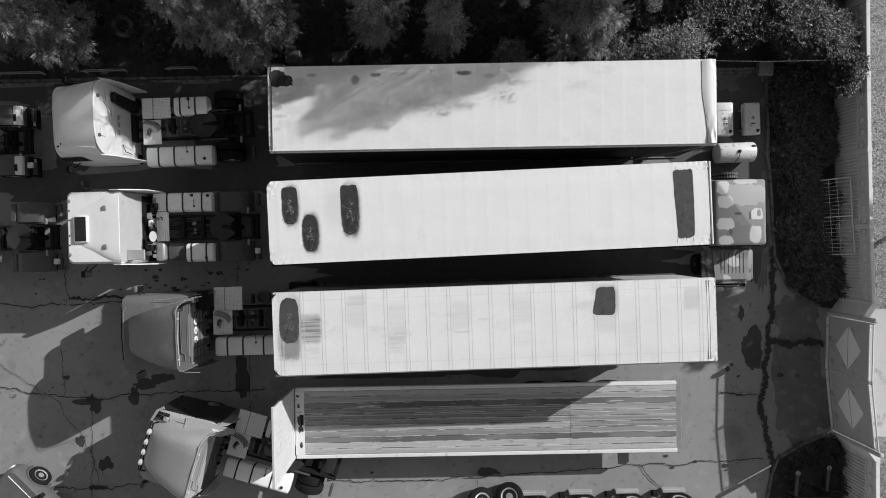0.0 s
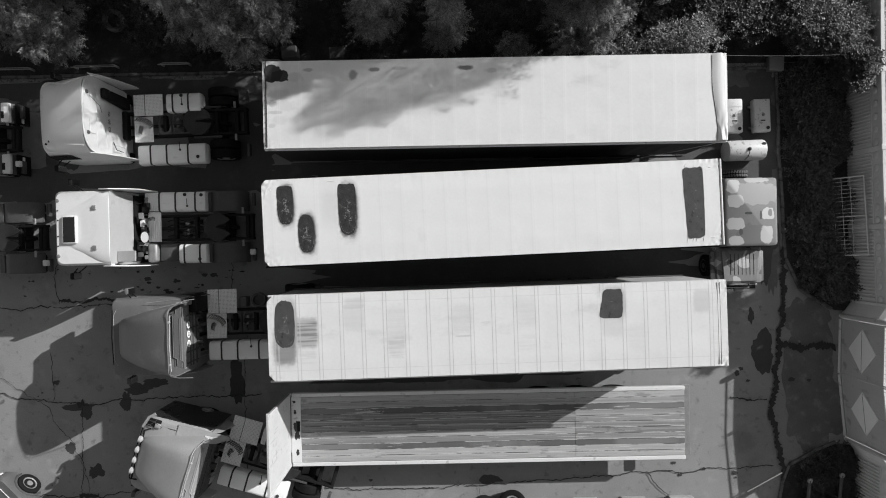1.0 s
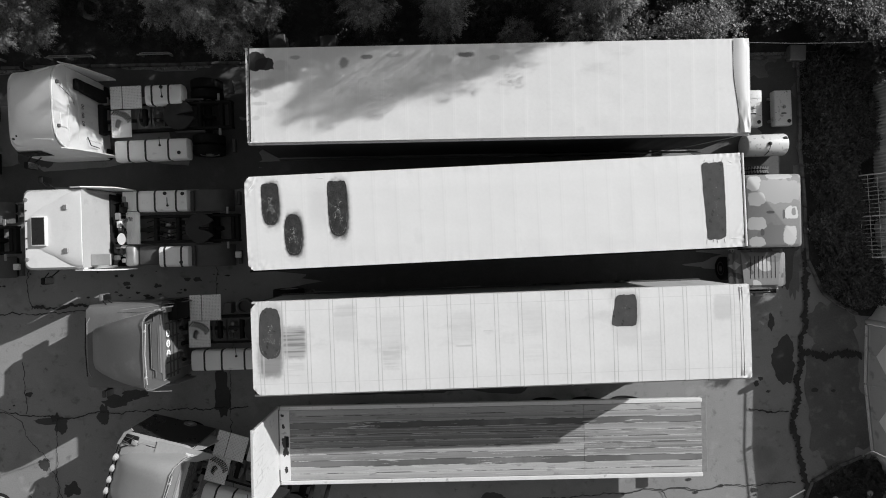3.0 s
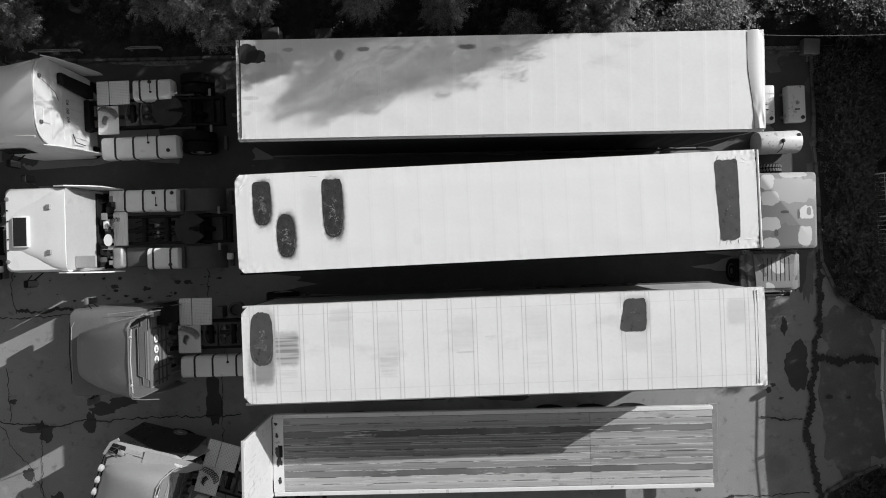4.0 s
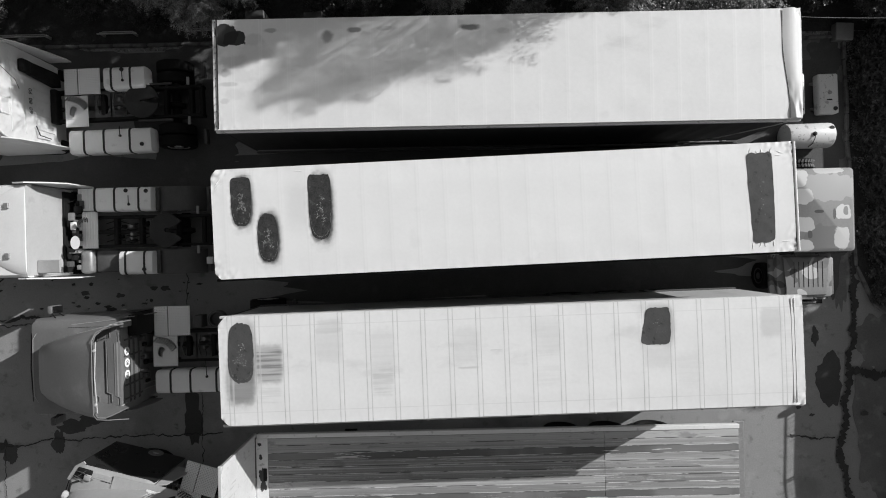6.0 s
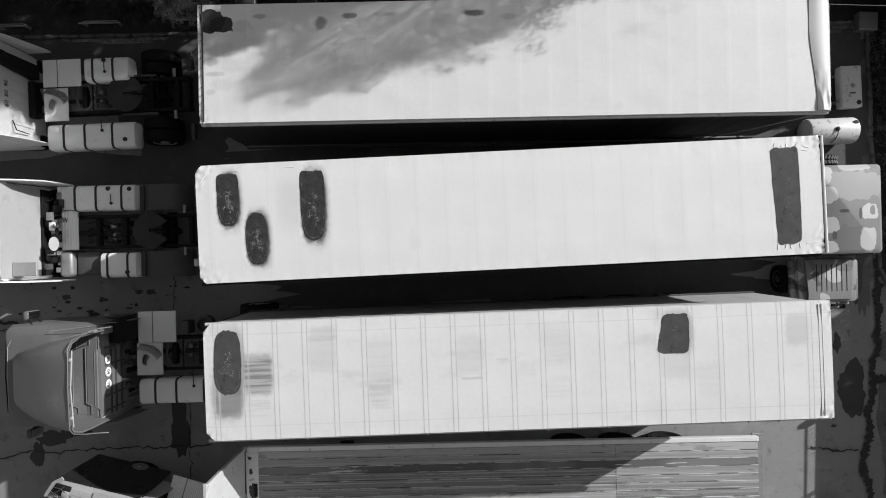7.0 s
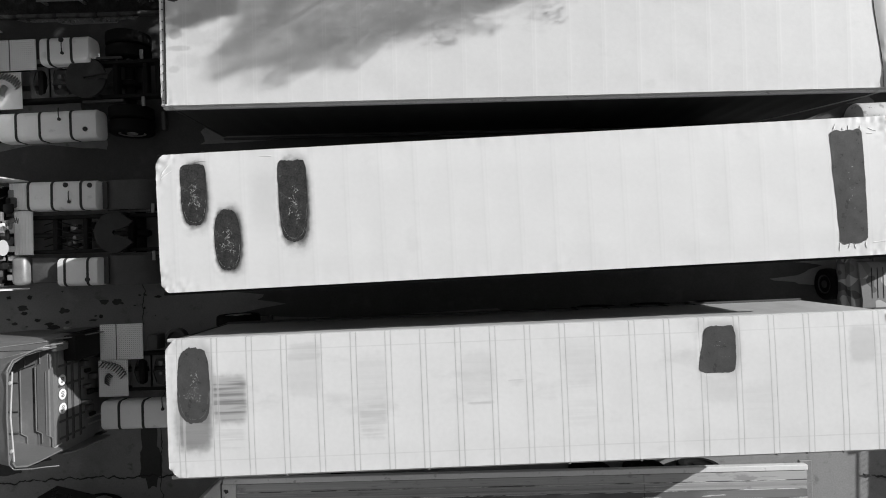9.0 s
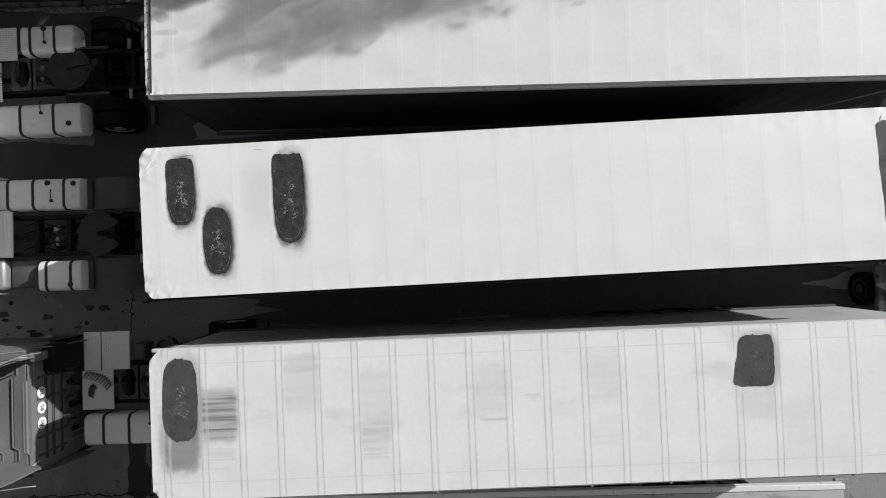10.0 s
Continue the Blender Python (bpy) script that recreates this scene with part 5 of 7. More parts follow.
def tractor_a(m):
    e = thing("tractor_unit", m, "white high-roof tractor unit standing without a trailer", "truck", "parked tractor units")
    chassis(e, "a", -2.2, 3.65, 2.05, 2.72)
    common_rear(e, -1.4, -0.74, 0.05, 2.3, (-0.1, 0.52, -0.62, 0.23), (-0.1, 0.88, 0.27, 0.98))
    tank(e, 1.06, 2.2, 0.33, 0.95, 1.25, 0.6, (1.28, 1.8), [(1.58, 0.86)], (1.6, 0.56))
    cab = cab_shell(e, [(0.4, -2.36, -0.55, 1.2, 0.12), (0.95, -2.44, -0.52, 1.23, 0.14), (1.5, -2.44, -0.52, 1.23, 0.16), (2.2, -2.36, -0.52, 1.17, 0.2), (2.42, -2.28, -0.54, 1.12, 0.22), (2.52, -2.2, -0.55, 1.08, 0.22)], M_white, "white painted cab body")
    bm = bmn()
    shield(bm, [(-2.33, 0.9, 2.42), (-2.28, 1.0, 2.5), (-2.1, 1.06, 2.63), (-1.8, 1.1, 2.78), (-1.45, 1.13, 2.93), (-1.1, 1.16, 3.05), (-0.8, 1.19, 3.14), (-0.58, 1.21, 3.2)], 2.3, 3.6)
    roof = part("roof_fairing", bm, M_white, cab, "smooth white domed roof fairing", angle=60)
    for k, (y0, y1, bend) in enumerate(((-0.8, -0.98, 0.16), (0.8, 0.98, -0.16))):
        bm = bmn()
        tube(bm, [(-2.2 + 1.55 * u, y0 + (y1 - y0) * u + bend * (1 - u) ** 3 - bend * 0.2, 2.53 + 0.57 * u ** 0.8 - 0.045) for u in [i / 8 for i in range(9)]], 0.02, 8)
        part("swage_line", bm, M_white, roof)
    # the hollow rear of the fairing: a rounded wall that fills the arch, set in behind its lip
    bm = bmn()
    arch = []
    for k in range(25):
        a = math.pi * k / 24
        c, q = math.cos(a), math.sin(a)
        w = (abs(c) ** 3.6 + abs(q) ** 3.6) ** (-1 / 3.6)
        arch.append((1.19 * w * c, 2.3 + 0.87 * w * q))
    prof = [(1.17, 0.85)] + arch + [(-1.17, 0.85)]
    loft(bm, [[Vector((x, y, z)) for y, z in prof] for x in (-0.545, -0.515)])
    part("rear_wall", bm, M_toned, cab, "white rear wall, toned down against direct sun")
    bm = bmn()
    tube(bm, [(-0.52 - 0.03 * math.sin(math.pi * i / 24) + 0.05 * (abs(y) / 1.2) ** 4, y * 1.015, z + 0.012) for i, (y, z) in enumerate(arch)], 0.026, 8)
    part("fairing_lip", bm, M_white, cab)
    for s in (-1, 1):
        bm = bmn()
        ring = [(-0.53, 1.0), (0.06, 1.0), (0.08, 1.2), (-0.1, 2.0), (-0.3, 2.6), (-0.53, 2.9)]
        loft(bm, [[Vector((x, s * 1.2, z)) for x, z in ring], [Vector((x, s * 1.225, z)) for x, z in ring]])
        part("side_fairing", bm, M_white, cab, "white side air deflector")
        side_glass(cab, -2.35, -1.5, 1.2, 1.7, 2.3, s)
        mirror(e, -2.25, s * 1.2, s, M_black, 1.85)
    bm = bmn()
    loft(bm, [[Vector((-2.49, -1.0, 1.55)), Vector((-2.49, 1.0, 1.55)), Vector((-2.36, 0.9, 2.3)), Vector((-2.36, -0.9, 2.3))], [Vector((-2.51, -1.0, 1.55)), Vector((-2.51, 1.0, 1.55)), Vector((-2.375, 0.9, 2.3)), Vector((-2.375, -0.9, 2.3))]])
    part("windscreen", bm, M_glass, cab)
    for y in (-0.75, -0.35, 0.05, 0.3):
        bm = bmn()
        box(bm, -0.517, -0.495, y - 0.03, y + 0.03, 0.95, 1.75, 0.009, 1)
        part("wall_rib", bm, M_toned, cab)
    for z, y0, y1 in ((2.02, -0.95, 0.45), (2.5, -1.0, 1.0)):
        bm = bmn()
        box(bm, -0.517, -0.503, y0, y1, z, z + 0.05, 0.006, 1)
        part("wall_swage", bm, M_toned, cab)
    bm = bmn()
    box(bm, -0.517, -0.49, -0.62, -0.2, 2.62, 2.92, 0.02, 1)
    part("vent_cover", bm, M_toned, cab)
    for y in (-0.62, 0.62):
        bm = bmn()
        box(bm, -0.52, -0.45, y - 0.05, y + 0.05, 2.98, 3.06, 0.015, 1)
        part("fairing_hinge", bm, M_greyplate, cab)
    bm = bmn()
    tube(bm, [(-0.5, 0.55, 2.9), (-0.42, 0.3, 2.5), (-0.46, 0.12, 2.32)], 0.007, 6)
    part("aerial_lead", bm, M_black, cab)
    for k, t in enumerate(("60", "80", "90")):
        letters(t, 0.17, pose(-0.5, -0.32 + 0.25 * k, 1.86, 90, 0, 90), M_num, cab)
    bm = bmn()
    box(bm, -0.5, -0.34, 0.58, 0.92, 2.0, 2.32, 0.05, 2)
    loft(bm, [[Vector((-0.49, 0.58, 2.02)), Vector((-0.36, 0.58, 2.02)), Vector((-0.36, 0.9, 2.02)), Vector((-0.49, 0.9, 2.02))], [Vector((-0.49, 0.5, 1.0)), Vector((-0.26, 0.5, 1.0)), Vector((-0.26, 0.86, 1.0)), Vector((-0.49, 0.86, 1.0))]])
    part("air_intake", bm, M_black, e, "black air intake stack")
    bm = bmn()
    box(bm, -0.51, -0.34, -0.5, 0.45, 0.85, 1.12, 0.03, 1)
    part("rear_service_panel", bm, M_black, e)
    bm = bmn()
    tube(bm, [(-0.45, -0.95, 1.2), (-0.4, -0.95, 1.7), (-0.46, -0.7, 1.75)], 0.014, 6)
    part("grab_handle", bm, M_black, cab)
    for x, y in ((-1.95, -0.78), (-2.05, -0.86)):
        bm = bmn()
        lathe(bm, [(0.035, 0), (0.03, 0.03), (0.005, 0.035)], "z", (x, y, 2.64), 10)
        part("marker_lamp", bm, M_black, cab)
    return e


# Darker paint for rear wall parts, offsetting the direct sun they face.
M_rear_dark = overlay(mat("darkened_rear_cab_paint", 0.045, 0.08, 1.5, 18, 0.7, bump=0.05, spec=0.3), 0.12, 0.56, 0.7, 2.5, amount=0.6)
M_flank = mat("glossy_black_panel", 0.012, 0.03, 2, 20, 0.3, bump=0.03, spec=0.4)


def tractor_c(m, label, horns=False, M_red=M_red, shift=-0.25):
    e = thing("tractor_unit", m, label, "truck", "parked tractor units")
    chassis(e, "a", -2.3, steer=shift)
    common_rear(e, -1.26, -0.62, 0.06)
    if horns:
        tank(e, 1.1, 2.28, 0.44, 1.06, 1.25, 0.6, (1.3, 1.8), [(1.6, 0.95)])
    else:
        bm = bmn()
        box(bm, 1.08, 1.32, 0.5, 0.85, 0.7, 1.12, 0.04, 2)
        part("battery_box", bm, M_greyplate, e)
        bm = bmn()
        lathe(bm, [(0.2, 0.75), (0.24, 0.8), (0.24, 1.0), (0.18, 1.02), (0.16, 0.9)], "z", (1.68, 0.72, 0), 20)
        part("air_reservoir", bm, M_greyplate, e)
    wide = 0.0 if horns else 0.17
    cab = cab_shell(e, [(0.4, -2.42, -0.3, 1.22, 0.1), (0.95, -2.5, -0.27, 1.25, 0.24), (1.45, -2.5, -0.27, 1.25, 0.26), (2.1, -2.42 - wide, -0.27, 1.24, 0.28 - wide), (2.26, -2.34 - 1.2 * wide, -0.3, 1.18, 0.3 - wide), (2.3, -2.1 - wide, -0.4, 1.0, 0.3 - wide)], M_red, "grey painted cab body", taper=0.06 if horns else 0.0)
    cab.location.y = shift
    bm = bmn()
    raised = (0.1, 1.3) if horns else (0.34, 1.9)
    form = [(-2.3, 0.44, 2.3), (-2.24, 0.55, 2.4), (-2.1, 0.63, 2.52), (-1.8, 0.74, 2.68), (-1.4, 0.87, 2.84), (-1.0, 0.98, 2.96), (-0.7, 1.05, 3.04), (-0.45, 1.1, 3.08)]
    shield(bm, [(x + raised[0] * (x + 2.3) / 1.85, w * (0.99 if raised[0] else 1.0), 2.3 + (z - 2.3) * raised[1]) for x, w, z in form], 2.2, 6.0, 20, 0.03)
    part("roof_fairing", bm, M_red, cab, "rounded grey roof air deflector", angle=60)
    bm = bmn()
    tube(bm, [(-0.12, -1.2, 2.2), (-0.26, -1.16, 2.36), (-0.36, -1.1, 2.62), (-0.42, -0.98, 2.98), (-0.43, -0.86, 3.08), (-0.43, 0, 3.11), (-0.43, 0.86, 3.08), (-0.42, 1.02, 2.95), (-0.36, 1.12, 2.5), (-0.26, 1.18, 2.3), (-0.05, 1.2, 2.1)], 0.012, 8)
    part("fairing_lip", bm, M_red if not horns else M_paint, cab).location = (raised[0], 0, 0.78 * (raised[1] - 1))
    bm = bmn()
    tube(bm, [(-0.38, -0.82, 3.02), (-0.4, 0, 3.06), (-0.38, 0.82, 3.02)], 0.015, 8)
    stay = part("fairing_stay", bm, M_dull, cab, "pale tubular stay")
    stay.location = (raised[0], 0, 0.78 * (raised[1] - 1))
    for y in (-0.62, 0.62):
        bm = bmn()
        lathe(bm, [(0.03, -0.02), (0.04, 0.0), (0.03, 0.03), (0.005, 0.035)], "z", (-0.385, y, 3.06), 12)
        part("stay_knob", bm, M_dull, stay)
    for x, z, y0 in ((-0.95, 2.31, 0.0), (-0.62, 2.33, 0.06), (-0.42, 2.31, -0.04)):
        bm = bmn()
        tube(bm, [(x + 0.12, -0.98 + y0, z), (x + 0.12, -0.78 + y0, z), (x, -0.72 + y0, z), (x, 0.6 + y0, z), (x + 0.1, 0.66 + y0, z), (x + 0.1, 0.95 + y0, z)], 0.013, 6)
        part("roof_swage", bm, M_red if not horns else M_paint, cab)
    for y in (-0.7, -0.25, 0.35, 0.75):
        bm = bmn()
        box(bm, -1.3, -0.98, y - 0.012, y + 0.012, 2.29, 2.335, 0.006, 1)
        part("deflector_foot", bm, M_greyplate, cab)
    # stepped rear wall under the open fairing
    bm = bmn()
    loft(bm, [[Vector((-0.6, y0, z)), Vector((-0.6, y1, z)), Vector((-0.265 + k, y1, z)), Vector((-0.265 + k, y0, z))] for z, k, y0, y1 in ((2.05, 0, -1.1, 1.1), (2.2, -0.01, -1.08, 1.08), (2.23, -0.06, -1.04, 1.04), (2.312, -0.1, -1.0, 1.0))])
    part("rear_roof_step", bm, M_red, cab)
    bm = bmn()
    box(bm, -0.275, -0.262, -1.2, 1.2, 0.95, 2.12, 0.004, 1)
    # With horns, the darker colour takes down the sunlight on this wall.
    part("rear_wall", bm, M_rear_dark if horns else M_red, cab, "flat rear wall of the cab")
    for y in (-0.9, -0.55, 0.2, 0.62):
        bm = bmn()
        box(bm, -0.272, -0.245, y - 0.025, y + 0.025, 1.3, 2.15, 0.01, 1)
        part("wall_rib", bm, M_rear_dark, cab)
    for k, t in enumerate(() if horns else ("60", "80", "90")):
        y = -0.28 + 0.3 * k
        bm = bmn()
        lathe(bm, [(0.115, -0.266), (0.115, -0.255), (0.112, -0.252), (0.002, -0.252)], "x", (0.013, y, 2.05), 24)
        part("speed_sticker", bm, M_sticker, cab, "round white speed sticker")
        letters(t, 0.13, pose(-0.236, y, 2.05, 90, 0, 90), M_num, cab)
    for s in (-1, 1):
        side_glass(cab, -1.6, -0.8, 1.2, 1.5, 2.0, s)
        if not (horns and s > 0):
            mirror(e, -2.2, s * 1.14 + shift, s, M_red if s > 0 else M_greyplate, 2.0)
        bm = bmn()
        ring = [(-0.28, 0.9), (0.08, 0.9), (0.1, 1.2), (-0.05, 2.0), (-0.28, 2.2)]
        loft(bm, [[Vector((x, s * 1.2, z)) for x, z in ring], [Vector((x, s * 1.222, z)) for x, z in ring]])
        part("side_fairing", bm, M_red, cab)
        # black lower flank with the wheel behind it
        bm = bmn()
        top, fore = (2.08, -2.34) if horns else (1.46, -2.22)
        loft(bm, [[Vector((x, s * (1.252 * (1 - 0.06 * (-0.5 - x) / 2) + o), z)) for x, z in ((fore, 0.42), (-0.3, 0.42), (-0.3, top), (fore, top))] for o in (-0.012, 0.012)])
        part("lower_flank", bm, M_flank, cab, "black lower side panel")
        bm = bmn()
        lathe(bm, [(0.06, 0.05), (0.09, 0.045), (0.1, 0.01), (0.2, 0.0), (0.21, -0.02)], "y", (0, 0, 0), 20)
        hub = part("wheel_hub", bm, M_steel, cab)
        hub.matrix_local = pose(-1.1, s * 1.25, 0.55, 0, 0, 0 if s > 0 else 180)
        bm = bmn()
        box(bm, -1.6, -0.5, s * 1.0 - 0.006, s * 1.0 + 0.006, 2.285, 2.3)
        part("roof_joint", bm, M_black, cab)
        bm = bmn()
        tube(bm, [(-0.22, s * 0.98, 2.15), (-0.3, s * 1.06, 2.35), (-0.36, s * 1.08, 2.6)], 0.014, 6)
        part("fairing_bracket", bm, M_paint, cab)
        bm = bmn()
        tube(bm, [(-2.34 - wide, 0, 2.3), (-2.34 - wide, s * 0.72, 2.28), (-2.2 - wide, s * 0.96, 2.27), (-1.9, s * 1.04, 2.275), (-0.4, s * 1.17, 2.28)], 0.008, 6)
        part("roof_rim", bm, M_paint, cab)
    for s in (-1, 1):
        bm = bmn()
        tube(bm, [(x + raised[0] * (x + 2.3) / 1.85, s * (w * 0.99 + 0.005), 2.31) for x, w, z in form], 0.012, 6)
        part("fairing_seam", bm, M_paint, cab)
    bm = bmn()
    tube(bm, [(-2.28 - wide, -1.0, 2.24), (-2.42 - wide, -0.86, 2.2), (-2.46 - wide, 0, 2.2), (-2.42 - wide, 0.86, 2.2), (-2.28 - wide, 1.0, 2.24)], 0.014, 8)
    part("visor_edge", bm, M_black, cab)
    for z, k in ((1.45, 0.02), (1.7, 0.025), (1.9, 0.015)):
        bm = bmn()
        box(bm, -0.272, -0.262 + k, -1.02, 1.0, z, z + 0.045, 0.008, 1)
        part("wall_ledge", bm, M_rear_dark, cab)
        bm = bmn()
        box(bm, -0.27, -0.266 + k * 0.6, -1.0, 0.98, z - 0.03, z - 0.008)
        part("wall_groove", bm, M_black, cab)
    for i in range(2):
        bm = bmn()
        tube(bm, [(-0.2, -0.95 - 0.14 * i, 1.3), (-0.16, -0.95 - 0.14 * i, 0.95), (0.06, -0.95 - 0.14 * i, 0.93)], 0.018, 6)
        part("pipe", bm, M_steel, e)
    for i in range(9):
        y, z = -0.9 + 0.17 * i, 1.0 + 0.35 * ((i * 7) % 5) / 5
        bm = bmn()
        box(bm, -0.26, -0.18 + 0.05 * (i % 3), y - 0.05, y + 0.04 + 0.03 * (i % 2), z, z + 0.16, 0.02, 2)
        part("valve_unit", bm, M_greyplate if i % 3 else M_black, e)
    if not horns:
        bm = bmn()
        box(bm, -0.26, 0.02, 0.45, 1.0, 1.1, 2.0, 0.05, 2)
        part("air_intake", bm, M_black, e)
        bm = bmn()
        box(bm, -0.25, -0.12, 0.72, 0.9, 2.0, 2.38, 0.03, 2)
        part("vent_grille", bm, M_steel, e)
    bm = bmn()
    box(bm, -2.5, -2.26, -0.86, 0.86, 2.08, 2.13, 0.015, 1)
    part("sun_visor", bm, M_red, cab)
    bm = bmn()
    loft(bm, [[Vector((-2.49, -0.8, 1.5)), Vector((-2.49, 0.8, 1.5)), Vector((-2.42, 0.77, 2.04)), Vector((-2.42, -0.77, 2.04))], [Vector((-2.515, -0.8, 1.5)), Vector((-2.515, 0.8, 1.5)), Vector((-2.445, 0.77, 2.04)), Vector((-2.445, -0.77, 2.04))]])
    part("windscreen", bm, M_glass, cab)
    if horns:
        # rear corner panel that carries the roof shoulder back past the cab wall
        bm = bmn()
        loft(bm, [[Vector((x, y, z + o)) for x, y, z in ((-1.3, 0.85, 2.3), (-0.3, 0.88, 2.3), (-0.02, 0.95, 2.29), (0.36, 1.16, 2.24), (0.34, 1.25, 2.2), (-0.3, 1.25, 2.24), (-1.3, 1.22, 2.27))] for o in (0.0, 0.03)])
        part("corner_deflector", bm, M_red, cab, "pale grey rear corner deflector")
        bm = bmn()
        box(bm, -1.95, -0.5, 1.02, 1.035, 2.285, 2.3, 0.004, 1)
        part("roof_joint", bm, M_paint, cab)
        bm = bmn()
        tube(bm, [(-2.1, -0.85, 2.24), (-2.26, -0.8, 2.4), (-2.26, 0.8, 2.4), (-2.1, 0.85, 2.24)], 0.028, 8)
        bar = part("lamp_bar", bm, M_black, cab)
        for i in range(4):
            y = -0.51 + 0.34 * i
            bm = bmn()
            lathe(bm, [(0.03, 0.09), (0.09, 0.05), (0.105, 0.0), (0.1, -0.03), (0.02, -0.035)], "x", (-2.3, y, 2.46), 18)
            part("spotlight", bm, M_dull, bar, "round roof spotlight")
        bm = bmn()
        box(bm, -0.4, -0.16, 1.06, 1.13, 2.325, 2.332)
        part("reflector_strip", bm, M_sticker, cab)
        # broken front corner: an open black recess with a lamp, a bent bracket and pipes
        bm = bmn()
        box(bm, -2.32, -1.86, 0.9, 1.17, 2.2, 2.318, 0.05, 2)
        part("corner_recess", bm, M_black, cab)
        bm = bmn()
        box(bm, -2.02, -1.84, 0.93, 1.08, 2.3, 2.36, 0.025, 2)
        part("corner_lamp", bm, M_paint, cab)
        bm = bmn()
        loft(bm, [[Vector((x, y, z + o)) for x, y, z in ((-2.42, 0.84, 2.3), (-2.34, 0.84, 2.32), (-2.2, 1.22, 2.36), (-2.06, 1.32, 2.3), (-2.14, 1.37, 2.28), (-2.3, 1.22, 2.32))] for o in (0.0, 0.035)])
        part("mirror_bracket", bm, M_red, cab, "pale bent mirror bracket")
        for pts in (((-2.3, 0.9, 2.33), (-2.15, 1.0, 2.36), (-2.0, 1.17, 2.34)), ((-2.25, 1.1, 2.33), (-2.05, 1.12, 2.37), (-1.78, 0.98, 2.33)), ((-2.32, 1.0, 2.34), (-1.95, 0.9, 2.35))):
            bm = bmn()
            tube(bm, pts, 0.009, 6)
            part("pipe", bm, M_greyplate, cab)
    return e


def tractor_b(m, label, with_dish=True, tail=False):
    """Origin at the catwalk's front edge: tanks, battery box, mudguards."""
    e = thing("tractor_unit", m, label, "truck", "parked tractor units")
    chassis(e, "b", -1.9, 3.5, 2.36, 2.62)
    tread_plate(e, -0.1, 0.37, 0.58, 1.2, 1.08, slats=7)
    tread_plate(e, 0.0, 0.43, -0.46, 0.56, 1.08, slats=6)
    if with_dish or tail:
        tank(e, 0.4, 2.0, 0.54, 1.2, 1.25, 0.62, (0.46, 1.0, 1.66), [(1.32, 1.1), (1.87, 1.08)], (1.4, 0.72))
        tank(e, 1.08, 2.0, -1.2, -0.56, 1.25, 0.62, (1.26, 1.78), [(1.78, -1.06)])
    bm = bmn()
    box(bm, 0.36, 0.98, -1.12, -0.52, 0.5, 1.05, 0.05, 2)
    part("battery_box", bm, M_greyplate, e)
    bm = bmn()
    box(bm, -0.02, 0.32, -1.15, -0.5, 0.5, 1.2, 0.1, 3)
    part("silencer", bm, M_steel, e, "rounded steel silencer")
    for s in (-1, 1):
        mudguard(e, 2.62, s * 0.87, 0.68, 0.66, cover=tail)
    rng = random.Random(19)
    for i in range(11):
        x, y = rng.uniform(0.55, 1.75), rng.uniform(-0.3, 0.3)
        bm = bmn()
        box(bm, x - rng.uniform(0.03, 0.09), x + 0.05, y - 0.05, y + rng.uniform(0.03, 0.08), 0.72, 0.8 + rng.uniform(0, 0.1), 0.02, 2)
        part("valve", bm, (M_black, M_greyplate, M_black, M_steel)[i % 4], e)
    for i in range(4):
        y = -0.28 + 0.17 * i
        bm = bmn()
        tube(bm, [(0.55, y, 0.86), (0.9, y + 0.08, 0.93), (1.3, y - 0.05, 0.9), (1.8, y * 0.5, 0.92)], 0.014, 6)
        part("air_line", bm, M_black, e)
    bm = bmn()
    box(bm, 3.35, 3.55, -0.96, -0.76, 0.85, 0.95, 0.03, 2)
    part("work_lamp", bm, M_rail, e)
    cab = cab_shell(e, [(0.4, -2.16, -0.4, 1.17, 0.12), (0.95, -2.24, -0.38, 1.2, 0.14), (1.5, -2.24, -0.38, 1.2, 0.16), (2.2, -2.18, -0.38, 1.18, 0.16), (2.55, -2.13, -0.4, 1.15, 0.16), (2.66, -2.04, -0.4, 1.1, 0.2)], M_white, "white painted cab body")
    bm = bmn()
    shield(bm, [(-1.95, 0.5, 2.662), (-1.8, 0.62, 2.67), (-1.5, 0.74, 2.685), (-1.2, 0.86, 2.7), (-0.95, 1.0, 2.718), (-0.75, 1.1, 2.73), (-0.55, 1.15, 2.738), (-0.38, 1.17, 2.74)], 2.45, 6.0)
    part("roof_fairing", bm, M_white, cab, "bright white sloping roof deflector", angle=60)
    bm = bmn()
    box(bm, -0.378, -0.362, -1.12, 1.12, 1.2, 2.7, 0.006, 1)
    part("rear_wall", bm, M_dull, cab, "white rear wall, toned down against direct sun")
    bm = bmn()
    box(bm, -1.82, -1.38, -0.48, 0.38, 2.655, 2.76, 0.03, 2)
    h = part("roof_hatch", bm, M_white, cab)
    bm = bmn()
    box(bm, -1.78, -1.42, -0.44, 0.34, 2.76, 2.766)
    part("hatch_glass", bm, M_glass, h)
    for s in (-1, 1):
        bm = bmn()
        ring = [(-0.4, 1.0), (0.3, 1.0), (0.3, 1.3), (0.2, 2.0), (0.0, 2.5), (-0.35, 2.8), (-0.7, 2.7)]
        if s < 0:
            ring = [(-0.4, 1.0), (0.28, 1.0), (0.24, 1.5), (0.0, 2.3), (-0.35, 2.75), (-0.6, 2.7)]
        loft(bm, [[Vector((x, s * (1.16 + 0.06 * min(1, (3.0 - z))), z)) for x, z in ring], [Vector((x, s * (1.19 + 0.06 * min(1, (3.0 - z))), z)) for x, z in ring]])
        part("side_fairing", bm, M_white, cab, "white side air deflector")
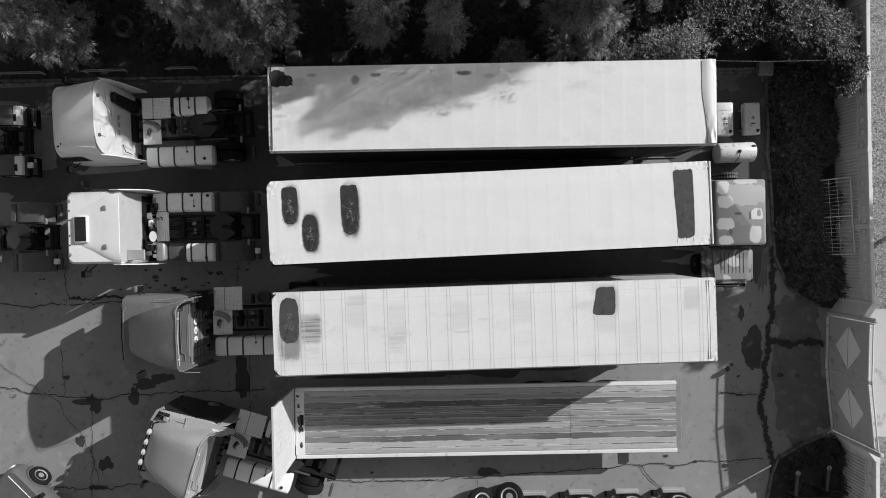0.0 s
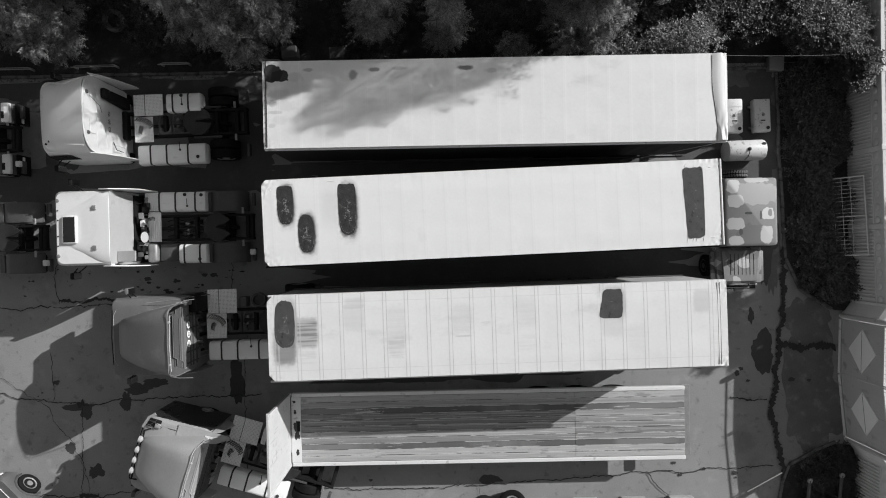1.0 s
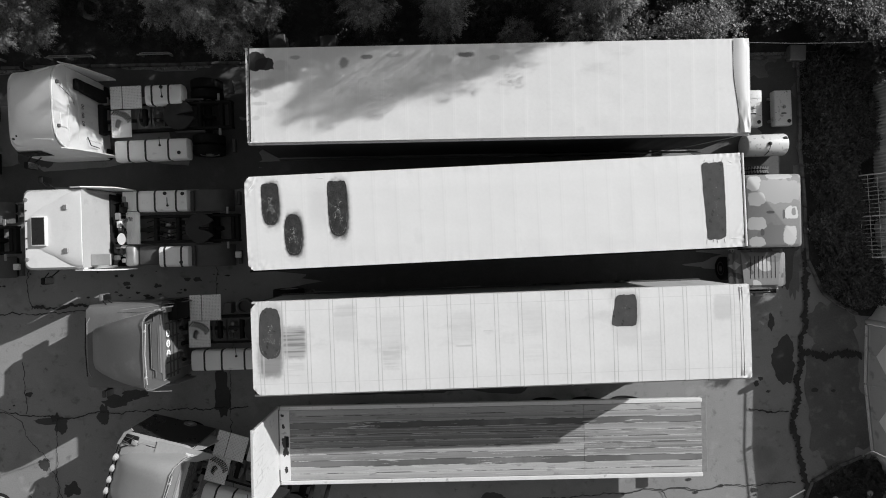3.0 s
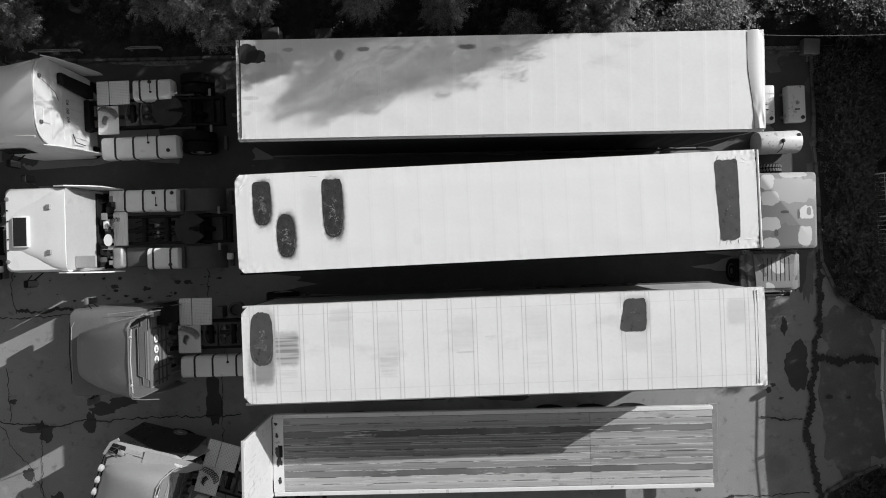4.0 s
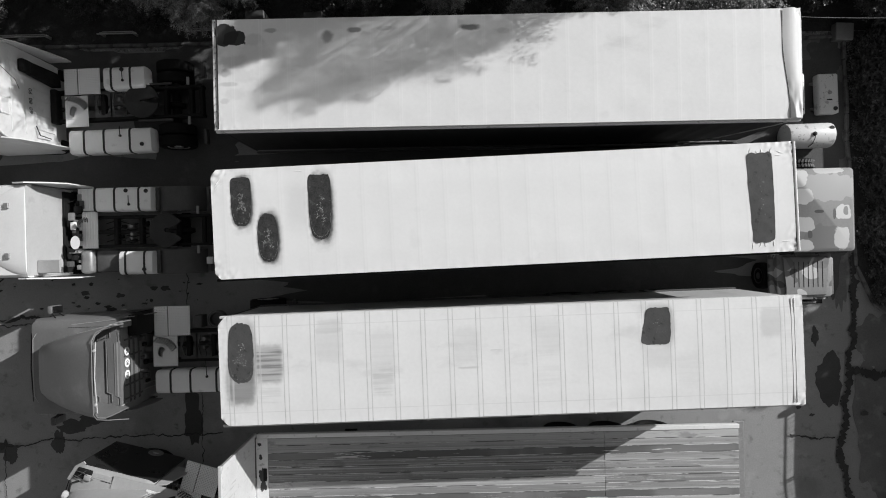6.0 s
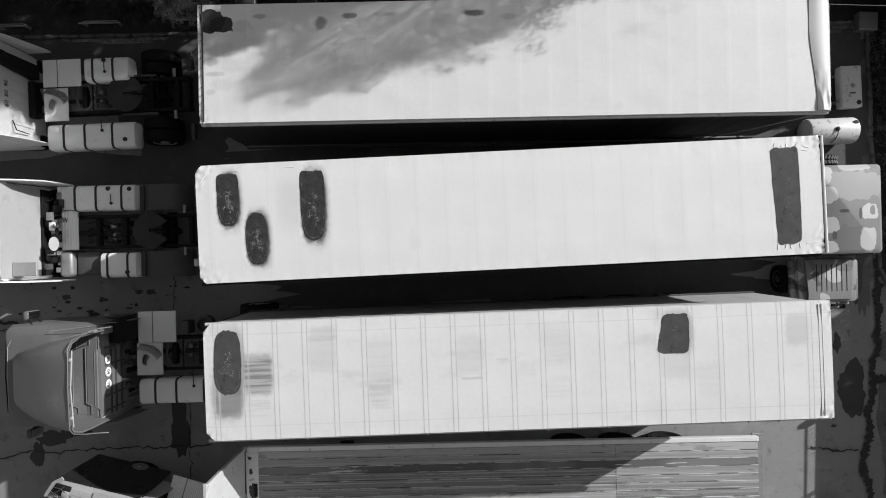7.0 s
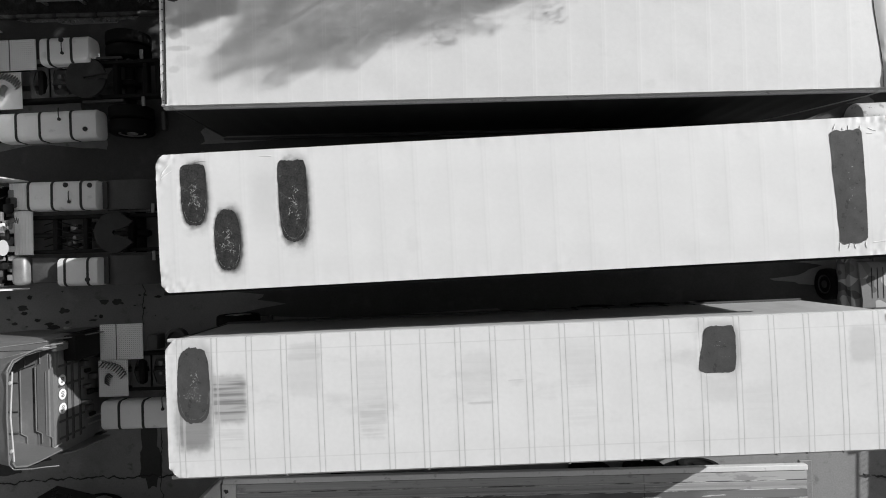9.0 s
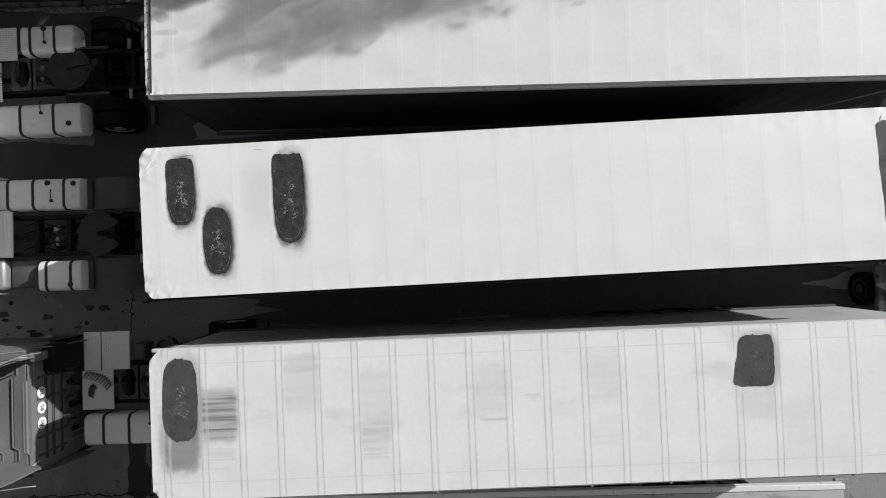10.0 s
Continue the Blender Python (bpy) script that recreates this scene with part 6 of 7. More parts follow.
        side_glass(cab, -1.9, -1.0, 1.2, 1.7, 2.25, s)
        mirror(e, -2.05, s * 1.22, s, M_black, 1.9)
        bm = bmn()
        lathe(bm, [(0.06, 0), (0.055, 0.05), (0.02, 0.06)], "z", (-2.0, s * 0.86, 2.64), 14)
        part("marker_lamp", bm, M_steel, cab)
        bm = bmn()
        box(bm, -0.88, -0.76, s * 0.62 - 0.07, s * 0.62 + 0.07, 2.7, 2.77, 0.01, 1)
        part("fairing_bracket", bm, M_steel, cab)
        for y in (0.25, 0.55):
            bm = bmn()
            lathe(bm, [(0.025, 0), (0.02, 0.03), (0.004, 0.035)], "z", (-2.0, s * y, 2.65), 10)
            part("roof_bolt", bm, M_black, cab)
    bm = bmn()
    loft(bm, [[Vector((-2.18, -1.0, 1.55)), Vector((-2.18, 1.0, 1.55)), Vector((-2.08, 0.95, 2.4)), Vector((-2.08, -0.95, 2.4))], [Vector((-2.21, -1.0, 1.55)), Vector((-2.21, 1.0, 1.55)), Vector((-2.11, 0.95, 2.4)), Vector((-2.11, -0.95, 2.4))]])
    part("windscreen", bm, M_glass, cab)
    if with_dish:
        bm = bmn()
        box(bm, -0.36, 0.22, -1.08, -0.74, 2.3, 2.36, 0.015, 1)
        part("intake_cover", bm, M_paint, e, "grey intake cover plate")
        bm = bmn()
        rings = [[Vector((0.12 + 0.13 * k * math.cos(a), -0.3 + 0.18 * k * math.sin(a), 1.5 + 0.08 * k * k)) for a in [2 * math.pi * i / 20 for i in range(20)]] for k in (0.05, 0.5, 0.85, 1.0)]
        loft(bm, rings)
        part("reversing_mirror", bm, M_rail, e)
        coil_hose(e, 0.16, 0.2, 1.5, 0.06, 7, 0.3, 0.0)
        bm = bmn()
        box(bm, -0.38, -0.3, -1.1, 1.1, 0.9, 1.35, 0.01, 1)
        part("service_panel", bm, M_black, e, "dark panel of air lines behind the cab")
        rng = random.Random(8)
        for i in range(26):
            y, z = rng.uniform(-1.0, 1.0), rng.uniform(0.95, 1.45)
            w, d, h = rng.uniform(0.03, 0.12), rng.uniform(0.05, 0.2), rng.uniform(0.06, 0.2)
            bm = bmn()
            box(bm, -0.11, -0.08 + d, y - w, y + w, z, z + h, 0.02, 2)
            part("service_unit", bm, (M_steel, M_black, M_greyplate, M_rail, M_black)[i % 5], e)
        for i in range(5):
            y = -0.8 + 0.4 * i
            bm = bmn()
            tube(bm, [(-0.33, y, 1.25), (-0.16, y + 0.05, 1.2), (-0.1, y + 0.15, 1.1), (0.02, y + 0.1, 1.0)], 0.014, 6)
            part("air_line", bm, M_black, e)
    return e



# ---- placing the trucks ----
tractor_a(pose(-9.68, 4.01, 0, 0, 0, 1.2))
tractor_b(pose(-9.4, 0.49, 0, 0, 0, 0), "bright white tractor unit with glazed roof hatch, no trailer")
tractor_c(pose(-7.46, -2.735, 0, 0, 0, 0.3), "grey tractor unit backed under the seamed trailer")
tractor_c(pose(-6.96, -6.94, 0, 0, 0, -17.2), "grey tractor unit with roof spotlights angled under the flatbed", horns=True, M_red=M_paint, shift=-0.42)
tractor_b(pose(-17.3, 3.65, 0, 0, 0, 0), "tractor unit with pale-ended rear mudguards", False, True)
tractor_b(pose(-16.46, 0.26, 0, 0, 0, 0), "tractor unit with dark rear mudguards", False)

# ---- trees and shrubs ----
def crown_mesh(name, clumps, per, leaf, rng, material, parent, droop=0.35, spread=0.55, aspect=0.34):
    """Twigs of small pointed leaves scattered through clumps (x, y, z, radius)."""
    vs, fs = [], []
    for cx, cy, cz, cr in clumps:
        for _ in range(per):
            d = Vector((rng.gauss(0, 1), rng.gauss(0, 1), rng.gauss(0, 0.8))).normalized()
            q = cr * rng.uniform(0.35, 1.0)
            base = Vector((cx, cy, cz)) + d * q
            out = (d + Vector((rng.uniform(-0.5, 0.5), rng.uniform(-0.5, 0.5), -droop))).normalized()
            tw = leaf * rng.uniform(1.6, 3.2)
            side = out.cross(Vector((0, 0, 1)))
            side = side.normalized() if side.length > 0.05 else Vector((1, 0, 0))
            for k in range(6):
                u = (k + 0.5) / 6
                p = base + out * tw * u
                dirn = (out * 0.6 + side * (spread if k % 2 else -spread) + Vector((0, 0, rng.uniform(-0.25, 0.25)))).normalized()
                l = leaf * rng.uniform(0.7, 1.25)
                nrm = dirn.cross(Vector((rng.uniform(-0.4, 0.4), rng.uniform(-0.4, 0.4), 1))).normalized() * l * aspect * 0.5
                i = len(vs)
                vs += [p, p + dirn * l * 0.5 + nrm, p + dirn * l, p + dirn * l * 0.5 - nrm]
                fs.append((i, i + 1, i + 2, i + 3))
    ob = raw(name, vs, fs, material, parent)
    return ob


def spray_mesh(name, base, dirs, lens, pairs, leaf, seed, material, parent, aspect=0.3, droop=0.35):
    """Feathery sprays: leaf pairs along drooping spines that start at base and run along dirs."""
    g = np.random.default_rng(seed)
    base, dirs, lens = np.array(base), np.array(dirs), np.array(lens)
    n = len(base)
    dirs = dirs / np.linalg.norm(dirs, axis=1, keepdims=True)
    side = np.cross(dirs, [0, 0, 1.0]) + g.normal(0, 0.25, (n, 3))
    side /= np.linalg.norm(side, axis=1, keepdims=True)
    quads = []
    for k in range(pairs):
        u = (k + 0.7) / pairs
        spine = base + dirs * (lens * u)[:, None] - np.array([0, 0, 1.0]) * (droop * lens * u * u)[:, None]
        fwd = dirs - np.array([0, 0, 1.0]) * (2 * droop * u)
        fwd /= np.linalg.norm(fwd, axis=1, keepdims=True)
        for s in (-1, 1):
            d = fwd * 0.75 + side * (s * 0.75) + g.normal(0, 0.18, (n, 3))
            d /= np.linalg.norm(d, axis=1, keepdims=True)
            ln = (leaf * (1.1 - 0.5 * u) * g.uniform(0.75, 1.25, n))[:, None]
            w = np.cross(d, np.cross(fwd, side * s)) + g.normal(0, 0.25, (n, 3))
            w /= np.linalg.norm(w, axis=1, keepdims=True)
            w = w * ln * aspect * 0.5
            quads.append(np.stack([spine, spine + d * ln * 0.45 + w, spine + d * ln, spine + d * ln * 0.45 - w], axis=1))
    v = np.concatenate(quads).reshape(-1, 3)
    return raw(name, v.tolist(), np.arange(len(v)).reshape(-1, 4).tolist(), material, parent)


def tree(x, y, prof, seed, label, sprays=900, leaf=0.105, clumped=True, pairs=9, stem=0.16, boughs=0):
    """prof: (height, crown radius) from the crown's foot to its tip; boughs: leafy branch ends that stand out of the crown."""
    rng = random.Random(seed)
    e = thing("tree", pose(x, y, 0), label, "tree", "trees behind the yard")
    z0, h = prof[0][0], prof[-1][0]

    def radius(z):
        for (za, ra), (zb, rb) in zip(prof, prof[1:]):
            if z <= zb:
                return ra + (rb - ra) * max(0, z - za) / (zb - za)
        return prof[-1][1]

    bm = bmn()
    lean = Vector((rng.uniform(-0.15, 0.15), rng.uniform(-0.15, 0.15), 0))
    pts = [Vector((0, 0, -0.1)) + lean * (k / 6) ** 2 + Vector((0, 0, h * 0.9 * k / 6)) for k in range(7)]
    tube(bm, pts, [stem * h / 8 * (1 - 0.14 * k) for k in range(7)], 9)
    part("trunk", bm, M_bark, e)
    clumps = []
    n = int(10 + prof[1][1] * 12)
    for i in range(n):
        a = i * 2.39996 + rng.uniform(-0.4, 0.4)
        zz = z0 + (h - z0) * ((i + 0.5) / n)
        rad = max(0.05, radius(zz) - 0.38) * rng.uniform(0.75, 1.0) * (1 if i % 3 else rng.uniform(0.2, 0.6))
        clumps.append(Vector((rad * math.cos(a), rad * math.sin(a), zz - 0.15)))
    for c in clumps[::2]:
        bm = bmn()
        k = max(0.5, c.z - 0.8 - 0.3 * c.to_2d().length)
        s = lean * (k / (h * 0.9)) ** 2 + Vector((0, 0, k))
        tube(bm, [s, s.lerp(c, 0.5) + Vector((0, 0, 0.12)), c], [0.31 * stem, 0.2 * stem, 0.07 * stem], 6)
        part("limb", bm, M_bark, e)
    base, dirs, lens = [], [], []
    # heights in steps that give each slice of the crown its share of leaves
    span = [z0 + (h - z0) * (k + 0.5) / 60 for k in range(60)]
    total = np.cumsum([radius(q) ** 1.2 for q in span])
    order = (np.arange(sprays) * 0.5698402909) % 1.0 * total[-1]
    heights = [span[k] + (h - z0) / 60 * rng.uniform(-0.5, 0.5) for k in np.searchsorted(total, order)]
    for i in range(sprays):
        if clumped:
            c = clumps[i % len(clumps)]
            o = Vector((rng.gauss(0, 1), rng.gauss(0, 1), rng.gauss(0.25, 0.8))).normalized()
            p = c + o * rng.uniform(0.05, 0.28)
            d = o + Vector((c.x, c.y, 0)).normalized() * 0.35
        else:
            zz = heights[i]
            r = max(0.02, radius(zz) - 0.25) * ((i * 0.754877666) % 1.0) ** 0.36
            a = i * 2.399963 + rng.uniform(-0.05, 0.05)
            p = Vector((r * math.cos(a), r * math.sin(a), zz - 0.1))
            d = Vector((rng.gauss(0, 0.7) + math.cos(a), rng.gauss(0, 0.7) + math.sin(a), rng.gauss(0.2, 0.4)))
        base.append(tuple(p))
        dirs.append(tuple(d))
        lens.append(rng.uniform(0.22, 0.42))
    for i in range(boughs):
        a = i * 2.39996 + rng.uniform(-0.3, 0.3)
        zz = z0 + (h - z0) * (0.05 + 0.92 * (i + rng.random()) / boughs)
        out = Vector((math.cos(a), math.sin(a), 0))
        r, reach = radius(zz), rng.uniform(0.1, 0.5) * min(1.0, 0.45 + radius(zz) / 2)
        for k in range(int(900 / (pairs + 0.4))):
            u = rng.random()
            w = 0.11 * (1.15 - u)
            p = out * (r * 0.75 + (r * 0.25 + reach) * u) + Vector((rng.gauss(0, w), rng.gauss(0, w), zz - 0.25 * u + rng.gauss(0, w)))
            q = out * 0.9 + Vector((rng.gauss(0, 0.6), rng.gauss(0, 0.6), rng.gauss(0, 0.3)))
            base.append(tuple(p))
            dirs.append(tuple(q))
            lens.append(rng.uniform(0.12, 0.24))
    tagged(spray_mesh("crown", base, dirs, lens, pairs, leaf, seed, M_leaf, e), "feathery pointed leaves", kind="stuff")
    return e


def dome(z0, h, r):
    return [(z0, r * 0.55), (z0 + (h - z0) * 0.3, r), (z0 + (h - z0) * 0.6, r * 0.9), (z0 + (h - z0) * 0.85, r * 0.6), (h, r * 0.2)]


# those that reach over the yard edge
for x, y, z0, h, r, s, n in ((-12.2, 7.0, 1.2, 5.1, 1.45, 1, 2300), (-6.9, 7.1, 2.0, 5.6, 1.3, 2, 2000), (-5.8, 6.35, 1.4, 4.5, 0.85, 3, 1000), (-4.75, 6.95, 1.8, 5.3, 0.9, 4, 1100), (-1.45, 7.0, 2.2, 5.6, 1.1, 5, 1400), (0.75, 6.5, 1.6, 4.9, 0.7, 6, 800), (5.2, 7.1, 1.2, 4.9, 1.6, 7, 2800), (-14.6, 7.3, 1.4, 5.4, 1.8, 9, 2200)):
    tree(x, y, dome(z0, h, r), s, "leafy tree reaching over the yard edge", n, 0.105)
# taller ones further back
tree(6.25, 8.5, [(4.4, 1.6), (5.6, 1.92), (6.6, 1.8), (7.8, 1.36), (8.4, 0.92), (8.95, 0.48), (9.28, 0.14)], 21, "tall slender tree at the end of the tree row", 175000, 0.039, False, 1, 0.035, 76)
for x, y, h, r, s in ((-8.2, 9.2, 7.6, 1.9, 23), (-12.6, 9.4, 7.4, 2.0, 24), (-3.4, 9.2, 7.2, 1.6, 25), (-16.5, 9.2, 7.2, 2.0, 26)):
    tree(x, y, dome(h - 3.4, h, r), s, "taller tree standing behind the row", 380 if s == 25 else 260, 0.1, False)
tree(3.12, 8.3, [(4.0, 1.2), (5.6, 0.95), (6.6, 0.5), (7.3, 0.34), (8.1, 0.1)], 22, "thin tall tree in the middle of the row", 700, 0.09, True, 8, 0.09, 40)

# Out of view; added to throw dappled shade on the first tractor unit.
tree(-0.4, 9.0, [(4.6, 1.5), (5.6, 2.3), (7.6, 2.5), (8.6, 1.9), (9.3, 0.5)], 27, "tall unseen fine-leaved tree that dapples the first tractor unit", 36000, 0.041, False, 1, 0.05, 20)
# one outside the fence, out of view, added for the shade it casts
tree(21.0, 1.8, dome(3.4, 6.3, 2.0), 60, "unseen rounded tree added outside the fence for shade", 1800, 0.16)
# unseen trees added behind them to shade the wood floor and the row
for i in range(13):
    x, y = -15.5 + i * 2.25 + 0.5 * math.sin(i * 2.3), 10.4 + 0.9 * (i % 2) + 0.3 * math.sin(i * 1.7)
    h = (8.5 if -8 < x < 4.5 else 5.9) + 0.2 * math.sin(i * 3.1)
    tree(x, y, [(0.7, 1.2), (2.0, 1.6), (4.5, 1.6), (h - 0.6, 1.1), (h, 0.3)], 40 + i, "dense bushy unseen tree added behind the row for shade", 700, 0.26, False, 6)


def shrub(x, y, r, h, seed, material, label, per=70, leaf=0.075, flat=0.55):
    rng = random.Random(seed)
    clumps = []
    for i in range(int((12 + 18 * r) * (1 if flat > 0.5 else 2.2))):
        a, q = rng.uniform(0, 6.28), r * math.sqrt(rng.random())
        clumps.append((q * math.cos(a), q * math.sin(a), max(0.1, h * (1 - flat * (q / r) ** 2) * rng.uniform(0.35 if flat > 0.5 else 0.75, 1.0)), rng.uniform(0.16, 0.32)))
    e = thing("shrub", pose(x, y, 0.03), label, "shrub", "undergrowth shrubs")
    bm = bmn()
    for i in range(5):
        cx, cy, cz, _ = clumps[i]
        tube(bm, [(0.05 * i - 0.1, 0, -0.05), (cx * 0.5, cy * 0.5, cz * 0.6), (cx, cy, cz)], [0.025, 0.018, 0.008], 5)
    part("stems", bm, M_bark, e)
    tagged(crown_mesh("foliage", clumps, per, leaf, rng, material, e, droop=0.0, spread=0.8, aspect=0.55), kind="stuff")
    return e


rng = random.Random(77)
for i in range(13):
    shrub(13.72 + max(0, i - 9) * 0.16 + rng.uniform(-0.3, 0.3), 5.8 - i * 0.64 + rng.uniform(-0.2, 0.2), rng.uniform(0.6, 0.85), rng.uniform(0.15, 0.4), 100 + i, M_bed, "dark dense shrub in the bed by the fence", 42, 0.088)
for i in range(8):
    shrub(14.4 + rng.uniform(-0.15, 0.1), 8.2 - i * 0.8 + rng.uniform(-0.3, 0.3), rng.uniform(0.3, 0.45), rng.uniform(0.2, 0.4), 120 + i, M_bed, "dark shrub growing up against the fence", 60, 0.07)
for i in range(12):
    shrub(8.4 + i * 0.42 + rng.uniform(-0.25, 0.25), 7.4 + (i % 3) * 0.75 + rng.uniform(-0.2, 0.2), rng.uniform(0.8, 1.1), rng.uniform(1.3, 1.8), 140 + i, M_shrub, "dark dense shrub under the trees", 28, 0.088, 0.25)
for i, (x, y, n) in enumerate([(8.5, 6.25, 30), (9.2, 6.0, 26), (3.1, 6.1, 22), (6.7, 6.2, 16), (7.6, 6.1, 18)]):
    shrub(x, y, 0.5, (3.1, 2.6, 2.6, 2.4, 2.8)[i], 160 + i, M_glint, "tall glossy-leaved shrub catching sunlight", n, 0.07)
for i in range(14):
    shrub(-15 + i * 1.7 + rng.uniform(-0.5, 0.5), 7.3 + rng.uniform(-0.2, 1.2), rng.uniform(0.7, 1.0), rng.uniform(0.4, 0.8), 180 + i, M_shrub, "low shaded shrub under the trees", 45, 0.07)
for i, (x, y) in enumerate([(13.6, -8.7), (14.4, -8.3), (14.6, -9.6), (13.4, -10.0)]):
    shrub(x, y, 0.6, 0.3, 210 + i, M_shrub, "dark low shrub in the bed by the gate", 60, 0.05)

for i, (x, y, h) in enumerate([(13.1, 6.9, 1.4), (13.8, 6.65, 1.75), (14.1, 7.4, 0.7), (14.1, 8.2, 0.7), (13.6, 7.8, 1.0), (14.1, 9.2, 0.8), (13.3, 8.6, 1.2)]):
    shrub(x, y, 0.85, h, 230 + i, M_bed, "dark dense shrub in the corner by the fence", 30, 0.08, 0.25)

# Added as sun blockers so that the dented rectangular tank lies in shade.
for i, (x, y, h) in enumerate([(14.25, 5.35, 2.05), (14.2, 5.05, 1.9)]):
    shrub(x, y, 0.3, h, 250 + i, M_shrub, "upright leafy shrub added by the fence to shade a tank", 60, 0.08, 0.2)

# grass outside the fence
rng = random.Random(5)
vs, fs = [], []
for _ in range(9000):
    x, y = 15.5 + rng.random() ** 1.3 * 4.5, rng.uniform(-12, 10)
    if -7.6 < y < -3.1:
        continue
    a, l = rng.uniform(0, 6.28), rng.uniform(0.06, 0.2)
    d = Vector((math.cos(a), math.sin(a), 0))
    w = Vector((-d.y, d.x, 0)) * 0.008
    b = Vector((x, y, -0.015))
    k = len(vs)
    vs += [b - w, b + w, b + d * l * 0.6 + Vector((0, 0, l * 0.7))]
    fs.append((k, k + 1, k + 2))
tagged(raw("grass_tufts", vs, fs, M_straw), "sunlit dry grass outside the fence", "grass", kind="stuff")

# ---- loose things at the rear of the trailers ----
def offroader(m):
    """A small military off-roader: x across, y forward, origin under the roof's middle."""
    e = thing("off_road_car", m, "camouflage-painted off-road car with a square roof", "car")
    bm = bmn()
    box(bm, -0.86, 0.86, -1.2, 1.15, 0.55, 1.25, 0.08, 2)
    box(bm, -0.78, 0.78, 1.1, 2.35, 0.6, 1.12, 0.1, 2)
    body = part("body", bm, M_camo, e)
    bm = bmn()
    loft(bm, [rrect(-w, w, -1.14 + k, 1.1 - k, 0.1, z, 4) for z, w, k in ((1.22, 0.85, 0.0), (1.8, 0.85, 0.02), (1.9, 0.84, 0.03), (1.94, 0.78, 0.1))])
    part("roof", bm, M_camo_roof, e, "flat camouflage hard top")
    bm = bmn()
    loft(bm, [[Vector((x, y, z)) for x, y in ((-0.62, y0), (0.62, y0), (0.55, y1), (-0.55, y1))] for z, y0, y1 in ((1.1, 1.2, 2.3), (1.17, 1.22, 2.26), (1.19, 1.3, 2.1))])
    hood = part("bonnet", bm, M_camo, e)
    for i in range(7):
        bm = bmn()
        box(bm, -0.45 + 0.13 * i, -0.437 + 0.13 * i, 1.35, 2.05, 1.188, 1.196)
        part("bonnet_rib", bm, M_black, hood)
    for s in (-1, 1):
        bm = bmn()
        box(bm, min(s * 0.62, s * 0.9), max(s * 0.62, s * 0.9), 1.25, 2.3, 0.85, 0.98, 0.05, 2)
        part("wing", bm, M_camo, e)
        for y in (-0.75, 1.75):
            wheel(e, 0, 0, 0.38, 0.38, 0.24, M_greyplate).matrix_local = pose(s * 0.78, y, 0.38, 0, 0, 90)
        bm = bmn()
        box(bm, s * 0.95 - 0.08, s * 0.95 + 0.08, 1.05, 1.1, 1.2, 1.36, 0.02, 2)
        part("mirror", bm, M_black, e)
        bm = bmn()
        lathe(bm, [(0.02, -0.06), (0.1, -0.02), (0.11, 0.03), (0.02, 0.04)], "y", (s * 0.6, 2.37, 0.85), 16)
        part("headlamp", bm, M_steel, e)
        bm = bmn()
        box(bm, s * 0.852 - 0.006, s * 0.852 + 0.006, -0.2, 0.7, 1.32, 1.72)
        part("side_window", bm, M_glass, e)
    bm = bmn()
    loft(bm, [[Vector((-0.75, 1.12, 1.22)), Vector((0.75, 1.12, 1.22)), Vector((0.7, 1.09, 1.8)), Vector((-0.7, 1.09, 1.8))], [Vector((-0.75, 1.15, 1.22)), Vector((0.75, 1.15, 1.22)), Vector((0.7, 1.115, 1.8)), Vector((-0.7, 1.115, 1.8))]])
    part("windscreen", bm, M_glass, e)
    for x in (-0.35, 0.3):
        bm = bmn()
        tube(bm, [(x, 1.2, 1.2), (x + 0.15, 1.14, 1.4), (x + 0.3, 1.14, 1.5)], 0.01, 5)
        part("wiper", bm, M_black, e)
    bm = bmn()
    box(bm, -0.8, 0.8, 2.45, 2.57, 0.5, 0.62, 0.02, 2)
    part("bumper", bm, M_black, e)
    bm = bmn()
    lathe(bm, [(0.05, -0.15), (0.07, -0.14), (0.07, 0.14), (0.05, 0.15)], "x", (-0.2, 2.6, 0.62), 14)
    part("winch", bm, M_steel, e)
    bm = bmn()
    tube(bm, [(-0.5, 2.4, 0.7), (-0.45, 2.5, 0.85), (0.4, 2.5, 0.85), (0.5, 2.4, 0.7)], 0.02, 8)
    part("bull_bar", bm, M_steel, e)
    spare = wheel(e, 0, 0, 0, 0.39, 0.26, name="spare_wheel")
    spare.matrix_local = pose(0.07, -1.33, 1.0)
    lug = []
    bm = bmn()
    for k in range(30):
        a = 2 * math.pi * k / 30
        for s in (-1, 1):
            box(bm, -0.025, 0.025, -0.045, 0.045, -0.012, 0.012, m=Matrix.Translation((0.395 * math.cos(a + 0.1 * s), s * 0.06, 0.395 * math.sin(a + 0.1 * s))) @ pose(0, 0, 0, 0, -math.degrees(a + 0.1 * s) + 90, 25 * s))
    t = part("tread_blocks", bm, M_oldtyre, spare)
    return e


def camo():
    m = mat("camouflage_paint", 0.19, 0.25, 1.5, 25, 0.65, bump=0.08)
    overlay(m, 0.5, 0.58, 0.59, 2.3, amount=1.0, offset=(3.1, 1.7, 0), detail=0.5)
    overlay(m, 0.09, 0.645, 0.652, 2.6, amount=0.9, offset=(7.3, 5.2, 2), detail=0.8)
    overlay(m, 0.15, 0.6, 0.61, 1.2, amount=0.8, offset=(1.3, 2.2, 5), detail=0.5)
    return m


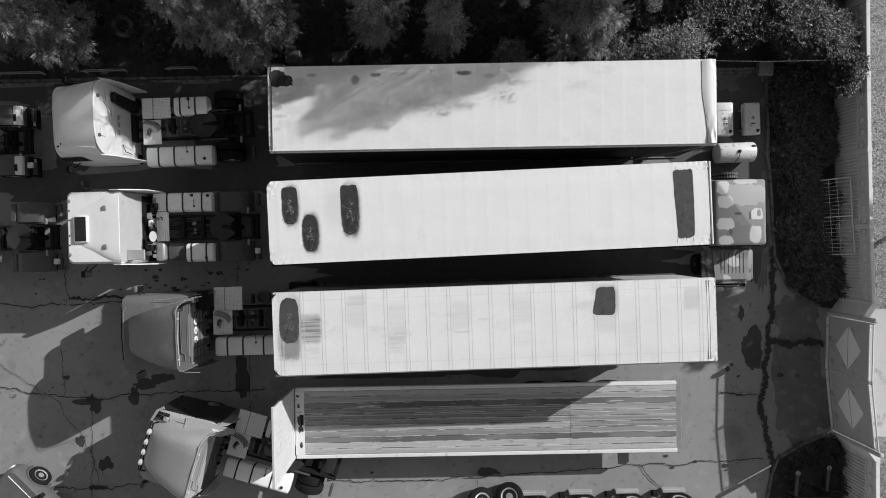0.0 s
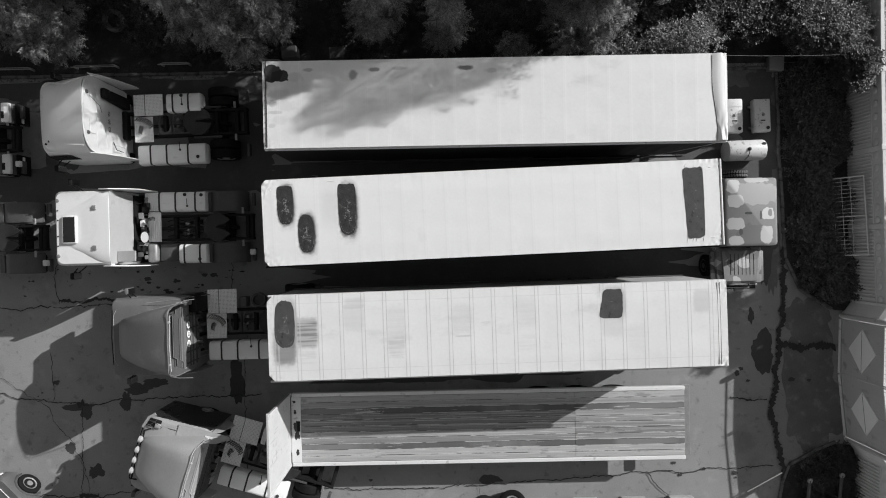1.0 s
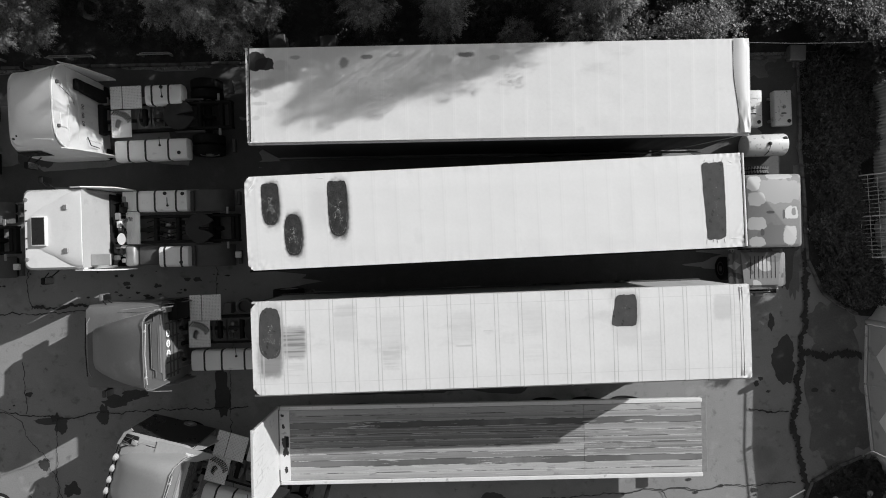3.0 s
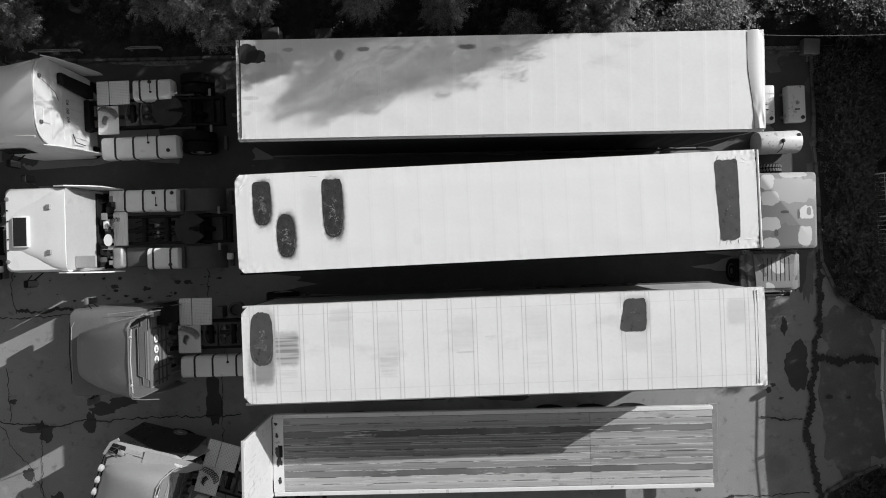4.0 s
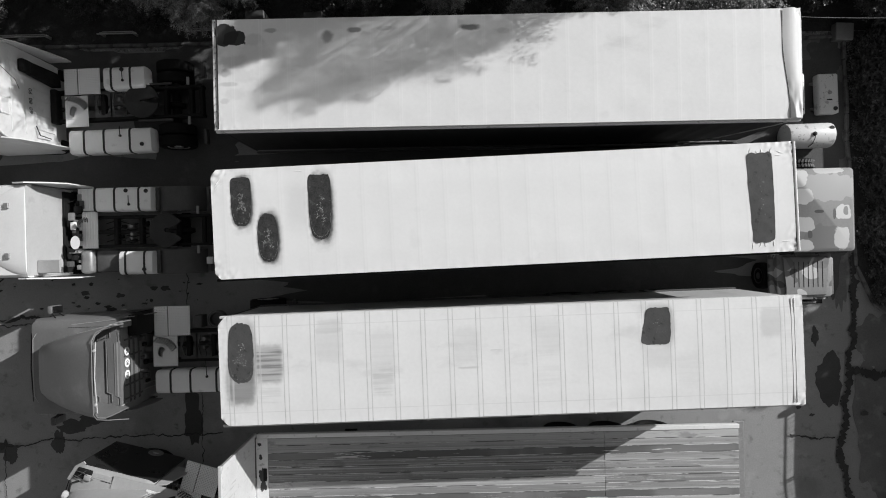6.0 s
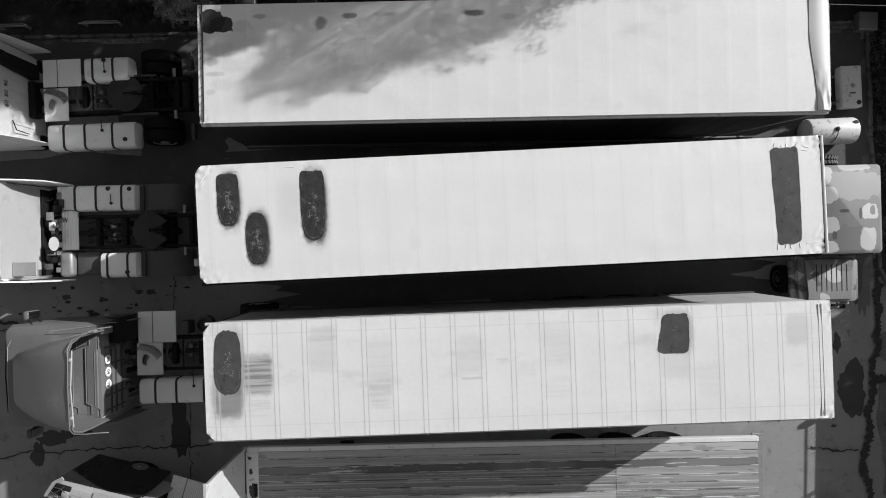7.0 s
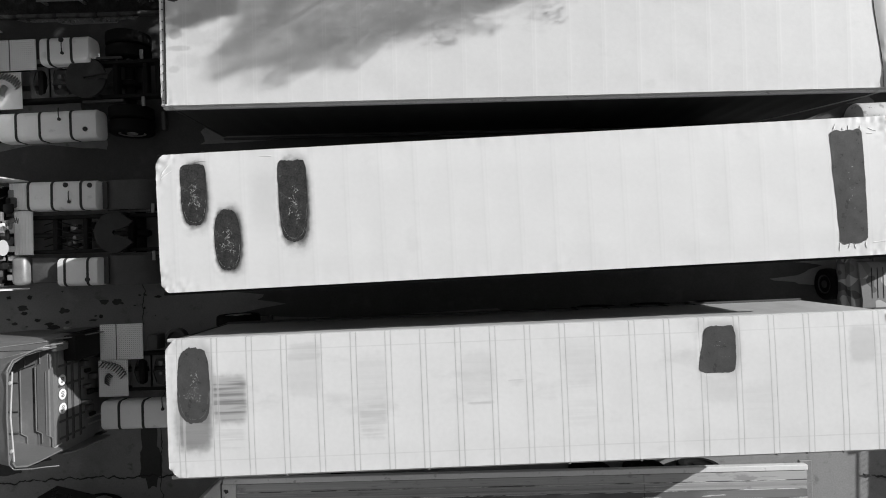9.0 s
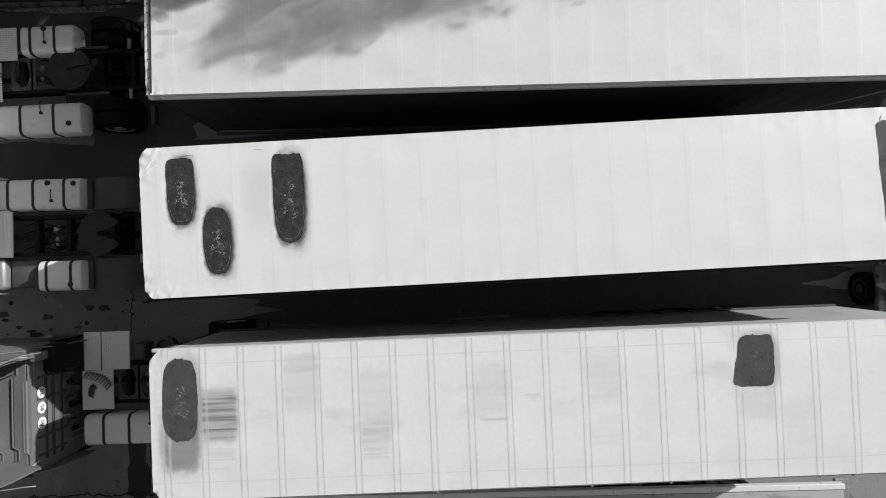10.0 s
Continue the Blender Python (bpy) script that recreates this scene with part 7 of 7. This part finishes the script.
M_camo = camo()
M_camo_roof = mat("camouflage_roof_paint", 0.175, 0.23, 1.5, 25, 0.65, bump=0.08)
for x, y, rx, ry, tone in ((-0.1, -0.62, 0.75, 0.36, 0.3), (0.0, 0.75, 0.5, 0.4, 0.17), (0.59, -0.85, 0.2, 0.22, 0.5), (0.5, -0.38, 0.27, 0.2, 0.5), (0.52, 0.36, 0.3, 0.2, 0.5), (0.53, 0.9, 0.26, 0.15, 0.5), (-0.52, 0.06, 0.2, 0.2, 0.5), (-0.48, 0.72, 0.19, 0.3, 0.5), (-0.15, -1.05, 0.4, 0.08, 0.42), (-0.6, 0.02, 0.06, 0.12, 0.2), (-0.3, 0.08, 0.04, 0.14, 0.07), (0.1, 0.02, 0.12, 0.04, 0.07), (0.35, 0.62, 0.06, 0.1, 0.09)):
    stain(M_camo_roof, x, y, rx, ry, tone, 1.0, 0.04, 2.6, 0, 0.9)
offroader(pose(10.49, 0.55, 0, 0, 0, 180))


def loose_box(x, y, sx, sy, h, label, rz=0):
    e = thing("steel_tank", pose(x, y, 0, 0, 0, rz), label, "fuel tank", "spare fuel tanks")
    bm = bmn()
    box(bm, -sx / 2, sx / 2, -sy / 2, sy / 2, 0.12, h, 0.05, 3)
    body = part("shell", bm, M_dirtytank, e)
    for s in (-1, 1):
        bm = bmn()
        box(bm, -sx / 2 - 0.03, sx / 2 + 0.05, s * sy * 0.32 - 0.04, s * sy * 0.32 + 0.04, 0.0, 0.12, 0.01, 1)
        part("support", bm, M_steel, e)
    bm = bmn()
    lathe(bm, [(0.05, h - 0.02), (0.05, h + 0.03), (0.04, h + 0.045), (0.01, h + 0.046)], "z", (0.05 * sx, 0.02, 0), 14)
    part("filler_cap", bm, M_steel, e)
    bm = bmn()
    lathe(bm, [(0.06, h - 0.02), (0.06, h + 0.02), (0.01, h + 0.022)], "z", (sx * 0.3, -sy * 0.38, 0), 14)
    part("sender_plate", bm, M_strap, e)
    bm = bmn()
    box(bm, -sx * 0.12, sx * 0.16, -0.2, -0.16, h, h + 0.01, 0.004, 1)
    part("torn_label", bm, M_strap, e)
    return e


loose_box(11.76, 4.0, 0.58, 1.15, 0.4, "pale dented rectangular fuel tank on blocks", 1)
loose_box(10.76, 4.0, 0.62, 1.19, 0.42, "pale rectangular fuel tank beside the trailer rear", 0)
e = thing("cylindrical_tank", pose(11.0, 2.78, 0, 0, 0, 1), "white horizontal cylindrical steel tank lying on the yard", "fuel tank", "spare fuel tanks")
bm = bmn()
lathe(bm, [(0.05, -0.58), (0.3, -0.58), (0.345, -0.56), (0.355, -0.53), (0.355, 0.69), (0.345, 0.72), (0.3, 0.74), (0.05, 0.74)], "x", (0, 0, 0.4), 32)
part("shell", bm, M_dirtytank, e)
bm = bmn()
tube(bm, [(0.1, 0.0, 0.75), (0.1, 0.0, 0.8), (0.08, -0.14, 0.78), (0.06, -0.26, 0.7), (0.02, -0.34, 0.55)], 0.012, 6)
lathe(bm, [(0.06, 0.74), (0.06, 0.78), (0.03, 0.8)], "z", (0.1, 0, 0), 12)
part("sender_hose", bm, M_strap, e)
bm = bmn()
lathe(bm, [(0.07, 0.74), (0.07, 0.79), (0.01, 0.795)], "z", (0.62, 0.15, -0.06), 12)
part("filler_cap", bm, M_strap, e)
for x in (-0.4, 0.4):
    bm = bmn()
    box(bm, x - 0.06, x + 0.06, -0.25, 0.25, 0, 0.12, 0.01, 1)
    part("cradle", bm, M_wood, e)

# iron box in the corner and the cable above it
bm = bmn()
box(bm, -0.26, 0.26, -0.25, 0.25, 0, 0.26, 0.02, 1)
solid("steel_cabinet", bm, M_steel, pose(12.38, 5.84, 0.0, 0, 0, -3), "dark steel cabinet standing by the kerb corner", "cabinet")

# ---- along the north edge ----
for k, (xa, xb) in enumerate(((-15.6, -13.75), (-12.4, -10.75), (-9.35, -8.2), (-6.7, -5.0))):
    bm = bmn()
    box(bm, xa, xb, -0.045, -0.008, 0.23, 0.27, 0.008, 1)
    box(bm, xa + 0.15, xb - 0.1, 0.012, 0.04, 0.235, 0.262, 0.008, 1)
    for x in (xa + 0.1, xb - 0.1):
        box(bm, x - 0.03, x + 0.03, -0.035, 0.03, -0.03, 0.234, 0.005, 1)
    solid("timber_rail", bm, M_wood, pose(0, 6.23 + 0.03 * k, 0.03, 0, 0, 0), "low weathered timber rail on short posts", "rail", "low rails by the kerb")
bm = bmn()
tube(bm, [(0.3 * math.cos(radians(a)), 0.3 * math.sin(radians(a)), 0) for a in range(0, 361, 12)], 0.09, 10)
solid("old_tyre", bm, M_oldtyre, pose(-10.81, 7.81, 0.32, 12, 5, 0), "old grey tyre lying among the shrubs", "tyre")
for x, y in ((-4.68, 6.54), (-3.01, 6.46)):
    bm = bmn()
    box(bm, -0.27, 0.27, -0.2, 0.2, 0, 0.5, 0.02, 1)
    solid("concrete_block", bm, M_greyplate, pose(x, y, 0.03, 0, 0, 3), "dark concrete block under the trees", "block", "blocks under the trees")
bm = bmn()
pts = [Vector((8.6, 5.52, 2.4)).lerp(Vector((15.42, 5.66, 1.75)), k / 12) - Vector((0, 0, 0.25 * math.sin(math.pi * k / 12))) for k in range(13)]
tube(bm, pts, 0.008, 6)
cable = thing("overhead_cable", pose(0, 0, 0), "thin grey cable slung from a pole to the fence", "cable")
part("wire", bm, M_greyplate, cable)
for p in pts[:1]:
    bm = bmn()
    tube(bm, [(p.x, p.y, 0), (p.x, p.y, p.z + 0.1)], 0.035, 8)
    part("pole", bm, M_greyplate, cable)

# ---- by the lower bed ----
bm = bmn()
tube(bm, [(11.19, -9.32, 0.03), (12.43, -8.67, 0.03)], 0.022, 8)
solid("steel_pipe", bm, M_rail, pose(0, 0, 0), "thin pale pipe lying on the yard", "pipe")
bench = thing("bench_frame", pose(13.04, -8.72, 0), "unfinished bench frame of capped steel pipes", "bench")
for x, y in ((0, 0), (1.12, 0.16)):
    bm = bmn()
    tube(bm, [(x, y - 0.9, 0.0), (x, y - 0.85, 0.5), (x, y, 0.62)], 0.055, 10)
    leg = part("pipe_leg", bm, M_greyplate, bench)
    bm = bmn()
    lathe(bm, [(0.085, 0.62), (0.085, 0.66), (0.01, 0.665)], "z", (x, y, 0.0), 16)
    part("cap", bm, M_steel, leg)
bm = bmn()
box(bm, -0.1, 1.25, -1.15, -0.95, 0.45, 0.5, 0.01, 1)
part("cross_board", bm, M_greyplate, bench)
for k in range(5):
    bm = bmn()
    box(bm, 0.25 + 0.14 * k, 0.3 + 0.14 * k, 0.0, 0.3, 0.1, 0.16, 0.01, 1)
    part("slat", bm, M_greyplate, bench)

# ---- spare wheels and the low trailer's axles at the yard's lower side ----
def loose_wheel(x, y, z, tilt, turn, label):
    e = thing("spare_truck_wheel", pose(x, y, z), label, "wheel", "loose truck wheels")
    w = wheel(e, 0, 0, 0, 0.5, 0.3)
    w.matrix_local = pose(0, 0, 0, tilt, 0, turn)
    return e


loose_wheel(1.75, -9.61, 0.42, 55, -25, "truck wheel leaning with its hub up")
loose_wheel(2.76, -9.45, 0.4, 60, 20, "truck wheel leaning with its bright hub up")
low = thing("low_loader_trailer", pose(3.1, -9.92, 0), "low trailer whose wheels stand beside pale side boards", "trailer")
bm = bmn()
box(bm, -0.4, 6.6, -1.6, -0.5, 0.55, 0.75, 0.02, 1)
part("deck", bm, M_greyplate, low)
for k, x in enumerate((0.65, 2.35, 4.05, 5.75)):
    bm = bmn()
    box(bm, x - 0.5, x + 0.35, 0.40, 0.53, 0.0, 0.2, 0.015, 1)
    part("side_board", bm, M_wood, low, "pale painted board")
    wheel(low, x + 0.05, 0.12, 0.5, 0.5, 0.32).rotation_euler = (radians(14), 0, 0)
    bm = bmn()
    box(bm, x - 0.85, x - 0.64, 0.25, 0.45, 0.0, 0.2, 0.02, 1)
    part("bracket", bm, M_black, low)

# ---- dark car at the lower corner ----
def dark_car(m):
    """x runs backwards from the nose, y across."""
    e = thing("off_road_car", m, "dark off-road car with a pale side stripe", "car")
    bm = bmn()
    loft(bm, [rrect(a, b, -w, w, r, z, 5) for z, a, b, w, r in ((0.35, 0.1, 4.2, 0.82, 0.15), (0.6, 0.0, 4.3, 0.9, 0.2), (0.95, 0.02, 4.3, 0.9, 0.2), (1.05, 0.12, 4.25, 0.84, 0.25))])
    body = part("body", bm, M_dark, e)
    bm = bmn()
    loft(bm, [rrect(a, b, -w, w, 0.2, z, 5) for z, a, b, w in ((1.04, 1.3, 4.2, 0.84), (1.6, 1.75, 4.1, 0.72), (1.68, 1.95, 4.0, 0.64))])
    part("cabin", bm, M_glass, e)
    bm = bmn()
    loft(bm, [rrect(a, b, -w, w, 0.2, z, 5) for z, a, b, w in ((1.66, 1.85, 4.05, 0.68), (1.71, 1.95, 4.0, 0.62))])
    part("roof", bm, M_dark, e)
    for s in (-1, 1):
        for x in (0.85, 3.4):
            wheel(e, x, s * 0.84, 0.4, 0.4, 0.26)
            bm = bmn()
            pts = [(x + 0.47 * math.cos(radians(a)), s * 0.9, 0.4 + 0.47 * math.sin(radians(a))) for a in range(-10, 191, 20)]
            tube(bm, pts, 0.035, 6)
            part("wheel_arch", bm, M_greyplate, e)
        bm = bmn()
        box(bm, 0.2, 4.1, s * 0.62 - 0.012, s * 0.62 + 0.012, 1.055, 1.075, 0.004, 1)
        part("stripe", bm, M_rail, e, "pale stripe")
        bm = bmn()
        box(bm, -0.02, 0.12, s * 0.66 - 0.14, s * 0.66 + 0.14, 0.7, 0.88, 0.03, 2)
        part("headlamp", bm, M_rail, e)
        bm = bmn()
        box(bm, 1.45, 1.6, s * 1.0 - 0.1, s * 1.0 + 0.1, 1.05, 1.22, 0.04, 2)
        part("mirror", bm, M_black, e)
    return e


M_dark = mat("dark_car_paint", 0.08, 0.13, 2, 20, 0.35, bump=0.02, spec=0.5)
dark_car(pose(-15.4, -8.35, 0, 0, 0, -46))
